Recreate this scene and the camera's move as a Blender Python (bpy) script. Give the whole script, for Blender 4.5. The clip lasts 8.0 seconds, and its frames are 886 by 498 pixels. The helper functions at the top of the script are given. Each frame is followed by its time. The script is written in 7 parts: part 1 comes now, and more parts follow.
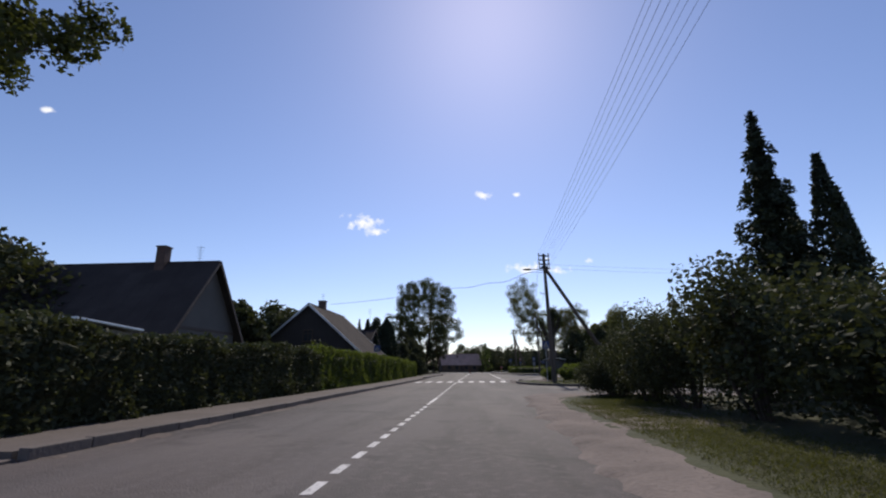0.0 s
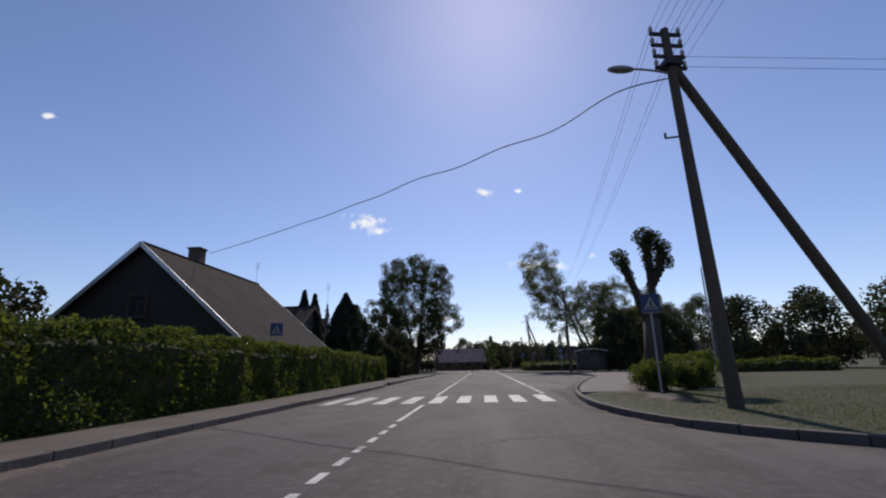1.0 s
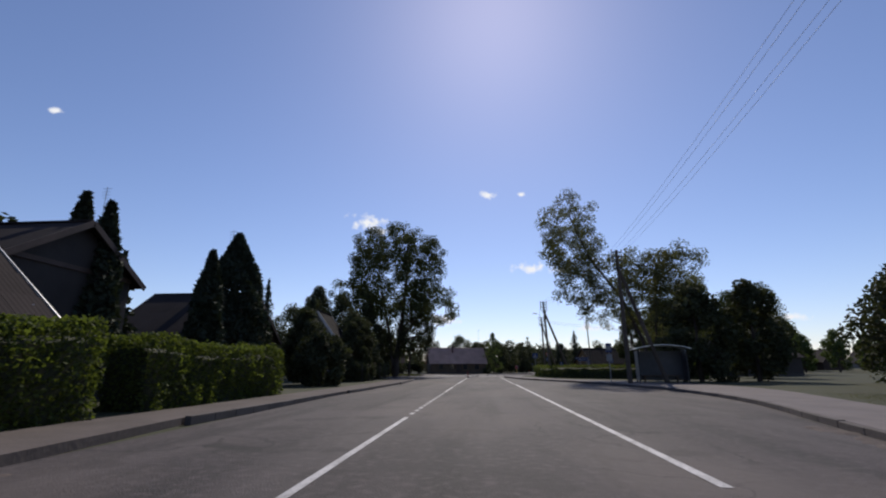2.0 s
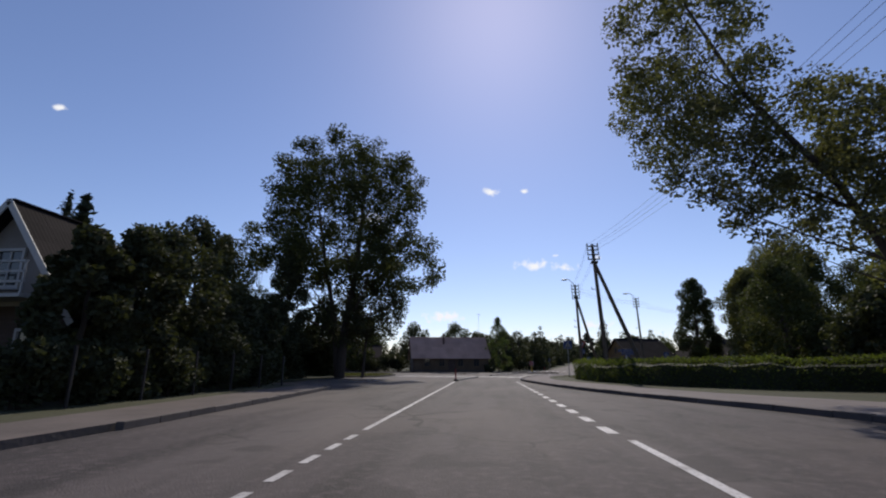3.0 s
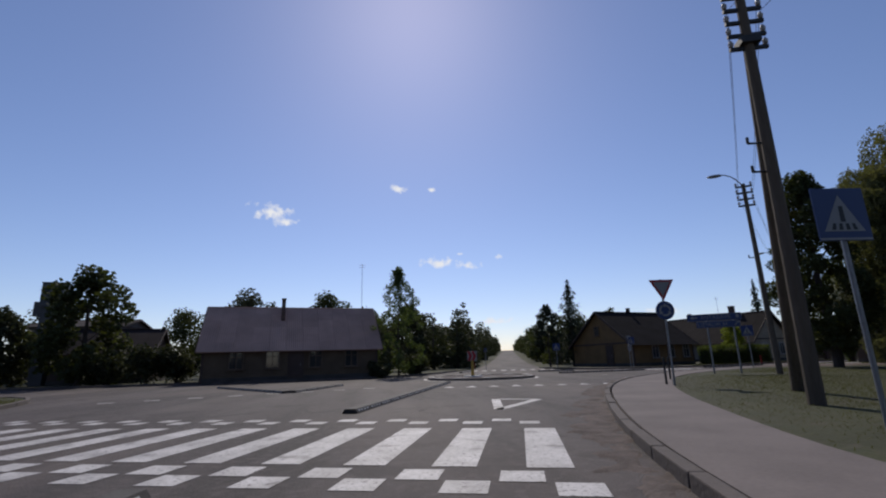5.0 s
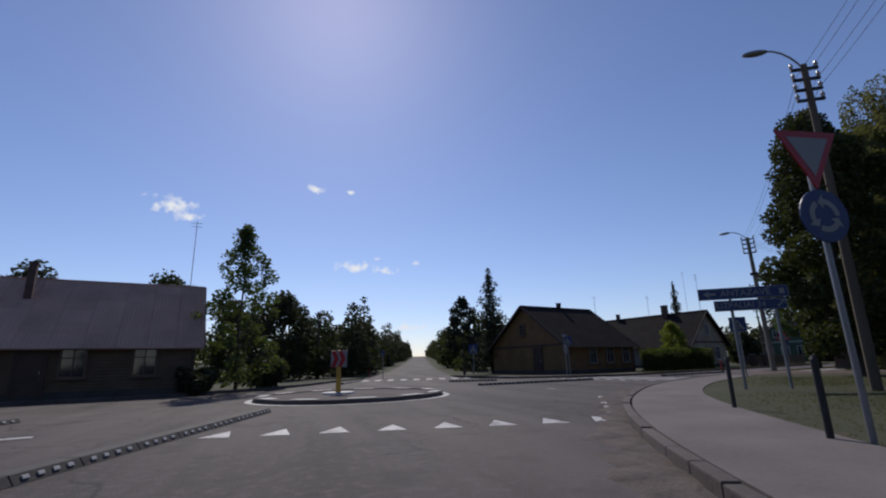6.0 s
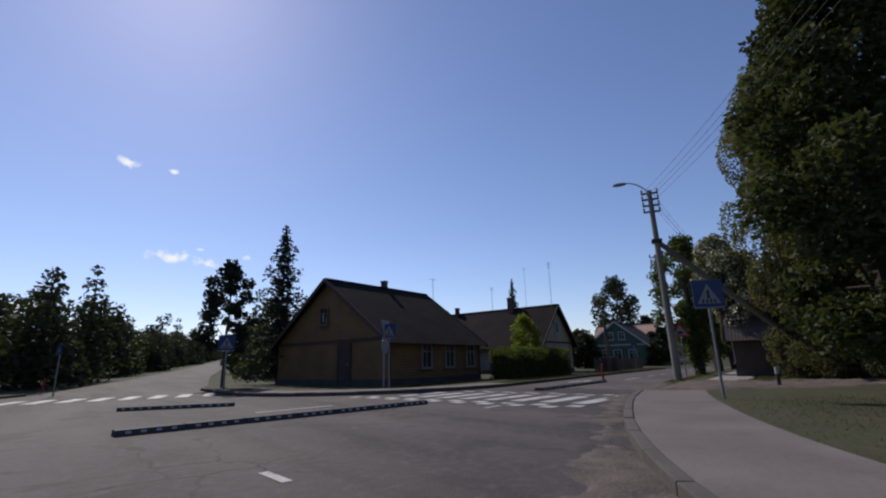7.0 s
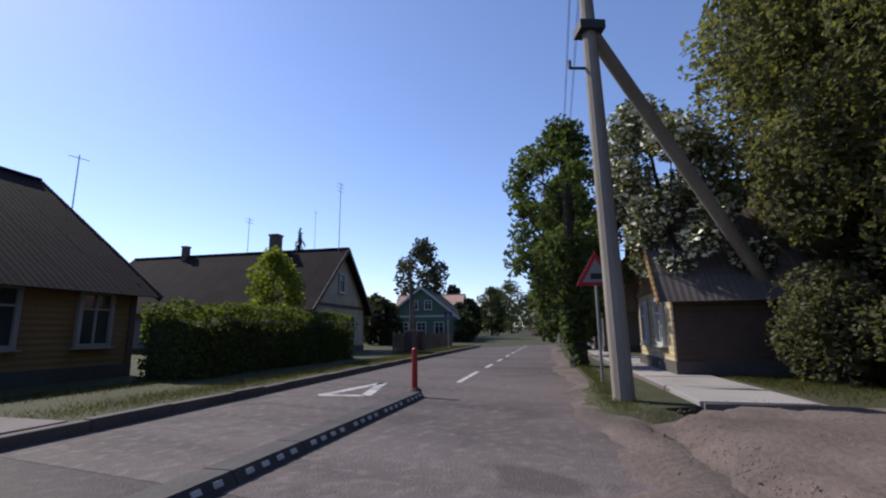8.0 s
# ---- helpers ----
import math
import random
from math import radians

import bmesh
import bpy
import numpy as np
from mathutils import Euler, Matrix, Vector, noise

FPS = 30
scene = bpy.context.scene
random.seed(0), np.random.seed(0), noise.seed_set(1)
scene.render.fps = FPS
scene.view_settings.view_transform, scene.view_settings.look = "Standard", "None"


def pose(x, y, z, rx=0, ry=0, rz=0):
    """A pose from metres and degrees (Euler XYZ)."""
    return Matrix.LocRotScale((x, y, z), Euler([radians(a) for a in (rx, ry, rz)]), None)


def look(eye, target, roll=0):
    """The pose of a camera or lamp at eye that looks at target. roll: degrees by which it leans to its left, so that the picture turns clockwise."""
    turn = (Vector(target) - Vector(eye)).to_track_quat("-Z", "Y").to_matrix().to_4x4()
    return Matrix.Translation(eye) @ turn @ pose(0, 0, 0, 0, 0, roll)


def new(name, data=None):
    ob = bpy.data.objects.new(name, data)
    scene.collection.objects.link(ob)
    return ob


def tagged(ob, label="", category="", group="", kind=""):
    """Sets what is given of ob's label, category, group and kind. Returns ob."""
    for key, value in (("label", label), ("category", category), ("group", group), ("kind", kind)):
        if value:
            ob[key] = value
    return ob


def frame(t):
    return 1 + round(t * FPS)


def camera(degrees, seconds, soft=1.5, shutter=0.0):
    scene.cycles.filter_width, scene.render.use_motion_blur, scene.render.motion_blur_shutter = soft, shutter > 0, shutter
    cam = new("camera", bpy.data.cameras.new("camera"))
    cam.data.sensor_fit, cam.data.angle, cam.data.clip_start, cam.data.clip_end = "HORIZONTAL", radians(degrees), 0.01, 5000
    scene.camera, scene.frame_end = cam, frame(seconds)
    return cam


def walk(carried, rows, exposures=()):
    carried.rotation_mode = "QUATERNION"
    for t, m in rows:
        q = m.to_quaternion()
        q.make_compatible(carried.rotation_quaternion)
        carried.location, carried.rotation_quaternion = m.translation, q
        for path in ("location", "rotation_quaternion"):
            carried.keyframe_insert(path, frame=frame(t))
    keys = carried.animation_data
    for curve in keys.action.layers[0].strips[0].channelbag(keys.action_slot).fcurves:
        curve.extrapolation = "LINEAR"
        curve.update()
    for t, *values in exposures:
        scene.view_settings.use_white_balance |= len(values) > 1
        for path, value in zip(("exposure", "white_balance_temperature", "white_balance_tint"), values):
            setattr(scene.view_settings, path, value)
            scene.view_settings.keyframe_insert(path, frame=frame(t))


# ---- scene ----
cam = camera(87.8, 8.0, soft=2.1)
PATH = [
    (0, pose(-0.000, 0.001, 1.080, 104.60, 0, 4.15) @ pose(0, 0, 0, 0, 0, -0.35)),
    (0.5, pose(0.223, 11.666, 1.074, 104.49, 0, 4.55) @ pose(0, 0, 0, 0, 0, -0.65)),
    (1, pose(0.062, 23.787, 1.102, 104.34, 0, 4.49) @ pose(0, 0, 0, 0, 0, -1.38)),
    (1.5, pose(-0.040, 33.537, 1.138, 104.65, 0, 4.37) @ pose(0, 0, 0, 0, 0, -0.43)),
    (3, pose(0.232, 73.643, 1.100, 104.19, 0, 5.11) @ pose(0, 0, 0, 0, 0, -0.01)),
    (3.5, pose(0.176, 84.915, 1.086, 103.94, 0, 5.17) @ pose(0, 0, 0, 0, 0, 0.31)),
    (4, pose(0.376, 95.856, 1.122, 103.75, 0, 3.51) @ pose(0, 0, 0, 0, 0, -0.17)),
    (4.5, pose(0.444, 104.650, 1.050, 103.74, 0, 0.14) @ pose(0, 0, 0, 0, 0, 0.26)),
    (5, pose(1.665, 113.835, 1.133, 103.66, 0, -6.83) @ pose(0, 0, 0, 0, 0, -1.63)),
    (6.5, pose(8.806, 131.101, 1.032, 104.35, 0, -25.36) @ pose(0, 0, 0, 0, 0, -1.32)),
    (7, pose(13.645, 137.893, 1.064, 103.98, 0, -37.56) @ pose(0, 0, 0, 0, 0, -1.52)),
    (7.5, pose(19.314, 142.783, 1.106, 103.63, 0, -49.31) @ pose(0, 0, 0, 0, 0, -1.01)),
    (7.7, pose(22.081, 144.513, 1.107, 102.62, 0.82, -53.86)),
    (7.8, pose(23.561, 145.380, 1.107, 105.30, 0.73, -56.29)),
    (7.9, pose(25.080, 146.247, 1.107, 104.20, 0.62, -58.73)),
    (8, pose(26.618, 147.115, 1.107, 100.31, 0, -61.27) @ pose(0, 0, 0, 0, 0, -0.49)),
]
walk(cam, PATH, [(0, 0.0, 6500, 10), (0.5, -0.15, 6450, 10), (1.5, -0.2, 6450, 10), (3, -0.15, 6500, 10), (3.5, 0.05, 6550, 10), (4.5, 0.0, 6550, 10), (5, -0.36, 6400, 10),
                 (6.5, -0.4, 6200, 10), (7, -0.2, 6350, 10), (7.5, 0.28, 6300, 10), (8, 0.5, 6250, 10)])

# ---- world, sun, exposure ----
SUN_AZ, SUN_EL = 3.0, 43.0
world = bpy.data.worlds.new("sky")
scene.world = world
world.use_nodes = True
wn, wl = world.node_tree.nodes, world.node_tree.links
wn.clear()
w_out = wn.new("ShaderNodeOutputWorld")
w_bg = wn.new("ShaderNodeBackground")
w_bg.inputs["Strength"].default_value = 0.115
w_sky = wn.new("ShaderNodeTexSky")
w_sky.sky_type = "NISHITA"
w_sky.sun_disc = False
w_sky.sun_elevation = radians(SUN_EL)
w_sky.sun_rotation = radians(SUN_AZ)
w_sky.altitude = 200
w_sky.air_density = 1.0
w_sky.dust_density = 0.26
w_sky.ozone_density = 2.5
w_tint = wn.new("ShaderNodeMix")
w_tint.data_type = "RGBA"
w_tint.blend_type = "MULTIPLY"
w_tint.inputs[0].default_value = 1.0
w_tint.inputs[7].default_value = (1.03, 0.97, 1.1, 1)
wl.new(w_sky.outputs[0], w_tint.inputs[6])
sky_colour = w_tint.outputs[2]
# small fair-weather clouds, each a ragged ellipse in the sky
w_co = wn.new("ShaderNodeTexCoord")
CLOUDS = [(-14.6, 17.6, 3.0, 1.15), (-12.6, 16.5, 2.2, 0.7), (-15.2, 17.6, 0.7, 0.25), (1.2, 21.2, 1.4, 0.6),
          (5.4, 21.0, 0.8, 0.3), (6.2, 12.0, 2.5, 0.85), (9.6, 11.6, 2.0, 0.6), (8.9, 13.0, 0.7, 0.3), (13.6, 12.4, 0.8, 0.35),
          (-5.0, 5.8, 3.4, 0.85), (13.0, 4.5, 2.4, 0.6), (-40.0, 9.0, 1.8, 0.6), (-48.0, 24.0, 0.8, 0.35), (32.0, 4.8, 2.2, 0.5)]
w_noise = wn.new("ShaderNodeTexNoise")
w_noise.inputs["Scale"].default_value = 60.0
w_noise.inputs["Detail"].default_value = 5.0
wl.new(w_co.outputs["Generated"], w_noise.inputs["Vector"])
total = None
for az, el, ra, re in CLOUDS:
    d = Vector((math.sin(radians(az)) * math.cos(radians(el)), math.cos(radians(az)) * math.cos(radians(el)), math.sin(radians(el))))
    mp = wn.new("ShaderNodeMapping")
    mp.vector_type = "TEXTURE"
    mp.inputs["Location"].default_value = d
    mp.inputs["Rotation"].default_value = (0, 0, radians(-az))
    mp.inputs["Scale"].default_value = (radians(ra), radians(re) * 2, radians(re))
    wl.new(w_co.outputs["Generated"], mp.inputs["Vector"])
    ln = wn.new("ShaderNodeVectorMath")
    ln.operation = "LENGTH"
    wl.new(mp.outputs[0], ln.inputs[0])
    ad = wn.new("ShaderNodeMath")
    ad.operation = "MULTIPLY_ADD"
    ad.inputs[1].default_value = 2.6
    wl.new(w_noise.outputs["Fac"], ad.inputs[0])
    sb = wn.new("ShaderNodeMath")
    sb.operation = "SUBTRACT"
    sb.inputs[0].default_value = -0.55
    wl.new(ln.outputs["Value"], sb.inputs[1])
    wl.new(sb.outputs[0], ad.inputs[2])
    if total is None:
        total = ad.outputs[0]
    else:
        mx = wn.new("ShaderNodeMath")
        mx.operation = "MAXIMUM"
        wl.new(total, mx.inputs[0])
        wl.new(ad.outputs[0], mx.inputs[1])
        total = mx.outputs[0]
w_ramp = wn.new("ShaderNodeValToRGB")
w_ramp.color_ramp.elements[0].position = 0.0
w_ramp.color_ramp.elements[1].position = 0.75
wl.new(total, w_ramp.inputs[0])
w_mix = wn.new("ShaderNodeMix")
w_mix.data_type = "RGBA"
wl.new(w_ramp.outputs[0], w_mix.inputs[0])
wl.new(sky_colour, w_mix.inputs[6])
w_mix.inputs[7].default_value = (9.0, 9.0, 9.2, 1)
wl.new(w_mix.outputs[2], w_bg.inputs["Color"])
wl.new(w_bg.outputs[0], w_out.inputs[0])

sun_data = bpy.data.lights.new("sun", "SUN")
sun_data.energy = 3.8
sun_data.angle = radians(0.5)
sun_data.color = (1.0, 0.91, 0.79)
sun = new("sun", sun_data)
sd = Vector((math.sin(radians(SUN_AZ)) * math.cos(radians(SUN_EL)), math.cos(radians(SUN_AZ)) * math.cos(radians(SUN_EL)), math.sin(radians(SUN_EL))))
sun.matrix_world = look(sd * 200, (0, 0, 0))

# ---- materials ----
def material(name, colour, rough=0.8, metal=0.0, vary=0.25, scale=0.6, fine=14.0, bump=0.15, dark=None, spec=0.4, island=0.0, random=0.0, stretch=(1, 1, 1)):
    """A painted or natural surface: broad stains, fine grain and relief at world size."""
    m = bpy.data.materials.new(name)
    m.use_nodes = True
    n, l = m.node_tree.nodes, m.node_tree.links
    b = n["Principled BSDF"]
    b.inputs["Roughness"].default_value = rough
    b.inputs["Metallic"].default_value = metal
    b.inputs["Specular IOR Level"].default_value = spec
    g = n.new("ShaderNodeNewGeometry")
    mp = n.new("ShaderNodeMapping")
    mp.inputs["Scale"].default_value = stretch
    l.new(g.outputs["Position"], mp.inputs["Vector"])
    big = n.new("ShaderNodeTexNoise")
    big.inputs["Scale"].default_value = scale
    big.inputs["Detail"].default_value = 4
    small = n.new("ShaderNodeTexNoise")
    small.inputs["Scale"].default_value = fine
    small.inputs["Detail"].default_value = 3
    l.new(mp.outputs[0], big.inputs["Vector"])
    l.new(mp.outputs[0], small.inputs["Vector"])
    add = n.new("ShaderNodeMath")
    add.operation = "MULTIPLY_ADD"
    add.inputs[1].default_value = 0.45
    l.new(small.outputs["Fac"], add.inputs[0])
    l.new(big.outputs["Fac"], add.inputs[2])
    last = add.outputs[0]
    for amount, socket in ((island, g.outputs["Random Per Island"]), (random, None)):
        if amount:
            if socket is None:
                socket = n.new("ShaderNodeObjectInfo").outputs["Random"]
            k = n.new("ShaderNodeMath")
            k.operation = "MULTIPLY_ADD"
            k.inputs[1].default_value = amount
            l.new(socket, k.inputs[0])
            l.new(last, k.inputs[2])
            last = k.outputs[0]
    r = n.new("ShaderNodeMapRange")
    r.inputs["From Min"].default_value = 0.45
    r.inputs["From Max"].default_value = 1.05 + island + random
    l.new(last, r.inputs["Value"])
    mix = n.new("ShaderNodeMix")
    mix.data_type = "RGBA"
    low = dark or tuple(c * (1 - vary) for c in colour)
    high = tuple(min(0.95, c * (1 + vary)) for c in colour)
    mix.inputs[6].default_value = (*low, 1)
    mix.inputs[7].default_value = (*high, 1)
    l.new(r.outputs[0], mix.inputs[0])
    l.new(mix.outputs[2], b.inputs["Base Color"])
    if bump:
        bp = n.new("ShaderNodeBump")
        bp.inputs["Strength"].default_value = bump
        bp.inputs["Distance"].default_value = 0.02
        l.new(small.outputs["Fac"], bp.inputs["Height"])
        l.new(bp.outputs[0], b.inputs["Normal"])
    return m


def ribbed(m, period, depth, axis="X", coords="Object"):
    """Adds corrugation or board joints to a material: a wave across the object's own axis."""
    n, l = m.node_tree.nodes, m.node_tree.links
    b = n["Principled BSDF"]
    tc = n.new("ShaderNodeTexCoord")
    wv = n.new("ShaderNodeTexWave")
    wv.bands_direction = axis
    wv.inputs["Scale"].default_value = 1 / period * 0.31416
    wv.wave_profile = "SIN"
    l.new(tc.outputs[coords], wv.inputs["Vector"])
    bp = n.new("ShaderNodeBump")
    bp.inputs["Strength"].default_value = 0.9
    bp.inputs["Distance"].default_value = depth
    l.new(wv.outputs["Fac"], bp.inputs["Height"])
    if b.inputs["Normal"].links:
        l.new(b.inputs["Normal"].links[0].from_socket, bp.inputs["Normal"])
    l.new(bp.outputs[0], b.inputs["Normal"])
    return m


def leafy(name, colour, vary=0.45, passing=0.35):
    """Leaves: green that differs from leaf to leaf, and lets some light through."""
    m = material(name, colour, rough=0.72, vary=vary, scale=0.35, fine=5.0, bump=0, island=0.5, spec=0.16)
    n, l = m.node_tree.nodes, m.node_tree.links
    b, out = n["Principled BSDF"], n["Material Output"]
    t = n.new("ShaderNodeBsdfTranslucent")
    src = b.inputs["Base Color"].links[0].from_socket
    warm = n.new("ShaderNodeMix")
    warm.data_type = "RGBA"
    warm.blend_type = "MULTIPLY"
    warm.inputs[0].default_value = 1.0
    warm.inputs[7].default_value = (1.35, 1.4, 0.62, 1)
    l.new(src, warm.inputs[6])
    l.new(warm.outputs[2], t.inputs["Color"])
    mx = n.new("ShaderNodeMixShader")
    mx.inputs[0].default_value = passing
    l.new(b.outputs[0], mx.inputs[1])
    l.new(t.outputs[0], mx.inputs[2])
    l.new(mx.outputs[0], out.inputs["Surface"])
    return m


def glass(name):
    m = bpy.data.materials.new(name)
    m.use_nodes = True
    b = m.node_tree.nodes["Principled BSDF"]
    b.inputs["Base Color"].default_value = (0.03, 0.035, 0.04, 1)
    b.inputs["Roughness"].default_value = 0.05
    b.inputs["Specular IOR Level"].default_value = 0.6
    return m


def asphalt(name, colour, dust=0.25):
    """Worn asphalt: grit, broad stains, long wheel-worn streaks, dust and thin cracks."""
    m = material(name, colour, rough=0.8, vary=0.38, scale=0.16, fine=42, bump=0.6, spec=0.25)
    n, l = m.node_tree.nodes, m.node_tree.links
    b = n["Principled BSDF"]
    g = n.new("ShaderNodeNewGeometry")

    def noise(scale, stretch, low, high, detail=5):
        mp = n.new("ShaderNodeMapping")
        mp.inputs["Scale"].default_value = stretch
        l.new(g.outputs["Position"], mp.inputs["Vector"])
        t = n.new("ShaderNodeTexNoise")
        t.inputs["Scale"].default_value = scale
        t.inputs["Detail"].default_value = detail
        l.new(mp.outputs[0], t.inputs["Vector"])
        r = n.new("ShaderNodeMapRange")
        r.inputs["From Min"].default_value = low
        r.inputs["From Max"].default_value = high
        l.new(t.outputs["Fac"], r.inputs["Value"])
        return r.outputs[0]

    def over(base, fac, colour, amount):
        k = n.new("ShaderNodeMath")
        k.operation = "MULTIPLY"
        k.inputs[1].default_value = amount
        l.new(fac, k.inputs[0])
        mx = n.new("ShaderNodeMix")
        mx.data_type = "RGBA"
        l.new(k.outputs[0], mx.inputs[0])
        l.new(base, mx.inputs[6])
        mx.inputs[7].default_value = (*colour, 1)
        return mx.outputs[2]

    c = b.inputs["Base Color"].links[0].from_socket
    c = over(c, noise(1.3, (1, 0.1, 1), 0.48, 0.64), tuple(k * 0.45 for k in colour), 0.85)
    c = over(c, noise(0.55, (1, 0.08, 1), 0.46, 0.66), (0.125, 0.106, 0.102), dust)
    c = over(c, noise(7, (1, 1, 1), 0.5, 0.7), tuple(k * 2.0 for k in colour), 0.6)
    c = over(c, noise(0.9, (1, 1, 1), 0.57, 0.63), tuple(k * 0.5 for k in colour), 0.6)
    c = over(c, noise(0.28, (1, 0.4, 1), 0.5, 0.62), (0.125, 0.1, 0.09), 0.35)
    c = over(c, noise(60, (1, 1, 1), 0.6, 0.68, 2), (0.16, 0.145, 0.135), 0.5)
    v = n.new("ShaderNodeTexVoronoi")
    v.feature = "DISTANCE_TO_EDGE"
    v.inputs["Scale"].default_value = 0.42
    w = n.new("ShaderNodeTexNoise")
    w.inputs["Scale"].default_value = 1.6
    w.inputs["Detail"].default_value = 6
    l.new(g.outputs["Position"], w.inputs["Vector"])
    ad = n.new("ShaderNodeVectorMath")
    ad.operation = "MULTIPLY_ADD"
    ad.inputs[1].default_value = (0.9, 0.9, 0)
    l.new(w.outputs["Color"], ad.inputs[0])
    l.new(g.outputs["Position"], ad.inputs[2])
    l.new(ad.outputs[0], v.inputs["Vector"])
    r = n.new("ShaderNodeMapRange")
    r.inputs["From Min"].default_value = 0.012
    r.inputs["From Max"].default_value = 0.004
    l.new(v.outputs["Distance"], r.inputs["Value"])
    k = n.new("ShaderNodeMath")
    k.operation = "MULTIPLY"
    l.new(r.outputs[0], k.inputs[0])
    l.new(noise(0.25, (1, 1, 1), 0.5, 0.6), k.inputs[1])
    c = over(c, k.outputs[0], (0.015, 0.013, 0.012), 0.8)
    l.new(c, b.inputs["Base Color"])
    return m


def worn_paint(name):
    """White road paint, rubbed through to the asphalt in specks and patches."""
    m = material(name, (0.5, 0.48, 0.48), rough=0.65, vary=0.22, scale=1.4, fine=16, bump=0.3, dark=(0.27, 0.255, 0.25))
    n, l = m.node_tree.nodes, m.node_tree.links
    b = n["Principled BSDF"]
    g = n.new("ShaderNodeNewGeometry")
    c = b.inputs["Base Color"].links[0].from_socket
    for scale, low, high, amount in ((2.2, 0.56, 0.68, 0.7), (18, 0.58, 0.66, 0.75), (45, 0.6, 0.66, 0.6)):
        t = n.new("ShaderNodeTexNoise")
        t.inputs["Scale"].default_value = scale
        t.inputs["Detail"].default_value = 6
        l.new(g.outputs["Position"], t.inputs["Vector"])
        r = n.new("ShaderNodeMapRange")
        r.inputs["From Min"].default_value = low
        r.inputs["From Max"].default_value = high
        r.inputs["To Max"].default_value = amount
        l.new(t.outputs["Fac"], r.inputs["Value"])
        mx = n.new("ShaderNodeMix")
        mx.data_type = "RGBA"
        l.new(r.outputs[0], mx.inputs[0])
        l.new(c, mx.inputs[6])
        mx.inputs[7].default_value = (0.075, 0.065, 0.062, 1)
        c = mx.outputs[2]
    l.new(c, b.inputs["Base Color"])
    return m


def turf(name):
    """Rough grass: green, dry and bare patches mixed at several sizes."""
    m = material(name, (0.039, 0.041, 0.012), rough=0.95, vary=0.35, scale=0.6, fine=14, bump=1.0)
    n, l = m.node_tree.nodes, m.node_tree.links
    b = n["Principled BSDF"]
    g = n.new("ShaderNodeNewGeometry")
    c = b.inputs["Base Color"].links[0].from_socket
    for scale, low, high, colour, amount in ((0.3, 0.45, 0.7, (0.042, 0.034, 0.02), 0.5), (1.7, 0.52, 0.7, (0.034, 0.042, 0.016), 0.7), (3.5, 0.58, 0.7, (0.075, 0.058, 0.042), 0.6), (26, 0.5, 0.66, (0.038, 0.042, 0.015), 0.6)):
        t = n.new("ShaderNodeTexNoise")
        t.inputs["Scale"].default_value = scale
        t.inputs["Detail"].default_value = 5
        l.new(g.outputs["Position"], t.inputs["Vector"])
        r = n.new("ShaderNodeMapRange")
        r.inputs["From Min"].default_value = low
        r.inputs["From Max"].default_value = high
        r.inputs["To Max"].default_value = amount
        l.new(t.outputs["Fac"], r.inputs["Value"])
        mx = n.new("ShaderNodeMix")
        mx.data_type = "RGBA"
        l.new(r.outputs[0], mx.inputs[0])
        l.new(c, mx.inputs[6])
        mx.inputs[7].default_value = (*colour, 1)
        c = mx.outputs[2]
    l.new(c, b.inputs["Base Color"])
    return m


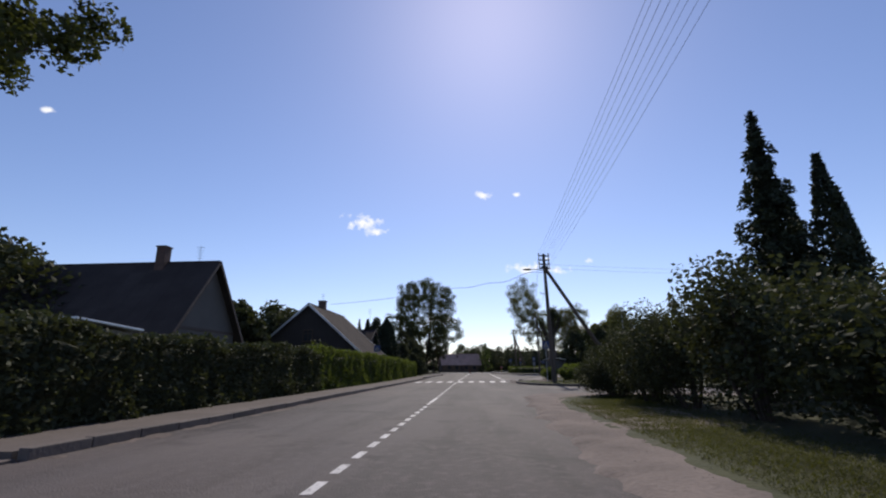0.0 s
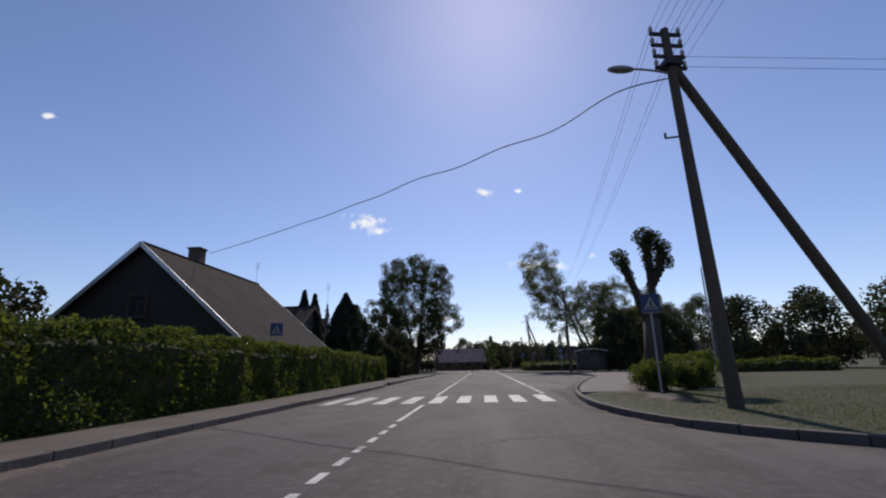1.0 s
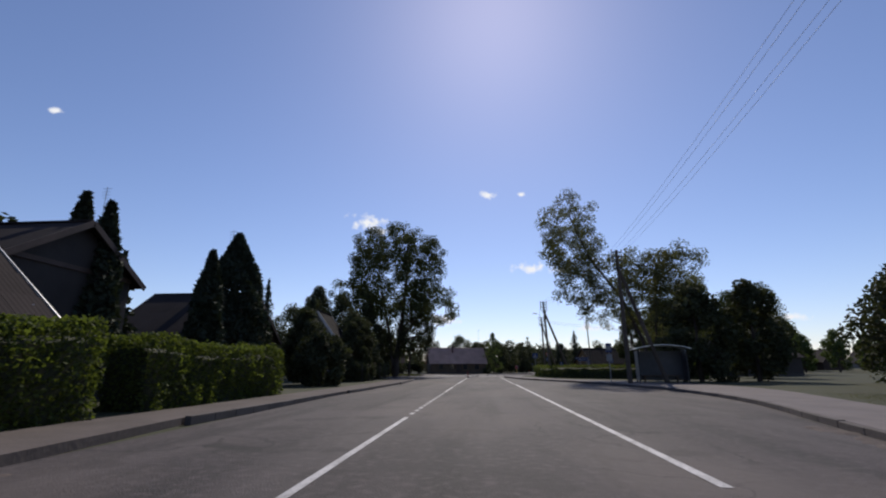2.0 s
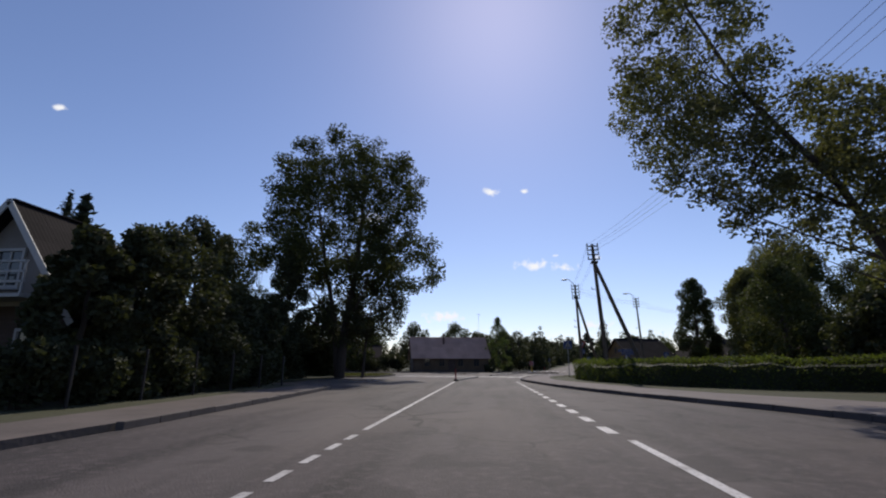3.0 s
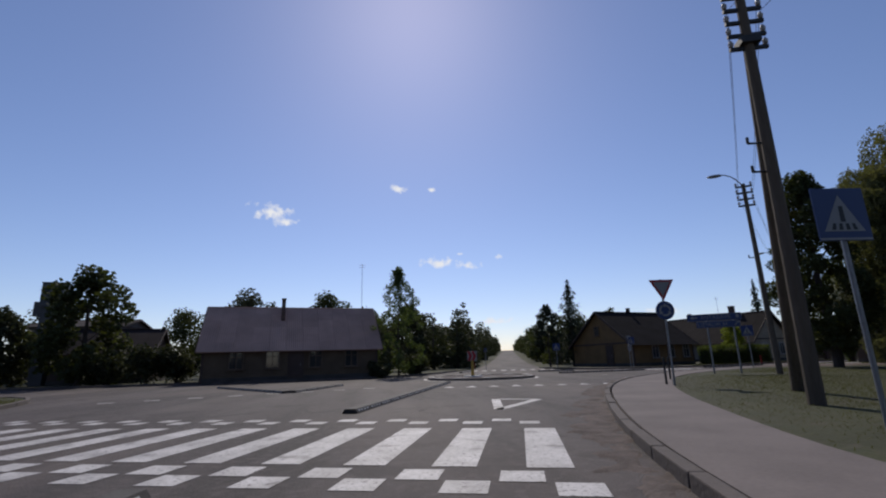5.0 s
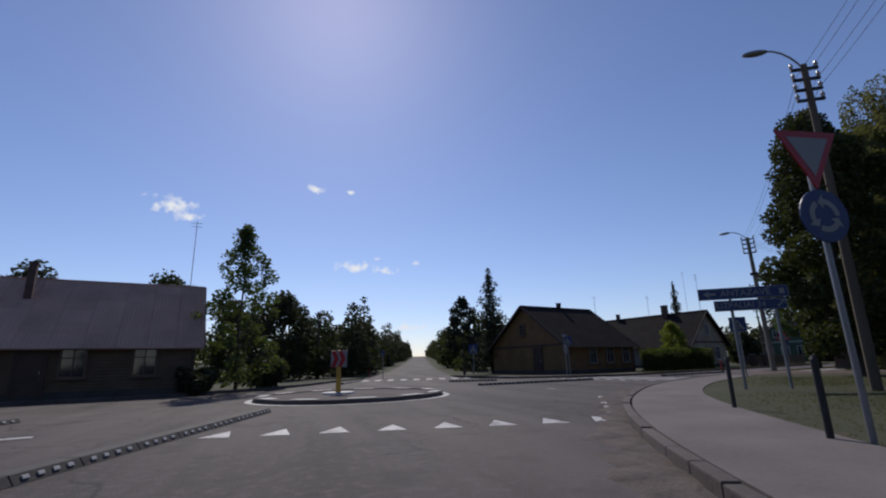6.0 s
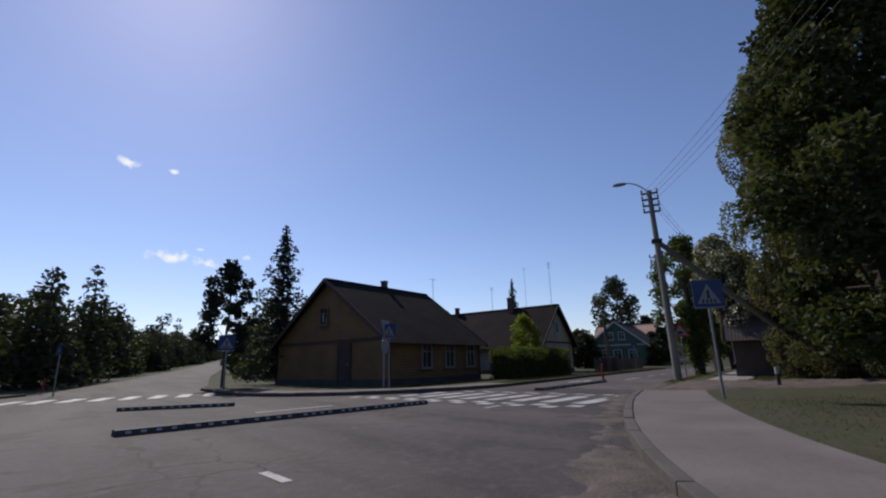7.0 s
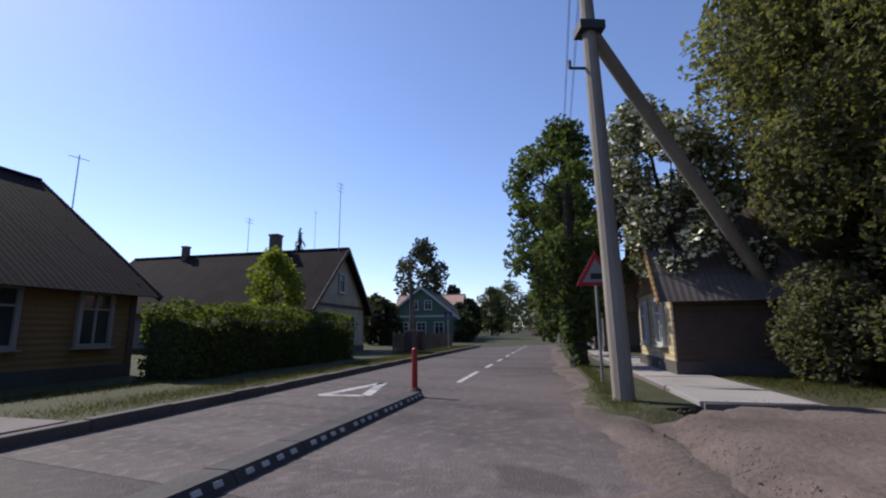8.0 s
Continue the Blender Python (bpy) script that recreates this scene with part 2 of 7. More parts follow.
M = {
    "asphalt": asphalt("asphalt", (0.051, 0.0405, 0.041), dust=0.42),
    "asphalt_old": asphalt("old_asphalt", (0.09, 0.072, 0.07), dust=0.5),
    "pavement": material("pavement", (0.142, 0.119, 0.112), rough=0.9, vary=0.26, scale=0.8, fine=22, bump=0.25),
    "dusty": material("dusty_path", (0.1, 0.08, 0.072), rough=0.95, vary=0.3, scale=0.7, fine=12, bump=0.5),
    "dirt": material("sandy_dirt", (0.112, 0.086, 0.075), rough=1.0, vary=0.45, scale=0.9, fine=16, bump=1.0),
    "shoulder_sand": material("shoulder_sand", (0.16, 0.128, 0.112), rough=1.0, vary=0.4, scale=0.9, fine=16, bump=1.0),
    "kerb_sand": material("kerb_sand", (0.105, 0.083, 0.073), rough=1.0, vary=0.5, scale=2.5, fine=24, bump=1.0),
    "pale_slab": material("pale_slab", (0.27, 0.25, 0.24), rough=0.9, vary=0.25, scale=0.9, fine=18, bump=0.3, random=0.25),
    "stone": material("grit", (0.17, 0.14, 0.122), rough=1.0, vary=0.4, scale=3, fine=20, bump=0.6, island=0.6),
    "kerb": material("kerb_concrete", (0.1, 0.083, 0.076), rough=0.9, vary=0.35, scale=1.2, fine=18, bump=0.4, random=0.25),
    "paint": worn_paint("road_paint"),
    "grass": turf("grass"),
    "blade": leafy("grass_blade", (0.068, 0.07, 0.024), passing=0.45),
    "leaf": leafy("broad_leaf", (0.058, 0.066, 0.028), passing=0.3),
    "leaf_lime": leafy("lime_leaf", (0.125, 0.124, 0.064), passing=0.48),
    "leaf_street": leafy("street_leaf", (0.08, 0.105, 0.042), passing=0.4),
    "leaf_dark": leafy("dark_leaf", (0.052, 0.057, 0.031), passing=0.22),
    "leaf_olive": leafy("olive_leaf", (0.11, 0.11, 0.062), passing=0.42),
    "leaf_bright": leafy("young_leaf", (0.17, 0.2, 0.03), passing=0.5),
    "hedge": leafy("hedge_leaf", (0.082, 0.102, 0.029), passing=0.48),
    "needle": leafy("needles", (0.034, 0.043, 0.028), passing=0.1),
    "blossom": material("blossom", (0.66, 0.66, 0.5), rough=0.8, vary=0.25, scale=2, fine=12, bump=0, island=0.3),
    "bark": material("bark", (0.06, 0.047, 0.038), rough=0.95, vary=0.4, scale=2.0, fine=16, bump=1.0, stretch=(1, 1, 0.25)),
    "pole_concrete": material("pole_concrete", (0.22, 0.195, 0.165), rough=0.9, vary=0.25, scale=1.2, fine=14, bump=0.3, stretch=(1, 1, 0.3)),
    "pole_wood": material("weathered_pole", (0.085, 0.066, 0.052), rough=0.9, vary=0.35, scale=1.5, fine=20, bump=0.5, stretch=(1, 1, 0.15)),
    # darker pole tone: the shade of a backlit pole put into its colour
    "pole_backlit": material("backlit_pole", (0.11, 0.085, 0.062), rough=0.9, vary=0.35, scale=1.5, fine=18, bump=0.5, stretch=(1, 1, 0.15)),
    "steel": material("galvanised_steel", (0.27, 0.27, 0.27), rough=0.5, metal=0.7, vary=0.15, scale=3, fine=20, bump=0.05),
    "iron": material("dark_iron", (0.05, 0.05, 0.05), rough=0.6, metal=0.5, vary=0.2, bump=0.1),
    "porcelain": material("porcelain", (0.4, 0.36, 0.32), rough=0.25, vary=0.1, bump=0),
    "wire": material("wire", (0.035, 0.035, 0.04), rough=0.6, metal=0.3, vary=0.1, bump=0),
    "roof": ribbed(material("fibre_cement_roof", (0.05, 0.042, 0.041), rough=0.95, spec=0.12, vary=0.3, scale=0.8, fine=10, bump=0.25, random=0.25), 0.15, 0.007),
    "roof_brown": ribbed(material("brown_roof", (0.038, 0.03, 0.029), rough=0.95, spec=0.1, vary=0.3, scale=0.8, fine=10, bump=0.25, random=0.25), 0.15, 0.006),
    "roof_pale": ribbed(material("pale_roof", (0.42, 0.265, 0.205), rough=0.9, vary=0.25, scale=0.8, fine=10, bump=0.25, random=0.3), 0.15, 0.014),
    "roof_dark": ribbed(material("dark_old_roof", (0.02, 0.0165, 0.0165), rough=0.96, vary=0.4, scale=0.8, fine=10, bump=0.25, random=0.35, spec=0.1), 0.15, 0.006),
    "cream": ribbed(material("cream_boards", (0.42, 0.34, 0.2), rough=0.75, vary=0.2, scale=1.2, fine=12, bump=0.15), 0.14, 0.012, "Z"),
    "roof_grey": ribbed(material("grey_old_roof", (0.13, 0.11, 0.104), rough=0.95, vary=0.35, scale=0.8, fine=10, bump=0.25, random=0.3, spec=0.15), 0.15, 0.006),
    "tin": material("tin_sheet", (0.5, 0.5, 0.5), rough=0.35, metal=0.6, vary=0.15, scale=2, fine=14, bump=0.1),
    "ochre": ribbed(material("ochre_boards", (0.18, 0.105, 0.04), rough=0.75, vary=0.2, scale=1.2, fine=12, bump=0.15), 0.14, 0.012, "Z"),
    "tan": ribbed(material("tan_boards", (0.115, 0.08, 0.05), rough=0.85, vary=0.3, scale=1.0, fine=12, bump=0.2), 0.14, 0.012, "Z"),
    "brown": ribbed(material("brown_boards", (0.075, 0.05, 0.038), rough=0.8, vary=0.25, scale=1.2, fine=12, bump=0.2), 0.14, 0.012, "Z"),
    "dark_boards": ribbed(material("dark_boards", (0.035, 0.028, 0.025), rough=0.8, vary=0.25, scale=1.2, fine=12, bump=0.2), 0.14, 0.012, "X"),
    "grey_wall": material("grey_render", (0.24, 0.215, 0.19), rough=0.9, vary=0.18, scale=0.8, fine=16, bump=0.3),
    "brick_wall": material("silicate_wall", (0.11, 0.098, 0.09), rough=0.9, vary=0.15, scale=0.8, fine=16, bump=0.3),
    "pale_boards": ribbed(material("pale_boards", (0.34, 0.295, 0.22), rough=0.8, vary=0.2, scale=1.2, fine=12, bump=0.15), 0.14, 0.012, "Z"),
    "green_wall": ribbed(material("green_boards", (0.075, 0.125, 0.08), rough=0.75, vary=0.2, scale=1.2, fine=12, bump=0.15), 0.14, 0.012, "Z"),
    "white": material("white_paint", (0.42, 0.41, 0.39), rough=0.6, vary=0.08, scale=2, fine=20, bump=0.08),
    "trim_dark": material("dark_trim", (0.07, 0.045, 0.035), rough=0.7, vary=0.25, scale=2, fine=20, bump=0.1),
    "chimney": material("chimney_brick", (0.105, 0.068, 0.057), rough=0.95, vary=0.3, scale=3, fine=20, bump=0.5),
    "glass": glass("window_glass"),
    "sign_blue": material("sign_blue", (0.018, 0.038, 0.125), rough=0.4, vary=0.08, bump=0),
    "sign_white": material("sign_white", (0.24, 0.235, 0.23), rough=0.45, vary=0.06, bump=0),
    "sign_red": material("sign_red", (0.34, 0.02, 0.025), rough=0.4, vary=0.1, bump=0),
    "sign_black": material("sign_black", (0.02, 0.02, 0.02), rough=0.5, vary=0.1, bump=0),
    "sign_back": material("sign_back", (0.3, 0.3, 0.31), rough=0.55, metal=0.3, vary=0.1, bump=0),
    "asphalt_dark": material("asphalt_repair", (0.044, 0.038, 0.037), rough=0.75, vary=0.3, scale=1.0, fine=30, bump=0.4),
    "rubber": material("rubber_kerb", (0.05, 0.044, 0.042), rough=0.8, vary=0.3, scale=3, fine=20, bump=0.3),
    "red_plastic": material("red_plastic", (0.3, 0.028, 0.022), rough=0.45, vary=0.15, bump=0.05),
    "yellow_plastic": material("yellow_plastic", (0.42, 0.26, 0.04), rough=0.5, vary=0.15, bump=0.05),
    "shelter": material("shelter_panel", (0.07, 0.07, 0.075), rough=0.5, vary=0.2, scale=2, fine=12, bump=0.1),
    "wood": material("old_wood", (0.14, 0.1, 0.07), rough=0.9, vary=0.35, scale=1.5, fine=16, bump=0.4),
    "car_dark": material("car_paint_dark", (0.03, 0.035, 0.05), rough=0.25, vary=0.05, bump=0, spec=0.6),
    "car_red": material("car_paint_red", (0.25, 0.03, 0.03), rough=0.25, vary=0.05, bump=0, spec=0.6),
    "plinth": material("plinth_concrete", (0.07, 0.062, 0.056), rough=0.95, vary=0.3, scale=1.1, fine=16, bump=0.4),
    "concrete_slab": material("concrete", (0.18, 0.165, 0.155), rough=0.9, vary=0.25, scale=1.1, fine=16, bump=0.4),
}

# ---- mesh helpers ----
def thing(name, at=(0, 0, 0), turn=0.0, label="", category="", group="", kind=""):
    ob = new(name)
    ob.matrix_world = pose(*at, 0, 0, turn)
    ob.empty_display_size = 0.2
    return tagged(ob, label, category, group, kind)


def finish(bm, name, mat):
    me = bpy.data.meshes.new(name)
    bmesh.ops.recalc_face_normals(bm, faces=bm.faces)
    bm.to_mesh(me)
    bm.free()
    me.materials.append(M[mat])
    return me


def part(name, bm, mat, parent=None, label="", smooth=False):
    me = bm if isinstance(bm, bpy.types.Mesh) else finish(bm, name, mat)
    if smooth:
        me.polygons.foreach_set("use_smooth", [True] * len(me.polygons))
    ob = new(name, me)
    ob.parent = parent
    return tagged(ob, label)


def box(bm, cx, cy, cz, sx, sy, sz, turn=0.0, tilt=(0, 0), bevel=0.0):
    r = bmesh.ops.create_cube(bm, size=1, matrix=pose(cx, cy, cz, tilt[0], tilt[1], turn) @ Matrix.Diagonal((sx, sy, sz, 1)))
    if bevel:
        edges = list({e for v in r["verts"] for e in v.link_edges})
        bmesh.ops.bevel(bm, geom=edges, offset=bevel, segments=2, affect="EDGES", profile=0.6)
    return bm


def cone(bm, p, q, r0, r1, seg=10):
    p, q = Vector(p), Vector(q)
    d = q - p
    m = Matrix.Translation((p + q) / 2) @ d.to_track_quat("Z", "Y").to_matrix().to_4x4()
    bmesh.ops.create_cone(bm, cap_ends=True, segments=seg, radius1=r0, radius2=r1, depth=d.length, matrix=m)
    return bm


def poly(bm, pts, z0, z1=None):
    """A flat polygon, or, with z1, a slab between two heights."""
    top = [bm.verts.new((x, y, z0 if z1 is None else z1)) for x, y in pts]
    bm.faces.new(top)
    if z1 is not None:
        low = [bm.verts.new((x, y, z0)) for x, y in pts]
        for i in range(len(pts)):
            j = (i + 1) % len(pts)
            bm.faces.new((top[i], top[j], low[j], low[i]))
    return bm


def resample(pts, step):
    pts = [Vector(p) for p in pts]
    out = [pts[0].copy()]
    for a, b in zip(pts, pts[1:]):
        n = max(1, round((b - a).length / step))
        out += [a.lerp(b, (i + 1) / n) for i in range(n)]
    return out


def smooth_line(pts, rounds=2):
    pts = [Vector(p) for p in pts]
    for _ in range(rounds):
        new_pts = [pts[0]]
        for a, b in zip(pts, pts[1:]):
            new_pts += [a.lerp(b, 0.25), a.lerp(b, 0.75)]
        pts = new_pts + [pts[-1]]
    return [(p.x, p.y) for p in pts]


def band(bm, one, two, z0, z1, n=80):
    """A raised strip between two lines of points."""
    def even(pts):
        pts = [Vector(p) for p in pts]
        d = [0.0]
        for a, b in zip(pts, pts[1:]):
            d.append(d[-1] + (b - a).length)
        return [(float(np.interp(s, d, [p.x for p in pts])), float(np.interp(s, d, [p.y for p in pts]))) for s in np.linspace(0, d[-1], n)]
    a, b = even(one), even(two)
    ta, tb = [bm.verts.new((*p, z1)) for p in a], [bm.verts.new((*p, z1)) for p in b]
    la, lb = [bm.verts.new((*p, z0)) for p in a], [bm.verts.new((*p, z0)) for p in b]
    for i in range(n - 1):
        bm.faces.new((ta[i], ta[i + 1], tb[i + 1], tb[i]))
        bm.faces.new((ta[i], la[i], la[i + 1], ta[i + 1]))
        bm.faces.new((tb[i], tb[i + 1], lb[i + 1], lb[i]))
    bm.faces.new((ta[0], tb[0], lb[0], la[0]))
    bm.faces.new((ta[-1], la[-1], lb[-1], tb[-1]))
    return bm


# ---- the plan: lines of the roads ----
NORTH_O, NORTH_D = Vector((12.0, 155.0)), Vector((0.247, 0.969))     # road that goes on past the junction
NORTH_R = Vector((NORTH_D.y, -NORTH_D.x))
EAST_D = Vector((0.963, 0.27))                                       # road that the camera turns into
EAST_N = Vector((-0.27, 0.963))
S_STEPS = [-3000, -400, 15, 60, 120, 200, 300, 600, 3000]
Z_STEPS = [0, 0, 0, 1.0, 2.5, 4.6, 7.2, 8.0, 8.0]


def rise(x, y):
    """Height of the ground: level in the village, rising to the north."""
    s = (x - NORTH_O.x) * NORTH_D.x + (y - NORTH_O.y) * NORTH_D.y
    return float(np.interp(s, S_STEPS, Z_STEPS))


def north(s, r):
    p = NORTH_O + NORTH_D * s + NORTH_R * r
    return (p.x, p.y)


KERB_RIGHT = smooth_line([(9.5, 27.2), (5.8, 29.8), (3.6, 31.8), (2.8, 35.5), (3.2, 40.5), (4.2, 46), (6.6, 55), (9.2, 63), (9.9, 71), (9.2, 79), (7.6, 86), (6.0, 90.5),
                          (4.5, 96), (3.4, 103), (2.8, 109), (3.2, 113.5), (4.4, 118.5), (6.1, 123.1), (9.0, 129.5), (12, 134.2), (15, 137.6),
                          (18.9, 141.2), (23.9, 144.3), (27.4, 146.0)])
PATH_RIGHT = smooth_line([(5.4, 41.3), (6.6, 46), (9, 54), (11.9, 63), (14.5, 71), (14.5, 79), (12.0, 87), (8.3, 92.2), (6.6, 100), (5.3, 106), (5.1, 110.6), (5.9, 117.3),
                          (7, 120.4), (9.8, 126.7), (13.2, 132.4), (15.9, 136), (18.5, 138.4), (21, 140.4), (25.3, 143), (28.3, 144.5)])
KERB_PATH = [p for p in KERB_RIGHT if p[1] > 40.4]
KERB_G = smooth_line([(18.9, 166), (18.6, 159.5), (19.4, 156.6), (21.5, 154.4), (24.5, 153.0), (27.2, 152.9), (31.0, 153.9), (38, 156.0), (60, 162.2), (120, 179)])
KERB_F = smooth_line([(8.5, 163), (5, 154), (-0.8, 148.4), (-8, 147.8), (-15, 149.0), (-45, 151)])
KERB_LEFT_LAWN = smooth_line([(-13.2, 117.2), (-10.6, 118.2), (-9.7, 121.5), (-9.9, 127), (-11.3, 133), (-14.5, 137.3), (-22, 138.6), (-45, 139.5)])
KERBS_LEFT = [[(-5.7, 5.8), (-5.75, 51.0)], [(-6.4, 56.0), (-6.4, 64.6)], [(-6.4, 68.5), (-6.3, 73.5)], [(-6.2, 81.7), (-6.6, 89), (-7.2, 96.0), (-8.2, 97.9)]]

# ---- ground ----
bm = bmesh.new()
ts = [-3000, -400, -100, 0, 100, 400, 3000]
grid = [[bm.verts.new((*(NORTH_O + NORTH_D * s + NORTH_R * r), z - 0.05)) for r in ts] for s, z in zip(S_STEPS, Z_STEPS)]
for i in range(len(S_STEPS) - 1):
    for j in range(len(ts) - 1):
        bm.faces.new((grid[i][j], grid[i][j + 1], grid[i + 1][j + 1], grid[i + 1][j]))
tagged(part("ground", bm, "grass"), "wide sheet of meadow grass and earth round the village", "ground", kind="structure")

# carriageway: main street, junction and the arms that leave it
ASPHALT = ([(2.0, -80), (1.5, 2), (1.7, 9), (2.3, 17), (3.0, 19.3), (4.6, 19.6), (45, 17.0), (45, 27.0)] + KERB_RIGHT
           + [(30.4, 147.2), (33.6, 148.3), (46.9, 152.4), (240, 206.5), (240, 213)] + KERB_G[::-1][:-1] + [(19.6, 168.6), (11.9, 170.5)]
           + KERB_F + [(-90, 153), (-90, 140.5)] + KERB_LEFT_LAWN[::-1] + [(-13.6, 101), (-8.6, 98.4), (-7.2, 96), (-6.6, 89), (-6.2, 81.7), (-6.4, 66), (-5.75, 51), (-5.7, 5.8), (-5.7, -80)])
bm = poly(bmesh.new(), ASPHALT, 0.0)
road = tagged(part("road", bm, "asphalt"), "worn grey asphalt of the street and junction", "road", kind="structure")
bm = bmesh.new()
vs = [[bm.verts.new((*north(s, r), float(np.interp(s, S_STEPS, Z_STEPS)))) for r in (-w, w)] for s, w in ((15, 4.0), (32, 3.2), (60, 3.0), (120, 3.0), (200, 3.0), (300, 3.0), (600, 3.0))]
for a, b in zip(vs, vs[1:]):
    bm.faces.new((a[0], a[1], b[1], b[0]))
tagged(part("road_north", bm, "asphalt"), "straight asphalt road climbing away between trees", "road", kind="structure")

# raised lawns and footpaths
LAWNS, PATHS = [], []


def slab(name, pts, mat, z1, label, category, z0=-0.06):
    (LAWNS if mat == "grass" else PATHS).append([tuple(p) for p in pts])
    return tagged(part(name, poly(bmesh.new(), pts, z0, z1), mat), label, category, kind="structure")


slab("pavement_left", [(-5.84, 5.8), (-5.88, 51), (-6.54, 56), (-6.52, 66), (-6.34, 81.7), (-6.75, 89), (-7.35, 96), (-8.4, 98.1), (-9.6, 98.1), (-8.9, 89), (-8.3, 81.7), (-8.3, 56), (-7.4, 40), (-7.4, 5.8)],
     "dusty", 0.11, "dusty worn footpath along the hedge", "pavement")
slab("lawn_left", [(-7.4, -80), (-7.4, 40), (-8.3, 56), (-8.3, 81.7), (-8.9, 89), (-9.6, 98.1), (-13.4, 100.8), (-13.4, 117.2), (-90, 120), (-90, -80)], "grass", 0.09, "gardens and rough lawn behind the hedge", "ground")
slab("yard_entry", [(-5.72, -80), (-5.72, 5.75), (-7.39, 5.75), (-7.39, -80)], "dusty", 0.03, "dusty gateway beside the street", "ground")
slab("lawn_corner_left", [(x - 0.12, y + 0.02) for x, y in KERB_LEFT_LAWN] + [(-90, 139.6), (-90, 120.1), (-13.45, 117.3)], "grass", 0.1, "grass corner under the big tree", "ground")
slab("verge_right", [(3.1, -80), (2.4, 2), (2.5, 9), (2.6, 15), (3.1, 17.8), (4.2, 19.0), (7, 19.3), (44, 17), (44, -80)], "grass", 0.05, "mown grass verge beside the road", "ground")
slab("lawn_right", [(9.6, 27.35), *[(x + 0.13, y + 0.03) for x, y in KERB_RIGHT if y < 40.6], *PATH_RIGHT, (30, 145.3), (33.4, 146.5), (42, 140), (90, 120), (90, 27.35)], "grass", 0.1, "rough lawn between the paths and the trees", "ground")
band_bm = band(bmesh.new(), [(x + 0.14, y) for x, y in KERB_PATH], PATH_RIGHT, -0.06, 0.12, 140)
tagged(part("pavement_right", band_bm, "pavement"), "pale smooth footpath round the bus bay and the junction", "pavement", kind="structure")
slab("verge_east_right", [(33.4, 148.15), (46.9, 152.3), (240, 206.4), (240, 205), (47.2, 151.4), (34.1, 147.2)], "grass", 0.08, "narrow grass verge along the side street", "ground")
slab("pavement_east_right", [(34.35, 147.15), (47.2, 151.3), (240, 204.9), (240, 203.2), (47.9, 149.7), (34.85, 145.65)], "pavement", 0.09, "pale footpath slabs beside the side street", "pavement")
slab("yards_east_right", [(34.7, 145.5), (47.9, 149.6), (240, 203.1), (240, 120), (90.1, 120), (42.1, 140), (33.6, 144.7)], "grass", 0.08, "grass round the cottages by the side street", "ground")
slab("lawn_g", [(x - 0.1, y + 0.16) for x, y in KERB_G] + [(120, 260), (26, 210), (20.3, 172)], "grass", 0.09, "grass round the corner cottage", "ground")
slab("pavement_g", [(19.1, 159.5), (19.8, 156.9), (21.8, 154.7), (24.6, 153.35), (27.2, 153.2), (29.5, 153.8), (29.2, 155.1), (27, 154.6), (24.9, 154.9), (22.6, 156.2), (20.9, 158.0), (20.4, 160)], "pavement", 0.115, "footpath on the corner by the cottage", "pavement")
slab("lawn_f", [(x - 0.05, y + 0.15) for x, y in KERB_F] + [(-90, 153), (-90, 240), (8, 200), (11.5, 170.8)], "grass", 0.08, "yard grass round the long cottage", "ground")

# ---- kerb stones ----
KERB_MESH = finish(box(bmesh.new(), 0, 0, 0, 0.15, 0.985, 0.3, bevel=0.018), "kerb_stone", "kerb")


def kerb(name, lines, z=-0.005):
    root = thing(name, label="weathered concrete kerb stones edging the road", category="kerb", kind="structure")
    for line in lines:
        pts = resample(line, 1.0)
        for a, b in zip(pts, pts[1:]):
            m, d = (a + b) / 2, b - a
            ob = part("kerb_stone", KERB_MESH, "kerb", root)
            ob.matrix_basis = pose(m.x, m.y, z + random.uniform(-0.012, 0.008), random.uniform(-0.4, 0.4), random.uniform(-1, 1), math.degrees(math.atan2(-d.x, d.y))) @ Matrix.Diagonal((1, d.length / 1.0, 1, 1))


def near_line(pts, far):
    return [p for p in pts if p[0] < far]

# ---- ragged patches of earth and sand ----
def value_noise(x, y, size, seed):
    """Smooth random heights between -1 and 1, with bumps of the given size."""
    rng = np.random.default_rng(seed)
    table = rng.uniform(-1, 1, (64, 64))
    u, v = np.asarray(x) / size, np.asarray(y) / size
    i, j = np.floor(u).astype(int), np.floor(v).astype(int)
    a, b = u - i, v - j
    a, b = a * a * (3 - 2 * a), b * b * (3 - 2 * b)
    t = lambda p, q: table[p % 64, q % 64]
    return (t(i, j) * (1 - a) + t(i + 1, j) * a) * (1 - b) + (t(i, j + 1) * (1 - a) + t(i + 1, j + 1) * a) * b


def depth_in(pts, x, y, closed=True):
    """Distance from the outline (positive inside), or from an open line."""
    d = np.full(x.shape, 1e9)
    inside = np.zeros(x.shape, dtype=bool)
    pairs = list(zip(pts, pts[1:] + pts[:1])) if closed else list(zip(pts, pts[1:]))
    for (ax, ay), (bx, by) in pairs:
        ex, ey = bx - ax, by - ay
        k = np.clip(((x - ax) * ex + (y - ay) * ey) / (ex * ex + ey * ey + 1e-9), 0, 1)
        d = np.minimum(d, np.hypot(x - ax - k * ex, y - ay - k * ey))
        if closed and ay != by:
            inside ^= ((ay > y) != (by > y)) & (x < (bx - ax) * (y - ay) / (by - ay) + ax)
    return np.where(inside, d, -d) if closed else d


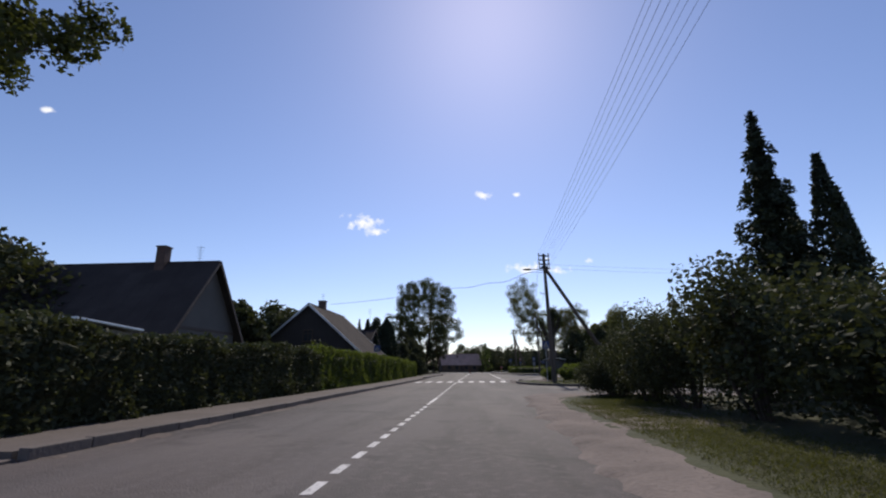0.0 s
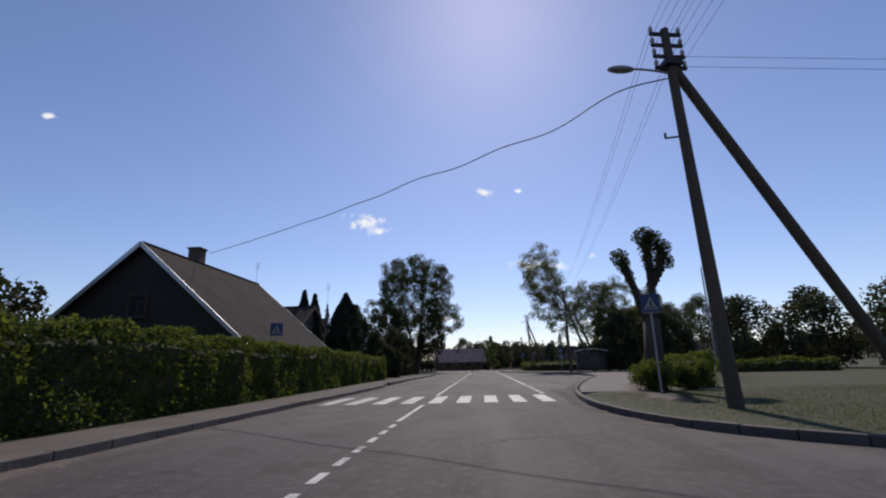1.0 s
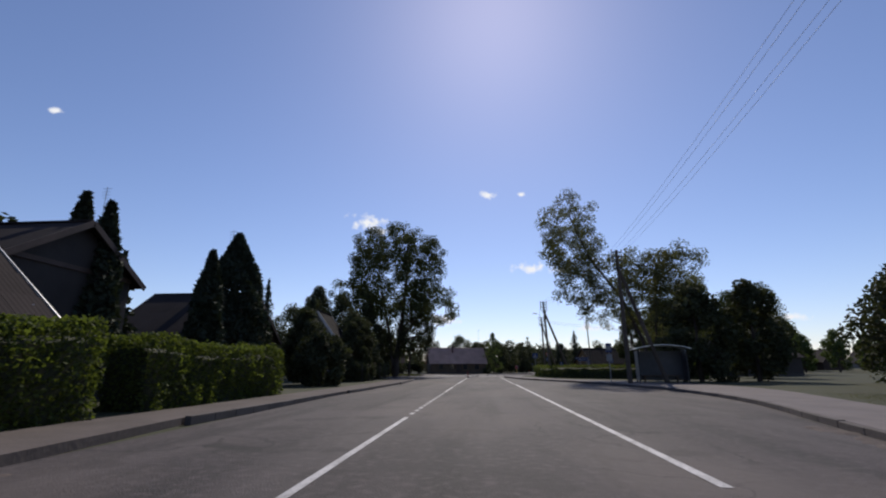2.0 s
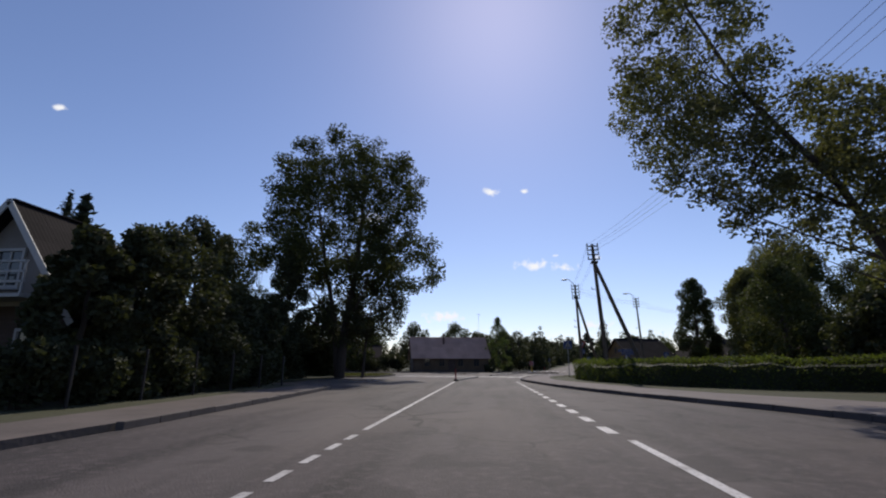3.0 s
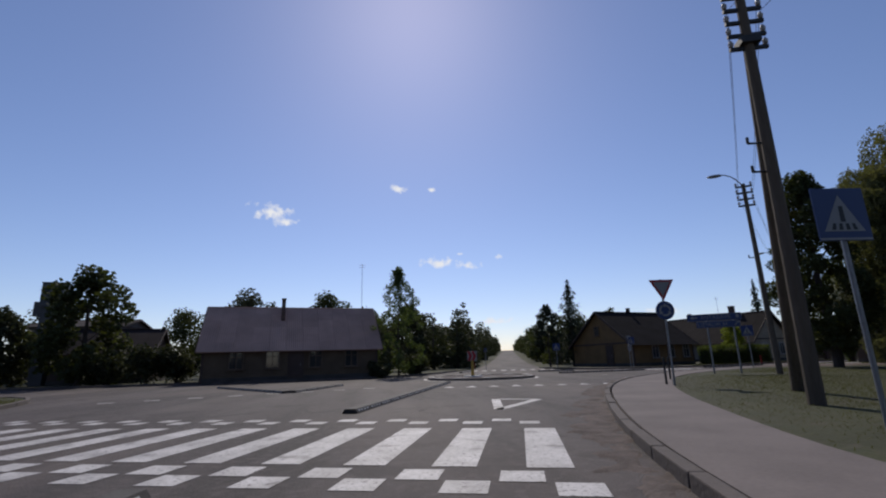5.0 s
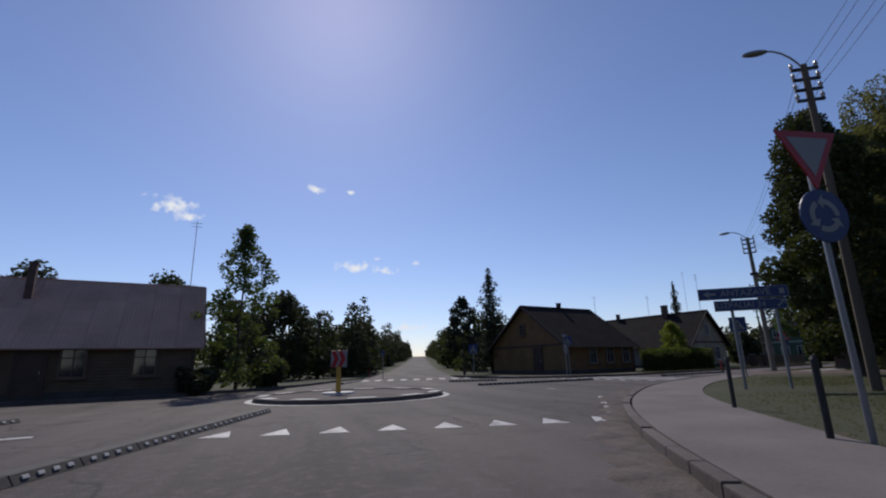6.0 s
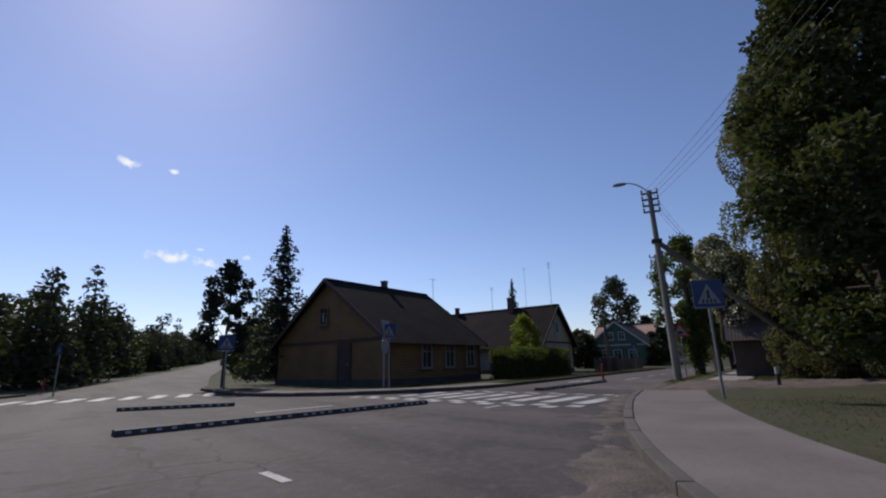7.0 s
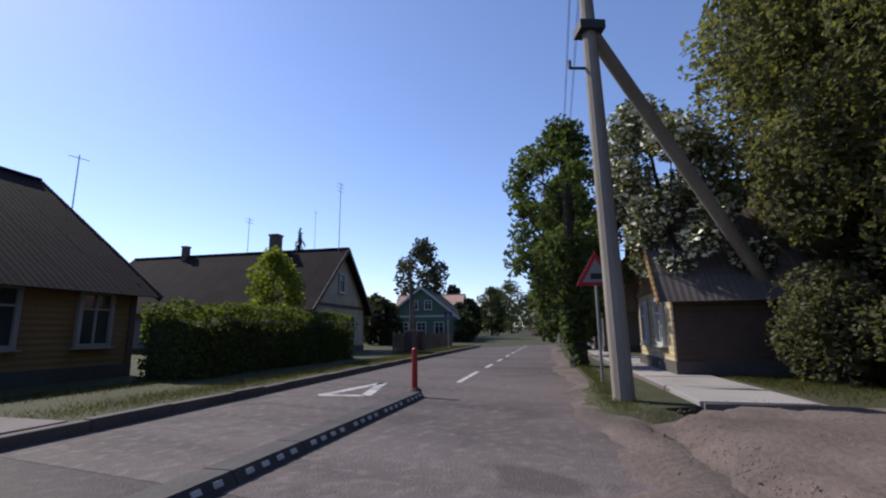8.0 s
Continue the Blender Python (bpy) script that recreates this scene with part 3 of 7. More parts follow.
def ragged(name, pts, mat, top, label, category, width=None, step=0.14, ragged_by=0.35, soft=0.3, low=-0.04, seed=1, rough=0.012):
    """A patch, or a strip of some width along a line, whose torn edge sinks under its surroundings."""
    pts = [tuple(p) for p in pts]
    pad = (width or 0) / 2 + 0.6
    gx = np.arange(min(p[0] for p in pts) - pad, max(p[0] for p in pts) + pad, step)
    gy = np.arange(min(p[1] for p in pts) - pad, max(p[1] for p in pts) + pad, step)
    X, Y = np.meshgrid(gx, gy)
    s = depth_in(pts, X, Y) if width is None else width / 2 - depth_in(pts, X, Y, False)
    s = s + ragged_by * (0.45 * value_noise(X, Y, 1.6, seed) + 0.4 * value_noise(X, Y, 0.4, seed + 1) + 0.35 * value_noise(X, Y, 0.17, seed + 4))
    f = np.clip(s / soft + 0.5, 0, 1)
    Z = low + (top - low) * f * f * (3 - 2 * f) + rough * value_noise(X, Y, 0.3, seed + 2) * f + rough * 0.5 * value_noise(X, Y, 0.16, seed + 3) * f
    use = f > 0.02
    keep = use[:-1, :-1] | use[1:, :-1] | use[:-1, 1:] | use[1:, 1:]
    idx = np.arange(X.size).reshape(X.shape)
    quads = np.stack([idx[:-1, :-1], idx[:-1, 1:], idx[1:, 1:], idx[1:, :-1]], -1)[keep]
    used, inv = np.unique(quads, return_inverse=True)
    me = bpy.data.meshes.new(name)
    me.from_pydata(np.stack([X, Y, Z], -1).reshape(-1, 3)[used].tolist(), [], inv.reshape(-1, 4).tolist())
    me.materials.append(M[mat])
    return tagged(part(name, me, mat, smooth=True), label, category, kind="structure")


tagged(part("road_east", poly(bmesh.new(), [(29.3, 146.9), (30.4, 147.2), (33.6, 148.3), (46.9, 152.4), (240, 206.5), (240, 212.9), (120, 178.9), (60, 162.1), (38, 155.9), (31.0, 153.85), (28.6, 153.2), (28.9, 150.5)], 0.003), "asphalt_old"),
       "paler old asphalt of the side street", "road", kind="structure")
ragged("dirt_shoulder", [(2.0, -14), (1.35, 2), (1.35, 9), (1.6, 15), (1.8, 18.4), (2.4, 20.4), (3.7, 21.2), (6.0, 21.0), (14, 20.2), (16, 18.8), (5.2, 18.6), (3.4, 17.4), (2.8, 15.1), (2.7, 9), (2.7, 2), (3.3, -14)], "shoulder_sand", 0.05, "sandy broken shoulder of the road", "ground", seed=5)
ragged("driveway_sand", [(2.3, 8.4), (4.6, 8.9), (5.0, 13.2), (2.8, 14.3)], "shoulder_sand", 0.066, "sandy patch of a driveway across the verge", "ground", seed=47)
ragged("verge_edge", [(2.75, -6), (2.6, 2), (2.65, 9), (2.75, 15), (3.2, 17.5), (4.2, 18.8), (6.5, 19.2)], "grass", 0.058, "grassy edge of the verge creeping over the sand", "ground", width=0.7, seed=7, ragged_by=0.18, step=0.1)
ragged("dirt_corner", [(27.7, 145.6), (30.4, 146.7), (33.1, 147.6), (34.0, 146.8), (34.6, 145.4), (35.4, 143.8), (36.6, 141.4), (34.8, 139.8), (31.6, 141.8), (29.9, 143.2), (28.7, 144.4)], "dirt", 0.15, "bare sandy earth at the corner", "ground", seed=9, rough=0.03, soft=0.5, low=-0.06)
ragged("dirt_edge", [(29.5, 146.9), (33.2, 148.25), (36.5, 149.25), (46.9, 152.45), (60, 156.1)], "dirt", 0.03, "sandy worn edge of the side street", "ground", width=0.8, seed=13, rough=0.008)
ragged("kerb_dirt", [(x - 0.3, y) for x, y in KERB_RIGHT if 32 < y < 58], "kerb_sand", 0.02, "sand gathered along the kerb", "ground", width=0.5, seed=17, rough=0.006, step=0.1, ragged_by=0.5)
ragged("kerb_dirt", [(x - 0.28, y + 0.2) for x, y in KERB_RIGHT if 116 < y < 146], "kerb_sand", 0.022, "sand and crumbled asphalt along the kerb", "ground", width=0.72, seed=19, rough=0.01, ragged_by=0.6, step=0.1)
ragged("kerb_dirt", [(-5.5, 6), (-5.5, 20), (-5.55, 38), (-5.6, 51)], "dirt", 0.014, "pale sand washed along the kerb", "ground", width=0.3, seed=37, rough=0.004, step=0.09, ragged_by=0.4)
ragged("lawn_dirt", [(5.2, 36.5), (5.4, 41.0), (6.2, 44.0), (7.6, 48.0)], "dirt", 0.125, "bare trodden earth beside the footpath", "ground", width=0.9, seed=23, ragged_by=0.6)
for i, patch in enumerate([[(27.4, 146.9), (28.34, 147.35), (28.9, 146.5), (27.75, 146.1)], [(27.7, 147.55), (28.2, 147.8), (28.3, 147.65), (27.85, 147.45)], [(26.4, 147.95), (27.05, 148.3), (27.1, 148.15), (26.5, 147.85)], [(28.9, 147.35), (29.15, 147.7), (29.3, 147.55), (29.1, 147.2)]]):
    ragged("asphalt_repair", patch, "asphalt_dark", 0.012, "dark repaired patch in the road surface", "road patch", seed=31 + 50 * i, step=0.05, ragged_by=0.2, soft=0.12, low=-0.02, rough=0.002)
ragged("path_end_grass", [(3.5, 39.4), (5.6, 39.8), (6.6, 41.4), (5.4, 42.2), (3.8, 41.2)], "grass", 0.117, "worn grass where the footpath ends", "ground", seed=41, low=-0.06, rough=0.006)
ragged("island_of_grass", [(33.6, 148.1), (34.8, 148.45), (36.5, 149.0)], "grass", 0.09, "tuft of grass round the pole's foot", "ground", width=0.8, seed=27, rough=0.02)
LAWNS.append([(33.3, 147.8), (36.5, 148.75), (36.4, 149.25), (33.2, 148.4)])


def pebbles(name, zones, label, seed):
    """Loose grit and clods, many small uneven stones."""
    rng = np.random.default_rng(seed)
    base = np.array([(1, 0, 0), (-1, 0, 0), (0, 1, 0), (0, -1, 0), (0, 0, 0.7), (0, 0, -0.7)], dtype=float)
    tri = np.array([(0, 2, 4), (2, 1, 4), (1, 3, 4), (3, 0, 4), (2, 0, 5), (1, 2, 5), (3, 1, 5), (0, 3, 5)])
    vs, fs, k = [], [], 0
    for x0, y0, x1, y1, w, z, count, size in zones:
        d = np.array([x1 - x0, y1 - y0])
        nn = np.array([-d[1], d[0]]) / np.hypot(*d)
        for _ in range(count):
            p = np.array([x0, y0]) + d * rng.random() + nn * rng.normal(0, 0.35) * w
            v = base * rng.uniform(0.5, 1.2, (6, 3)) * size * rng.uniform(0.4, 1.4) + np.array([p[0], p[1], z])
            vs.append(v)
            fs.append(tri + k)
            k += 6
    me = bpy.data.meshes.new(name)
    me.from_pydata(np.concatenate(vs).tolist(), [], np.concatenate(fs).tolist())
    me.materials.append(M["stone"])
    return tagged(part(name, me, "stone"), label, "gravel", kind="stuff")


pebbles("loose_grit", [(2.2, 3, 2.6, 17, 0.8, 0.05, 420, 0.011), (29, 146.4, 33.4, 147.4, 0.9, 0.13, 90, 0.014), (30.5, 144.6, 34.5, 146.6, 1.6, 0.145, 700, 0.009), (29, 146.4, 33.4, 147.4, 0.9, 0.14, 500, 0.009), (12.2, 134.9, 23, 143.6, 0.7, 0.012, 600, 0.016), (3.0, 36, 3.1, 46, 0.5, 0.012, 260, 0.014), (33, 148, 47, 152.3, 0.5, 0.02, 300, 0.016)],
        "loose grit and crumbs of earth along the road edges", 5)

# footpath beside the side street, slab by slab
walkway = thing("footpath_slabs", label="pale concrete footpath slabs with dark joints", category="pavement", kind="structure")
me_slab = finish(box(bmesh.new(), 0, 0, 0, 1.94, 1.5, 0.1, bevel=0.012), "slab", "pale_slab")
for i in range(24):
    c = Vector((35.55, 146.77)) + EAST_D.normalized() * 1.99 * i + EAST_N * 0.055 * i * 0.5
    ob = part("slab", me_slab, "pale_slab", walkway)
    ob.matrix_basis = pose(c.x, c.y, 0.058 + random.uniform(-0.006, 0.006), random.uniform(-0.4, 0.4), random.uniform(-0.3, 0.3), 16.5 + random.uniform(-0.4, 0.4))

# ---- road markings ----
def marks(name, quads, label, z=0.006):
    """One painted marking made of flat pieces of the same kind."""
    root = thing(name, label=label, category="road marking", kind="structure")
    for q in quads:
        part("painted_stripe", poly(bmesh.new(), q, z), "paint", root)
    return root


def bar(a, b, w):
    a, b = Vector(a), Vector(b)
    n = Vector((-(b - a).y, (b - a).x)).normalized() * w / 2
    return [tuple(a + n), tuple(a - n), tuple(b - n), tuple(b + n)]


def dashes(a, b, length, gap, w):
    a, b = Vector(a), Vector(b)
    d = (b - a).normalized()
    out, s = [], 0.0
    while s + length <= (b - a).length:
        out.append(bar(a + d * s, a + d * (s + length), w))
        s += length + gap
    return out


marks("centre_line", dashes((-1.5, -30), (-1.58, 14.6), 0.5, 0.36, 0.11) + [bar((-1.6, 15.0), (-1.6, 18.7), 0.11)] + dashes((-1.62, 19.2), (-1.75, 33.5), 0.5, 0.36, 0.11)
      + [bar((-1.78, 34), (-1.78, 38.2), 0.11), bar((-1.8, 42.5), (-1.82, 57.5), 0.11)] + dashes((-1.83, 58.2), (-1.85, 69), 0.5, 0.4, 0.11) + [bar((-1.86, 69.5), (-1.88, 76.2), 0.11)]
      + dashes((-1.9, 76.6), (-1.9, 81.8), 0.5, 0.38, 0.11) + [bar((-1.9, 82.1), (-1.92, 107.0), 0.11)], "white painted centre line with short dashes, partly worn")
marks("bay_line", dashes((2.35, 43.0), (2.38, 50.5), 0.75, 0.75, 0.2) + [bar((2.38, 51), (2.4, 81.3), 0.13)] + dashes((2.32, 82), (2.36, 108), 0.9, 0.8, 0.2), "white line between the lane and the bus bay")


def zebra(start, axis, run, count, pitch, width, length):
    """Stripes laid along axis, each pointing along run."""
    a, r = Vector(axis).normalized(), Vector(run).normalized()
    return [bar(Vector(start) + a * pitch * i - r * length / 2, Vector(start) + a * pitch * i + r * length / 2, width) for i in range(count)]


def checks(start, axis, run, count, pitch, size):
    a, r = Vector(axis).normalized(), Vector(run).normalized()
    out = []
    for i in range(count):
        c = Vector(start) + a * pitch * i
        out.append(bar(c - r * size / 2, c + r * size / 2, size))
        c = c + a * pitch / 2 + r * size
        out.append(bar(c - r * size / 2, c + r * size / 2, size))
    return out


marks("zebra_crossing", zebra((2.05, 40.45), (-1, 0.0), (0, 1), 9, 0.89, 0.43, 3.3), "white zebra crossing stripes across the street")
ZA, ZR = (-0.955, 0.3), (0.27, 0.963)
marks("zebra_crossing", zebra((3.75, 120.35), ZA, ZR, 13, 1.04, 0.5, 2.9), "white zebra crossing before the junction")
marks("crossing_checks", checks((3.35, 118.1), ZA, ZR, 13, 1.04, 0.44) + checks((4.2, 122.5), ZA, ZR, 13, 1.04, 0.36), "rows of small white squares beside the crossing")
ZB, ZS = (-0.16, 0.987), (0.98, 0.17)
marks("zebra_crossing", zebra((24.75, 145.7), ZB, ZS, 8, 0.96, 0.46, 2.2), "white zebra crossing over the side street")
marks("crossing_checks", checks((23.1, 145.2), ZB, (-0.98, -0.17), 9, 0.96, 0.4) + checks((26.4, 146.1), ZB, ZS, 7, 0.96, 0.3), "rows of small white squares beside the side street crossing")
marks("zebra_crossing", [bar(north(6.2, r), north(8.8, r), 0.48) for r in np.arange(-3.4, 6, 1.0)], "white zebra crossing over the far road")


def hollow(a, b, c, w):
    return [bar(a, b, w), bar(b, c, w), bar(c, a, w)]


marks("yield_triangle", hollow((4.75, 127.7), (5.85, 127.15), (4.2, 124.9), 0.24), "hollow white give-way triangle on the asphalt")
marks("lane_dash", [bar((15.3, 143.25), (15.35, 142.65), 0.11)], "short white dash on the roundabout")
marks("yield_triangle", hollow((33.2, 153.3), (35.4, 153.5), (33.5, 152.5), 0.2), "hollow white triangle on the side street lane")
marks("entry_teeth", [[(x, y), (x + 0.5, y - 0.12), (x + 0.42, y + 0.75)] for x, y in [(3.0 + 0.95 * i, 134.6 - 0.18 * i) for i in range(9)]], "row of white triangles at the junction entry")
marks("edge_dashes", [bar((11.7, 134.2), (12.0, 134.7), 0.14), bar((12.35, 135.2), (12.6, 135.6), 0.14), bar((12.85, 136.0), (13.1, 136.4), 0.14), bar((13.35, 136.8), (13.6, 137.2), 0.14), bar((14.0, 137.8), (14.3, 138.2), 0.14)], "short white dashes along the junction's edge")
marks("junction_dashes", [bar((-8.6 + 1.3 * i, 132.2 + 0.55 * i), (-8.1 + 1.3 * i, 132.3 + 0.55 * i), 0.24) for i in range(8)] + [bar((17.2, 150.3), (19.4, 150.6), 0.12), bar((21.5, 146.6), (22.2, 146.8), 0.14)], "scattered small white dashes on the junction")
marks("street_dashes", [bar((36.2, 152.0), (39.0, 152.8), 0.12)] + [bar((40.5 + 3.2 * i, 153.2 + 0.9 * i), (42.0 + 3.2 * i, 153.62 + 0.9 * i), 0.12) for i in range(25)], "white dashed line along the side street")

# ---- rubber lane dividers with bollards ----
STUD = finish(box(bmesh.new(), 0, 0, 0, 0.016, 0.085, 0.045, bevel=0.004), "reflector", "white")


def divider(line, label):
    root = thing("lane_divider", label=label, category="divider", group="rubber lane dividers")
    pts = resample(line, 1.0)
    for a, b in zip(pts, pts[1:]):
        m, d = (a + b) / 2, b - a
        ang = math.degrees(math.atan2(-d.x, d.y))
        bm = bmesh.new()
        L = d.length * 0.98
        prof = [(-0.2, 0.0), (-0.13, 0.1), (0.13, 0.1), (0.2, 0.0)]
        lo, hi = [bm.verts.new((x, -L / 2, z)) for x, z in prof], [bm.verts.new((x, L / 2, z)) for x, z in prof]
        for i in range(3):
            bm.faces.new((lo[i], lo[i + 1], hi[i + 1], hi[i]))
        bm.faces.new(lo)
        bm.faces.new(hi)
        seg = part("segment", bm, "rubber", root)
        seg.matrix_basis = pose(m.x, m.y, 0.004, 0, 0, ang)
        for side in (-1, 1):
            for k in (-0.33, -0.12, 0.1, 0.32):
                stud = part("reflector", STUD, "white", seg)
                stud.matrix_basis = pose(side * 0.166, k * L, 0.056, 0, side * -35, 0)
    return root


def bollard(x, y):
    root = thing("bollard", (x, y, 0.1), label="red plastic flexible bollard on the divider end", category="bollard", group="red bollards")
    bm = cone(bmesh.new(), (0, 0, 0.0), (0, 0, 0.06), 0.14, 0.08, 14)
    part("base", bm, "rubber", root)
    bm = cone(bmesh.new(), (0, 0, 0.05), (0, 0, 0.72), 0.055, 0.05, 14)
    part("post", bm, "red_plastic", root, smooth=False)
    part("cap", cone(bmesh.new(), (0, 0, 0.72), (0, 0, 0.745), 0.05, 0.03, 14), "red_plastic", root)


divider([(-1.92, 108.2), (-1.3, 113.5), (-0.6, 118.6)], "black rubber divider with white studs between the lanes")
bollard(-1.93, 108.0)
divider([(0.75, 125.3), (2.9, 132.6), (4.7, 138.8)], "black rubber divider leading to the central island")
divider([(14.2, 148.0), (17.5, 148.4), (21.3, 148.9)], "black rubber divider across the junction mouth")
divider([(14.6, 154.3), (17.4, 153.2)], "short black rubber divider at the far side")
divider([(27.2, 149.95), (33.7, 151.6)], "black rubber divider in the side street")
bollard(33.75, 151.62)
divider([(-7.6, 141.5), (-2.6, 134.5)], "black rubber divider toward the side arm")
divider([(-2.4, 134.6), (-0.9, 139.6)], "black rubber divider at the side arm's tip")
divider([(8.2, 157.2), (10.4, 164.5)], "black rubber divider on the far road")
bollard(12.1, 171.5)

# ---- central island with chevron sign ----
def central_island(x, y, r):
    root = thing("traffic_island", (x, y, 0), label="low round island with a pale worn kerb and dark paving", category="island")
    n = 44
    ring = [(math.cos(2 * math.pi * i / n) * r, math.sin(2 * math.pi * i / n) * r) for i in range(n)]
    bm = bmesh.new()
    outer = [bm.verts.new((a, b, 0.0)) for a, b in ring]
    lip = [bm.verts.new((a * 0.985, b * 0.985, 0.13)) for a, b in ring]
    inner = [bm.verts.new((a * 0.9, b * 0.9, 0.15)) for a, b in ring]
    foot = [bm.verts.new((a * 0.895, b * 0.895, 0.11)) for a, b in ring]
    for i in range(n):
        j = (i + 1) % n
        for p, q in ((outer, lip), (lip, inner), (inner, foot)):
            bm.faces.new((p[i], p[j], q[j], q[i]))
    part("kerb_ring", bm, "kerb", root, "dark kerb ring with worn white paint")
    bm = poly(bmesh.new(), [(a * 0.9, b * 0.9) for a, b in ring], 0.115)
    part("paving", bm, "dusty", root)
    for i in range(0, n, 4):
        a, b = ring[i], ring[(i + 2) % n]
        bm = poly(bmesh.new(), [(a[0] * 0.975, a[1] * 0.975), (b[0] * 0.975, b[1] * 0.975), (b[0] * 0.86, b[1] * 0.86), (a[0] * 0.86, a[1] * 0.86)], 0.153)
        part("white_block", bm, "paint", root, "worn white painted block")
    bm = bmesh.new()
    for i in range(n):
        j = (i + 1) % n
        poly(bm, [(ring[i][0] * 1.01, ring[i][1] * 1.01), (ring[j][0] * 1.01, ring[j][1] * 1.01), (ring[j][0] * 1.07, ring[j][1] * 1.07), (ring[i][0] * 1.07, ring[i][1] * 1.07)], 0.006)
    part("edge_line", bm, "paint", root, "white line round the island")


central_island(7.4, 143.6, 3.4)
cs = thing("chevron_sign", (6.95, 143.9, 0.11), -22, label="red and white chevron sign on a yellow post", category="sign")
bm = bmesh.new()
bmesh.ops.create_cone(bm, cap_ends=True, segments=28, radius1=0.62, radius2=0.58, depth=0.07, matrix=pose(0, 0, 0.035))
part("foot", bm, "white", cs)
part("post", cone(bmesh.new(), (0, 0, 0.06), (0, 0, 1.0), 0.1, 0.08, 14), "yellow_plastic", cs, "yellow plastic post")
part("board", box(bmesh.new(), 0, 0, 1.28, 0.62, 0.03, 0.62, bevel=0.008), "sign_white", cs)
for k in (-0.2, 0.06):
    bm = bmesh.new()
    for q in ([(0, 0), (0.16, 0), (0.3, 0.3), (0.14, 0.3)], [(0, 0.6), (0.14, 0.3), (0.3, 0.3), (0.16, 0.6)]):
        f = bm.faces.new([bm.verts.new((k - 0.1 + a, -0.021, 0.98 + b)) for a, b in q])
    part("chevron", bm, "sign_red", cs, "red chevron arrow")

# ---- utility poles ----
def lerp3(a, b, k):
    return tuple(a[i] + (b[i] - a[i]) * k for i in range(3))


def utility_pole(x, y, h, lean, arms, turn, mat, label, strut=None, lamp=None, brackets=(), r=0.15, strut_top=0.86):
    root = thing("utility_pole", (x, y, 0), label=label, category="utility pole", group="overhead line poles")
    top = (lean[0], lean[1], h)
    part("shaft", cone(bmesh.new(), (0, 0, -0.3), top, r, r * 0.62, 12), mat, root)
    c, s = math.cos(radians(turn)), math.sin(radians(turn))
    for k, half in arms:
        p = lerp3((0, 0, 0), top, k)
        arm = part("crossarm", box(bmesh.new(), p[0], p[1], p[2], half * 2, 0.07, 0.08, turn), "iron", root, "dark steel crossarm")
        for side in (-1, 1):
            for off in ((half * 0.9,) if half < 0.45 else (half * 0.92, half * 0.5)):
                q = (p[0] + c * off * side, p[1] + s * off * side, p[2])
                bm = cone(bmesh.new(), q, (q[0], q[1], q[2] + 0.1), 0.015, 0.015, 6)
                cone(bm, (q[0], q[1], q[2] + 0.08), (q[0], q[1], q[2] + 0.16), 0.05, 0.06, 8)
                cone(bm, (q[0], q[1], q[2] + 0.16), (q[0], q[1], q[2] + 0.22), 0.045, 0.03, 8)
                part("insulator", bm, "porcelain", arm, "small porcelain insulator")
    for k, length, ang in brackets:
        p = lerp3((0, 0, 0), top, k)
        a = radians(ang)
        q = (p[0] + math.cos(a) * length, p[1] + math.sin(a) * length, p[2])
        bm = cone(bmesh.new(), p, q, 0.025, 0.025, 8)
        cone(bm, q, (q[0], q[1], q[2] + 0.14), 0.03, 0.03, 8)
        part("bracket", bm, "iron", root, "small side bracket with a pin")
    if strut:
        p = lerp3((0, 0, 0), top, strut_top)
        part("strut", cone(bmesh.new(), (strut[0], strut[1], -0.3), p, r * 0.95, r * 0.7, 12), mat, root, "leaning strut that props the pole")
        part("collar", box(bmesh.new(), p[0], p[1], p[2], r * 2.6, r * 2.2, 0.16, turn), "iron", root, "steel collar")
    if lamp:
        k, dx, dy, up = lamp
        p = lerp3((0, 0, 0), top, k)
        bm = bmesh.new()
        prev = p
        for i in range(1, 6):
            f = i / 5
            q = (p[0] + dx * f ** 1.3, p[1] + dy * f ** 1.3, p[2] + up * math.sin(f * math.pi / 2))
            cone(bm, prev, q, 0.028, 0.028, 8)
            prev = q
        arm = part("lamp_arm", bm, "steel", root)
        d = Vector((dx, dy, 0)).normalized()
        ang = math.degrees(math.atan2(d.y, d.x))
        bm = bmesh.new()
        bmesh.ops.create_uvsphere(bm, u_segments=14, v_segments=8, radius=0.5, matrix=pose(prev[0] + d.x * 0.22, prev[1] + d.y * 0.22, prev[2] - 0.02, 0, 0, ang) @ Matrix.Diagonal((0.72, 0.26, 0.17, 1)))
        part("lamp_head", bm, "steel", arm, "grey street lamp head", smooth=True)
    return root


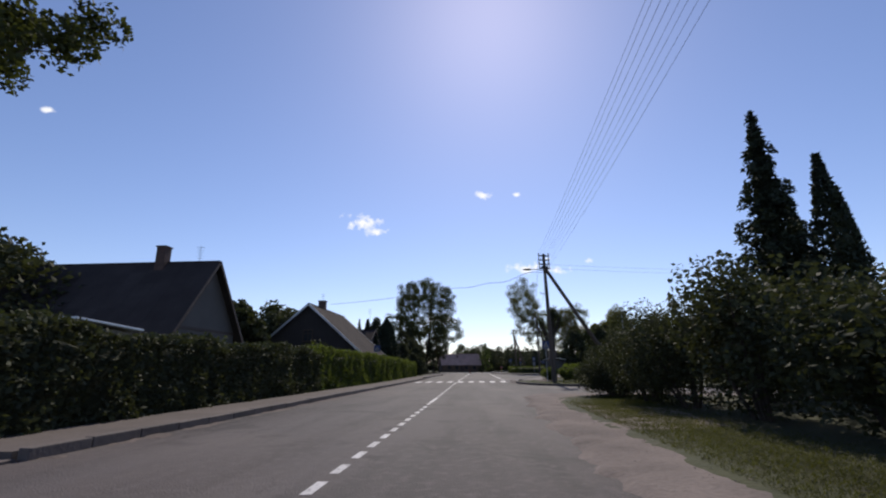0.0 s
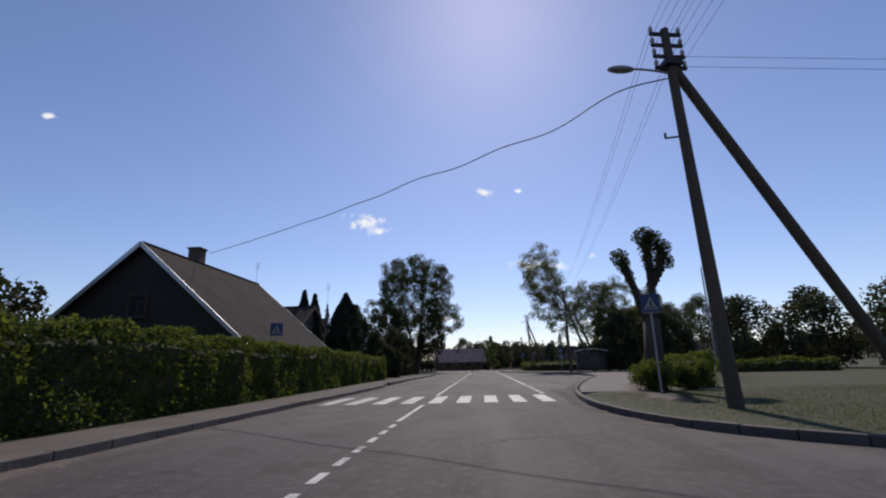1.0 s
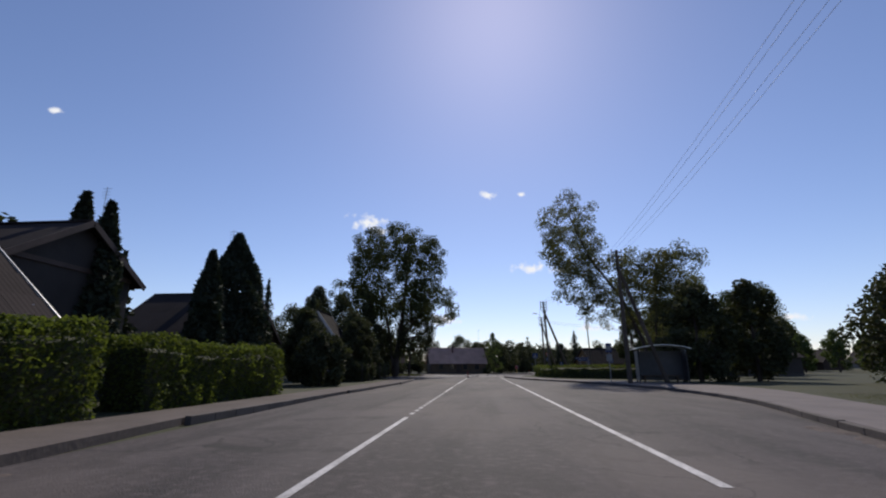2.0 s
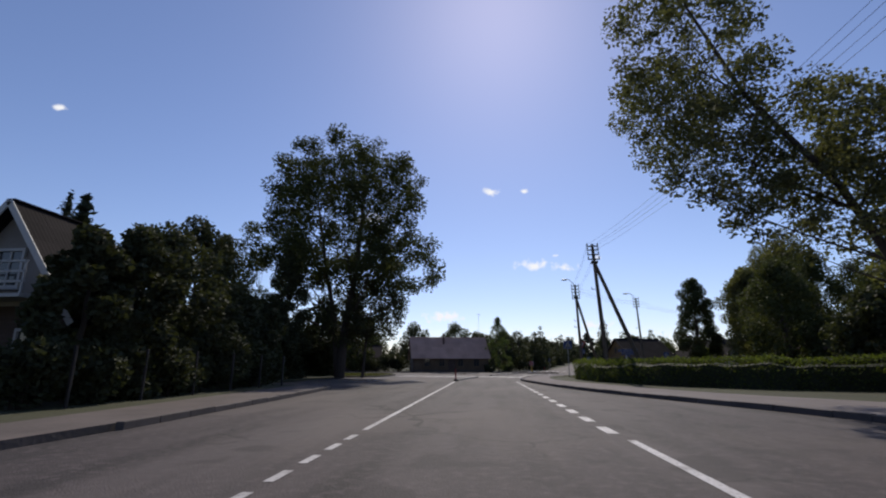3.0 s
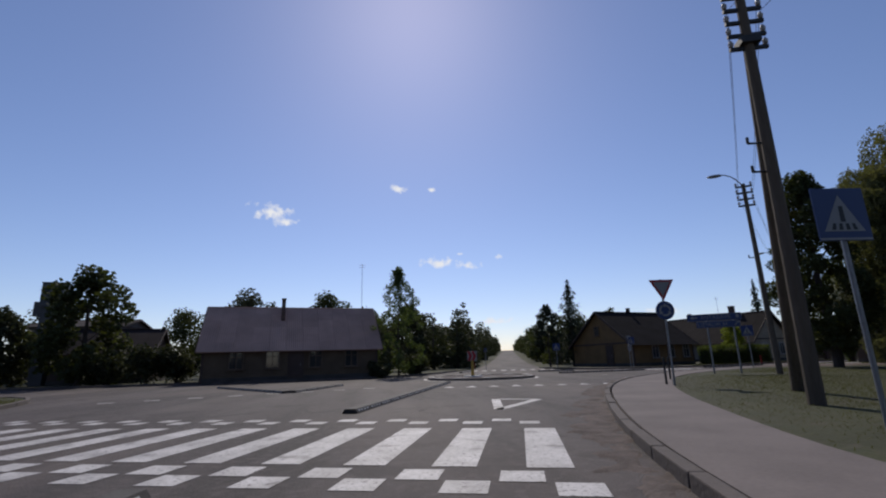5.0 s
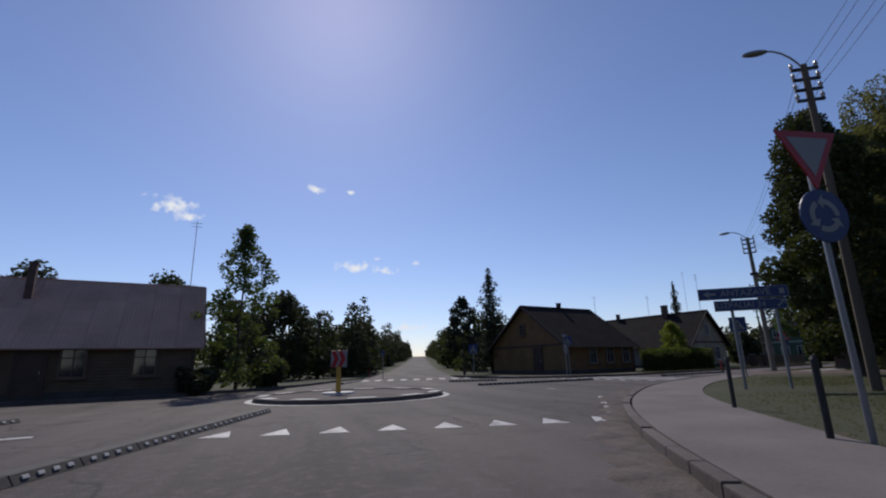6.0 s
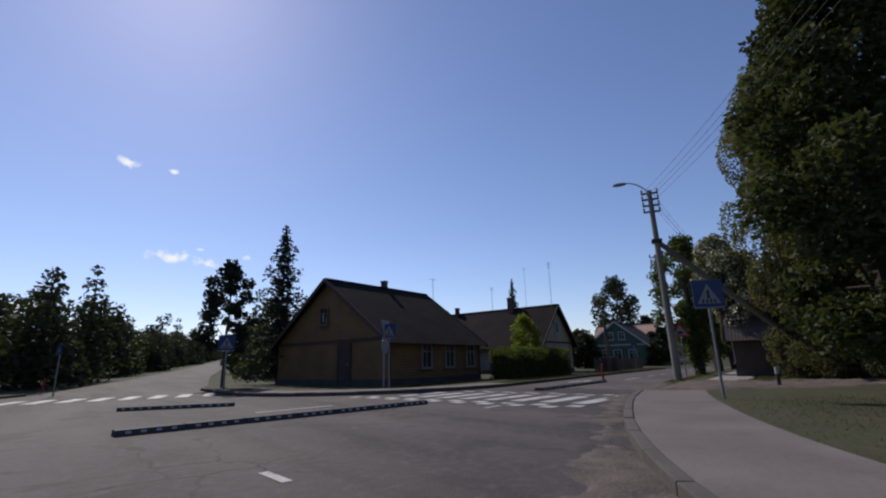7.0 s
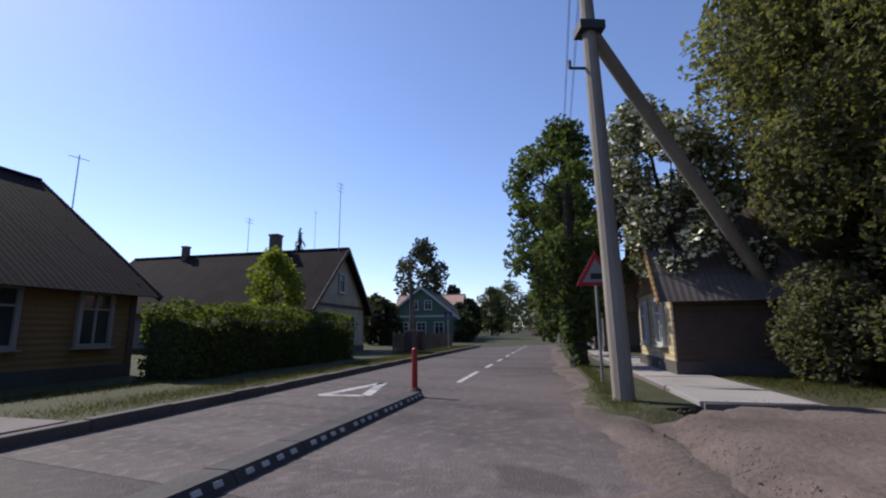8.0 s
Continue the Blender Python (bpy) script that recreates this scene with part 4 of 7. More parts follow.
POLE_A = utility_pole(5.4, 34.6, 9.5, (-0.25, -0.1), [(0.985, 0.42), (0.95, 0.42), (0.915, 0.42), (0.88, 0.42)], 10, "pole_wood",
                      "tall weathered pole with steel crossarms, a strut and a street lamp", strut=(5.7, 2.2), lamp=(0.86, -1.1, -0.15, 0.15), brackets=[(0.68, 0.42, 170)], r=0.17, strut_top=0.89)
utility_pole(10.2, 80.0, 9.6, (-0.1, -0.1), [(0.985, 0.4), (0.95, 0.4), (0.915, 0.4)], 5, "pole_wood", "weathered propped pole beside the bus shelter", strut=(3.0, 1.0), r=0.17)
# next three poles stand against the sun; their shade is in the base colour
utility_pole(8.6, 107.0, 9.6, (-0.5, -0.3), [(0.985, 0.42), (0.955, 0.42), (0.92, 0.42), (0.885, 0.42)], 0, "pole_backlit",
             "tall pole with stacked crossarms and a strut behind the hedge", strut=(2.6, -0.4), brackets=[(0.66, 0.4, 175)], r=0.17)
utility_pole(9.95, 122.4, 9.2, (-0.3, -0.5), [(0.985, 0.4), (0.95, 0.4), (0.915, 0.4), (0.88, 0.4), (0.845, 0.4)], -15, "pole_backlit",
             "pole with curved street lamp and strut, coloured dark as backlit", strut=(2.6, 3.2), lamp=(0.97, -0.75, 0.5, 0.95), brackets=[(0.6, 0.4, 170), (0.53, 0.4, 170)], r=0.16)
utility_pole(19.8, 134.2, 9.4, (-0.4, -0.4), [(0.985, 0.36), (0.95, 0.36), (0.915, 0.36), (0.88, 0.36)], -30, "pole_backlit",
             "pole with a curved street lamp on the lawn, coloured dark as backlit", lamp=(0.98, -0.8, 0.5, 0.85), brackets=[(0.6, 0.35, 160)], r=0.14)
POLE_E = utility_pole(34.2, 148.2, 8.9, (0.15, 0.2), [(0.985, 0.38), (0.95, 0.38), (0.915, 0.38), (0.88, 0.38)], -58, "pole_concrete",
                      "pale concrete pole with street lamp and long strut", strut=(8.4, -4.1), lamp=(0.98, -0.5, 0.95, 0.75), brackets=[(0.63, 0.4, 120)], r=0.17, strut_top=0.715)
utility_pole(-18.0, 131.5, 9.2, (0.1, 0), [(0.985, 0.36), (0.95, 0.36)], 10, "pole_concrete", "propped pole across the junction's western arm", strut=(-3.4, 1.0), lamp=(0.92, 0.7, -0.2, 0.2), r=0.14)
utility_pole(55.5, 165.7, 6.2, (0, 0), [(0.97, 0.3)], -70, "pole_wood", "short propped wooden pole by the garden fence", strut=(1.6, 0.5), r=0.11)
for i in range(1, 6):
    utility_pole(34.2 + 36 * i * 0.963, 148.6 + 36 * i * 0.27, 8.8, (0, 0), [(0.985, 0.36), (0.95, 0.36)], -70, "pole_concrete", "distant concrete pole along the side street", r=0.14)


def wire(a, b, sag, label, r=0.005, kinks=0):
    """One hanging wire."""
    cu = bpy.data.curves.new("overhead_wire", "CURVE")
    cu.dimensions = "3D"
    cu.bevel_depth = r
    cu.bevel_resolution = 1
    sp = cu.splines.new("POLY")
    n = 70 if kinks else 22
    sp.points.add(n)
    rnd = random.Random(int(abs(a[0] * 91 + a[2] * 37)))
    for i in range(n + 1):
        f = i / n
        p = lerp3(a, b, f)
        z = p[2] - sag * 4 * f * (1 - f) + kinks * math.sin(f * 31) * math.sin(f * 12.5 + 0.6) * (1 - f) ** 3
        sp.points[i].co = (p[0], p[1], z, 1)
    cu.materials.append(M["wire"])
    return tagged(new("overhead_wire", cu), label, "wire", "overhead wires")


A_TOP, A2_TOP, B_TOP, C_TOP, D_TOP, E_TOP = (5.15, 34.5), (10.1, 79.9), (8.1, 106.7), (9.65, 121.9), (19.4, 133.8), (34.35, 148.4)
for k, z in enumerate((9.55, 9.25, 8.9, 8.55)):
    for side in (-0.38, 0.38):
        wire((A_TOP[0] + side * 0.9 - 2.6, -30, z - 0.1), (A_TOP[0] + side, A_TOP[1], z), 0.9, "thin dark wire over the street verge")
        if k < 2:
            wire((A_TOP[0] + side, A_TOP[1], z), (A2_TOP[0] + side, A2_TOP[1], z + 0.1), 0.7, "thin dark wire over the bus bay", 0.0055)
            wire((A2_TOP[0] + side, A2_TOP[1], z + 0.1), (B_TOP[0] + side, B_TOP[1], z), 0.5, "thin dark wire between poles", 0.006)
            wire((B_TOP[0] + side, B_TOP[1], z), (C_TOP[0] + side, C_TOP[1], z - 0.6), 0.25, "thin dark wire between poles", 0.006)
            wire((C_TOP[0] + side, C_TOP[1], z - 0.7), (D_TOP[0] + side, D_TOP[1], z - 0.6), 0.3, "thin dark wire at the junction", 0.006)
            wire((D_TOP[0] + side, D_TOP[1], z - 0.6), (E_TOP[0] + side, E_TOP[1], z - 0.75), 0.4, "thin dark wire at the junction", 0.006)
            wire((E_TOP[0] + side, E_TOP[1], z - 0.75), (34.35 + 34.7 + side, 158.1, z - 0.9), 0.5, "thin dark wire along the side street", 0.006)
wire((5.15, 34.45, 8.05), (-16.0, 49.3, 8.0), 0.3, "sagging bundled cable to the house chimney", 0.017, kinks=0.3)
wire((5.2, 34.5, 8.7), (60, 38, 8.6), 0.8, "thin dark wire leaving across the lawn", 0.0055)
wire((5.2, 34.5, 8.4), (60, 38, 8.3), 0.8, "thin dark wire leaving across the lawn", 0.0055)

# ---- houses ----
def roof_side(root, p0, along, down, length, slope, mat, cols, rows, lap=0.022):
    """Roof sheets in overlapping rows; every sheet is a piece of its own."""
    w, h = length / cols, slope / rows
    me = finish(box(bmesh.new(), 0, 0, 0, w * 0.992, h * 1.06, max(lap, 0.05) if mat == "roof_pale" else lap), "roof_sheet", mat)
    x, y = Vector(along).normalized(), Vector(down).normalized()
    z = x.cross(y)
    if z.z < 0:
        z = -z
        x = -x
    base = Vector(p0)
    rot = Matrix((x, y, z)).transposed().to_4x4() @ pose(0, 0, 0, -1.2 if lap < 0.03 else -3.2, 0, 0)
    ax = Vector(along).normalized()
    for i in range(rows):
        for j in range(cols):
            c = base + ax * (w * (j + 0.5)) + y * (h * (i + 0.5)) + z * (0.03 + random.uniform(0, 0.006))
            ob = part("roof_sheet", me, mat, root)
            ob.matrix_basis = Matrix.Translation(c) @ rot


def window_unit(root, x, y, z, w, h, side, mat="white", bars=1):
    """A framed window on a wall that faces -y (side 's'), +y ('n'), -x ('w') or +x ('e')."""
    turn = {"s": 0, "e": 90, "n": 180, "w": -90}[side]
    m = pose(x, y, z, 0, 0, turn)
    bm = bmesh.new()
    rings = []
    for gx, gz, y in ((0.045, 0.09, 0.005), (0.045, 0.09, -0.085), (-0.045, 0.0, -0.085), (-0.045, 0.0, 0.005)):
        rings.append([bm.verts.new((sx * (w / 2 + gx), y, sz * (h / 2 + gz))) for sx, sz in ((-1, -1), (1, -1), (1, 1), (-1, 1))])
    for a, b in zip(rings, rings[1:] + rings[:1]):
        for i in range(4):
            j = (i + 1) % 4
            bm.faces.new((a[i], a[j], b[j], b[i]))
    fr = part("window", bm, mat, root, "painted window frame with casing")
    fr.matrix_basis = m
    for k in range(bars):
        part("mullion", box(bmesh.new(), -w / 2 + w * (k + 1) / (bars + 1), -0.03, 0, 0.05, 0.05, h), mat, fr)
    part("transom", box(bmesh.new(), 0, -0.025, h * 0.2, w - 0.09, 0.045, 0.045), mat, fr)
    bm = box(bmesh.new(), 0, -0.005, 0, w, 0.02, h)
    part("pane", bm, "glass", fr)
    bm = box(bmesh.new(), 0, -0.07, -h / 2 - 0.11, w + 0.24, 0.14, 0.035)
    part("sill", bm, mat, fr)


def door_unit(root, x, y, z, w, h, side, mat="trim_dark"):
    turn = {"s": 0, "e": 90, "n": 180, "w": -90}[side]
    m = pose(x, y, z, 0, 0, turn)
    bm = bmesh.new()
    box(bm, 0, -0.02, h / 2, w, 0.05, h)
    for cz in (h * 0.27, h * 0.72):
        box(bm, 0, -0.055, cz, w * 0.66, 0.02, h * 0.34, bevel=0.008)
    d = part("door", bm, mat, root, "dark panelled door")
    d.matrix_basis = m
    bm = bmesh.new()
    box(bm, -w / 2 - 0.05, -0.03, h / 2, 0.1, 0.09, h + 0.1)
    box(bm, w / 2 + 0.05, -0.03, h / 2, 0.1, 0.09, h + 0.1)
    box(bm, 0, -0.03, h + 0.05, w + 0.2, 0.09, 0.1)
    part("door_frame", bm, mat, d)
    part("handle", box(bmesh.new(), w * 0.38, -0.085, h * 0.48, 0.03, 0.05, 0.14), "steel", d, "steel handle")


def house(name, at, turn, length, depth, eave, ridge, wall, roof, label, gable=None, over=0.35, chimneys=(), windows=(), doors=(), cols=None, rows=6, fascia="trim_dark", corner=None, base=0.05, ends=None, lap=0.022):
    """A gabled house: ridge along its own x, gables at x = 0 and x = length, front wall at y = -depth / 2."""
    root = thing(name, (at[0], at[1], base), turn, label=label, category="house")
    d = depth / 2
    part("plinth", box(bmesh.new(), length / 2, 0, 0.1, length + 0.08, depth + 0.08, 0.5), "plinth", root, "low dark concrete plinth")
    t = 0.2
    for nm, cx, cy, sx, sy in (("front_wall", length / 2, -d + t / 2, length, t), ("back_wall", length / 2, d - t / 2, length, t), ("end_wall", t / 2, 0, t, depth - 2 * t), ("end_wall", length - t / 2, 0, t, depth - 2 * t)):
        part(nm, box(bmesh.new(), cx, cy, eave / 2 + 0.1, sx, sy, eave - 0.2), ends if ends and nm == "end_wall" else wall, root)
    for x0, out in ((0.0, -1), (length - t, 1)):
        bm = bmesh.new()
        pts = [(-d, eave), (d, eave), (0, ridge - 0.06)]
        a = [bm.verts.new((x0 + (0.03 * out), y, z)) for y, z in pts]
        b = [bm.verts.new((x0 + t + (0.03 * out), y, z)) for y, z in pts]
        bm.faces.new(a)
        bm.faces.new(b[::-1])
        for i in range(3):
            j = (i + 1) % 3
            bm.faces.new((a[i], a[j], b[j], b[i]))
        part("gable", bm, gable or wall, root)
        part("gable_band", box(bmesh.new(), x0 + t / 2 + 0.13 * out, 0, eave, 0.06, depth, 0.16), fascia, root)
    pitch = math.hypot(d, ridge - eave)
    slope = pitch * (1 + over / d)
    for side in (-1, 1):
        down = (0, side * d / pitch, -(ridge - eave) / pitch)
        roof_side(root, (-over, 0, ridge), (1, 0, 0), down, length + 2 * over, slope, roof, cols or max(4, round((length + 2 * over) / 1.15)), rows, lap)
        e = (0, side * d / pitch * slope, ridge - (ridge - eave) / pitch * slope)
        for x0 in (-over, length + over):
            dx = -0.03 if x0 < 0 else 0.03
            cone_a, cone_b = (x0 + dx, 0, ridge - 0.02), (x0 + dx, e[1], e[2] - 0.02)
            mid = lerp3(cone_a, cone_b, 0.5)
            ang = math.degrees(math.atan2(cone_b[2] - cone_a[2], cone_b[1] - cone_a[1]))
            bm = box(bmesh.new(), *mid, 0.035, slope, 0.2, tilt=(ang, 0))
            part("verge_board", bm, fascia, root, "painted board along the roof edge")
    part("ridge_cap", box(bmesh.new(), length / 2, 0, ridge + 0.045, length + 2 * over, 0.3, 0.07, bevel=0.02), roof, root)
    for cx, cy, w, top in chimneys:
        bm = box(bmesh.new(), cx, cy, (top + ridge - 1.2) / 2, w, w, top - ridge + 1.2, bevel=0.012)
        box(bm, cx, cy, top, w * 1.18, w * 1.18, 0.1, bevel=0.01)
        part("chimney", bm, "chimney", root, "sooty brick chimney")
    for wdw in windows:
        window_unit(root, *wdw)
    for dr in doors:
        door_unit(root, *dr)
    if corner:
        for cx in (0.06, length - 0.06):
            part("corner_board", box(bmesh.new(), cx, -d - 0.02, eave / 2, 0.16, 0.05, eave), corner, root)
    return root


# A: long low house side on to the street, gable to the road
house("house", (-17.3, 28.5), 180, 12.5, 7.0, 3.5, 7.95, "brick_wall", "roof", "grey brick house with a large sheeted roof behind the hedge", gable="brick_wall",
      chimneys=[(3.4, 0.2, 0.62, 9.0)], windows=[(-0.02, -1.5, 1.9, 1.1, 1.2, "w"), (-0.02, 1.5, 1.9, 1.1, 1.2, "w")], rows=6, fascia="trim_dark", over=0.5, lap=0.06)
# flat porch roof of tin in front of it
pr = thing("porch", (-18.6, 18.0, 0.05), 0, label="low porch with a pale tin roof beside the house", category="porch")
part("wall", box(bmesh.new(), 0, 0, 1.35, 7.0, 2.8, 2.7), "grey_wall", pr)
part("roof", box(bmesh.new(), 0, -0.2, 2.85, 7.8, 3.6, 0.1, tilt=(-3, 0), bevel=0.02), "tin", pr, "pale tin roof")
part("door", box(bmesh.new(), 2.2, -1.43, 1.05, 0.9, 0.06, 2.0, bevel=0.01), "trim_dark", pr)
# B: steep dark gable house
house("house", (-16.7, 45.1), 90, 11.4, 11.0, 2.6, 7.4, "dark_boards", "roof_brown", "dark timber house with a steep brown sheeted roof", gable="dark_boards",
      chimneys=[(4.6, 0.3, 0.7, 8.35)], windows=[(-0.02, -1.6, 1.5, 1.0, 1.2, "w", "trim_dark"), (-0.02, 1.6, 1.5, 1.0, 1.2, "w", "trim_dark"), (-0.05, 0, 4.3, 0.9, 1.0, "w", "trim_dark")], rows=8, fascia="tin", over=0.45)
# dark blocks beyond it
house("house", (-17.8, 60.0), 0, 4.2, 5.0, 4.4, 6.0, "dark_boards", "roof_brown", "dark flat-fronted house among the cypresses", rows=3, windows=[(2.1, -2.52, 3.0, 1.0, 1.1, "s")])
house("house", (-20.0, 73.0), 0, 6.0, 7.0, 3.0, 5.6, "brown", "roof_brown", "brown house half hidden by cypresses", rows=4, chimneys=[(3.0, 0.3, 0.5, 6.4)])
# C: house with a pale gable and balcony
hc = house("house", (-14.6, 86.6), 90, 2.8, 4.8, 2.9, 6.1, "brown", "roof_dark", "brown house with pale roof edges and a small balcony", gable="grey_wall", rows=6, fascia="white",
           windows=[(-0.05, 0, 4.0, 0.9, 1.1, "w"), (-0.02, -1.2, 1.5, 0.9, 1.1, "w")], over=0.5)
bm = box(bmesh.new(), -0.55, 0, 3.0, 1.1, 3.4, 0.1)
bl = part("balcony", bm, "white", hc, "white painted balcony")
bm = bmesh.new()
for z in (3.4, 3.7, 4.0):
    box(bm, -1.05, 0, z, 0.05, 3.4, 0.06)
for y in (-1.65, -0.8, 0, 0.8, 1.65):
    box(bm, -1.05, y, 3.5, 0.05, 0.05, 1.0)
part("railing", bm, "white", bl)
# F: long cottage across the junction
house("cottage", (-12.0, 151.6), 13, 12.2, 7.4, 2.4, 5.6, "tan", "roof_pale", "long weathered timber cottage with a pale sheeted roof", gable="tan", rows=6,
      chimneys=[(5.2, -1.3, 0.3, 6.2)], windows=[(2.2, -3.72, 1.5, 0.9, 1.1, "s", "wood"), (4.6, -3.72, 1.5, 0.9, 1.1, "s", "wood"), (7.6, -3.72, 1.5, 0.9, 1.1, "s", "wood"), (10.2, -3.72, 1.5, 0.9, 1.1, "s", "wood")],
      doors=[(6.2, -3.72, 0.2, 0.9, 1.95, "s")], corner="trim_dark", lap=0.085)
# G: ochre corner cottage
house("cottage", (24.3, 162.4), 15.6, 8.2, 9.2, 2.35, 5.8, "ochre", "roof_dark", "ochre timber corner cottage under a dark sheeted roof", gable="ochre", rows=7, fascia="trim_dark",
      chimneys=[(4.6, 0.2, 0.32, 6.3)], windows=[(2.9, -4.62, 1.45, 0.8, 1.15, "s", "grey_wall"), (5.0, -4.62, 1.45, 0.8, 1.15, "s", "grey_wall"), (7.1, -4.62, 1.45, 0.8, 1.15, "s", "grey_wall"), (-0.06, 0.3, 3.75, 0.6, 0.85, "w", "wood")],
      doors=[(-0.02, -1.4, 0.2, 0.85, 1.9, "w")], corner="trim_dark", over=0.4)
# H: house with its gable to the side street
house("house", (46.95, 165.0), 106, 14.0, 7.0, 2.6, 5.9, "grey_wall", "roof_dark", "cream board cottage under a dark corrugated roof, gable to the street", gable="pale_boards", ends="pale_boards", rows=6,
      chimneys=[(4.2, 0.2, 0.55, 6.9), (10.5, 0.2, 0.35, 6.5)], windows=[(-0.02, -1.6, 1.45, 0.85, 1.2, "w"), (-0.02, 1.6, 1.45, 0.85, 1.2, "w"), (-0.06, 0, 3.9, 0.7, 0.95, "w")], fascia="trim_dark", over=0.45)
# green house and others further along
house("house", (66.5, 171.5), 18, 9.0, 7.2, 2.7, 5.6, "green_wall", "roof", "green timber house with white windows", gable="green_wall", rows=5,
      windows=[(-0.02, -1.8, 1.5, 0.9, 1.1, "w"), (-0.02, 0, 1.5, 0.9, 1.1, "w"), (-0.02, 1.8, 1.5, 0.9, 1.1, "w"), (-0.06, -0.7, 3.8, 0.7, 0.8, "w"), (-0.06, 0.7, 3.8, 0.7, 0.8, "w")], fascia="white")
house("house", (80.0, 173.6), 106, 8.0, 7.0, 3.2, 5.9, "brick_wall", "roof_pale", "pale house with a tiled-looking roof behind the green one", rows=4)
house("house", (92, 178.5), 106, 9.0, 7.0, 2.8, 5.8, "brown", "roof", "distant brown house on the side street", rows=4)
house("house", (112, 186), 106, 9.0, 7.0, 2.8, 5.8, "grey_wall", "roof", "distant grey house on the side street", rows=4)
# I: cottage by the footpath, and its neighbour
# pale boards at the gable; sunlit end and shaded sides also set by wall colour
house("cottage", (41.0, 148.25), -74, 11.0, 4.4, 2.2, 5.2, "brown", "roof_grey", "old timber cottage by the footpath, sunlit gable and shaded sides coloured in", gable="ochre", rows=6, fascia="ochre", ends="cream",
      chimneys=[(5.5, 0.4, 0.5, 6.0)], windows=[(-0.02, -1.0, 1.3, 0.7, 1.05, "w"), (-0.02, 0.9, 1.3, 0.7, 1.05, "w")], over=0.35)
house("cottage", (54.0, 152.2), -74, 9.0, 6.0, 2.5, 5.0, "brick_wall", "roof_pale", "pale cottage beyond the blossom tree", rows=5, gable="brick_wall", over=0.35)
# far houses to the left of the junction
tk = thing("tank_tower", (-26.6, 156.2, 0.05), 12, label="dark boxy tank on a narrow block tower beyond the western arm", category="tower")
part("tower_block", box(bmesh.new(), -0.15, 0, 3.2, 0.9, 1.0, 6.4, bevel=0.03), "shelter", tk)
part("tank", box(bmesh.new(), 0.1, 0, 7.35, 1.5, 1.5, 2.0, bevel=0.04), "shelter", tk, "dark sheet metal tank")
part("tank_rim", box(bmesh.new(), 0.1, 0, 8.38, 1.6, 1.6, 0.08, bevel=0.02), "shelter", tk)
part("side_box", box(bmesh.new(), -0.75, 0, 6.2, 0.7, 1.0, 1.2, bevel=0.03), "shelter", tk)
house("house", (-34, 168), 5, 8.0, 8.0, 5.5, 6.4, "brick_wall", "roof", "two-storey pale house beyond the western arm", rows=3, windows=[(2, -4.02, 4.2, 1.0, 1.1, "s"), (5, -4.02, 4.2, 1.0, 1.1, "s")])
house("house", (-24.5, 131.0), 8, 4.4, 4.4, 2.3, 4.2, "dark_boards", "roof_dark", "small dark timber house behind the big tree", rows=4, windows=[(3.0, -2.22, 1.3, 0.7, 0.9, "s")])
house("house", (-26, 158), 12, 7.0, 6.0, 2.6, 4.6, "brown", "roof_brown", "low brown house among bushes", rows=4)
house("house", (30, 112), 20, 12.0, 7.0, 2.6, 4.6, "dark_boards", "roof_brown", "low dark building behind the lawn trees", rows=4)

# ---- vegetation ----
def quads_mesh(name, centres, sizes, mat, seed, droop=0.0, aspect=0.6):
    """A mesh of many small leaves, each a bent lozenge of two faces, turned at random."""
    rng = np.random.default_rng(seed)
    c = np.asarray(centres, dtype=float)
    n = len(c)
    a = rng.normal(size=(n, 3))
    a[:, 2] = a[:, 2] * 0.6 - droop
    a /= np.linalg.norm(a, axis=1)[:, None]
    b = np.cross(a, rng.normal(size=(n, 3)))
    b /= np.linalg.norm(b, axis=1)[:, None] + 1e-9
    s = np.asarray(sizes)[:, None] * rng.uniform(0.65, 1.25, (n, 1))
    up = np.cross(a, b) * s * 0.15
    v = np.stack([c - a * s, c - b * s * aspect + up, c + a * s, c + b * s * aspect + up], 1).reshape(-1, 3)
    i = np.arange(n) * 4
    faces = np.stack([i, i + 1, i + 2, i, i + 2, i + 3], 1).reshape(-1)
    me = bpy.data.meshes.new(name)
    me.vertices.add(len(v))
    me.vertices.foreach_set("co", v.reshape(-1))
    me.loops.add(len(faces))
    me.loops.foreach_set("vertex_index", faces)
    me.polygons.add(n * 2)
    me.polygons.foreach_set("loop_start", np.arange(n * 2) * 3)
    me.update(calc_edges=True)
    me.materials.append(M[mat])
    return me


def lobe_points(lobes, n, seed, fill=0.35):
    """Points near the skin of a cluster of round lobes (x, y, z, radius, flatness)."""
    rng = np.random.default_rng(seed)
    w = np.array([l[3] ** 2 for l in lobes])
    pick = rng.choice(len(lobes), n, p=w / w.sum())
    d = rng.normal(size=(n, 3))
    d /= np.linalg.norm(d, axis=1)[:, None]
    k = 1 - (1 - fill) * rng.random(n) ** 2.2
    L = np.array([(*l[:3], l[3], l[4] if len(l) > 4 else 1.0) for l in lobes])[pick]
    lump = 1 + 0.18 * np.sin(d[:, 0] * 5 + pick) * np.cos(d[:, 1] * 6 + pick * 2)
    p = L[:, :3] + d * (L[:, 3] * k * lump)[:, None] * np.stack([np.ones(n), np.ones(n), L[:, 4]], 1)
    return p


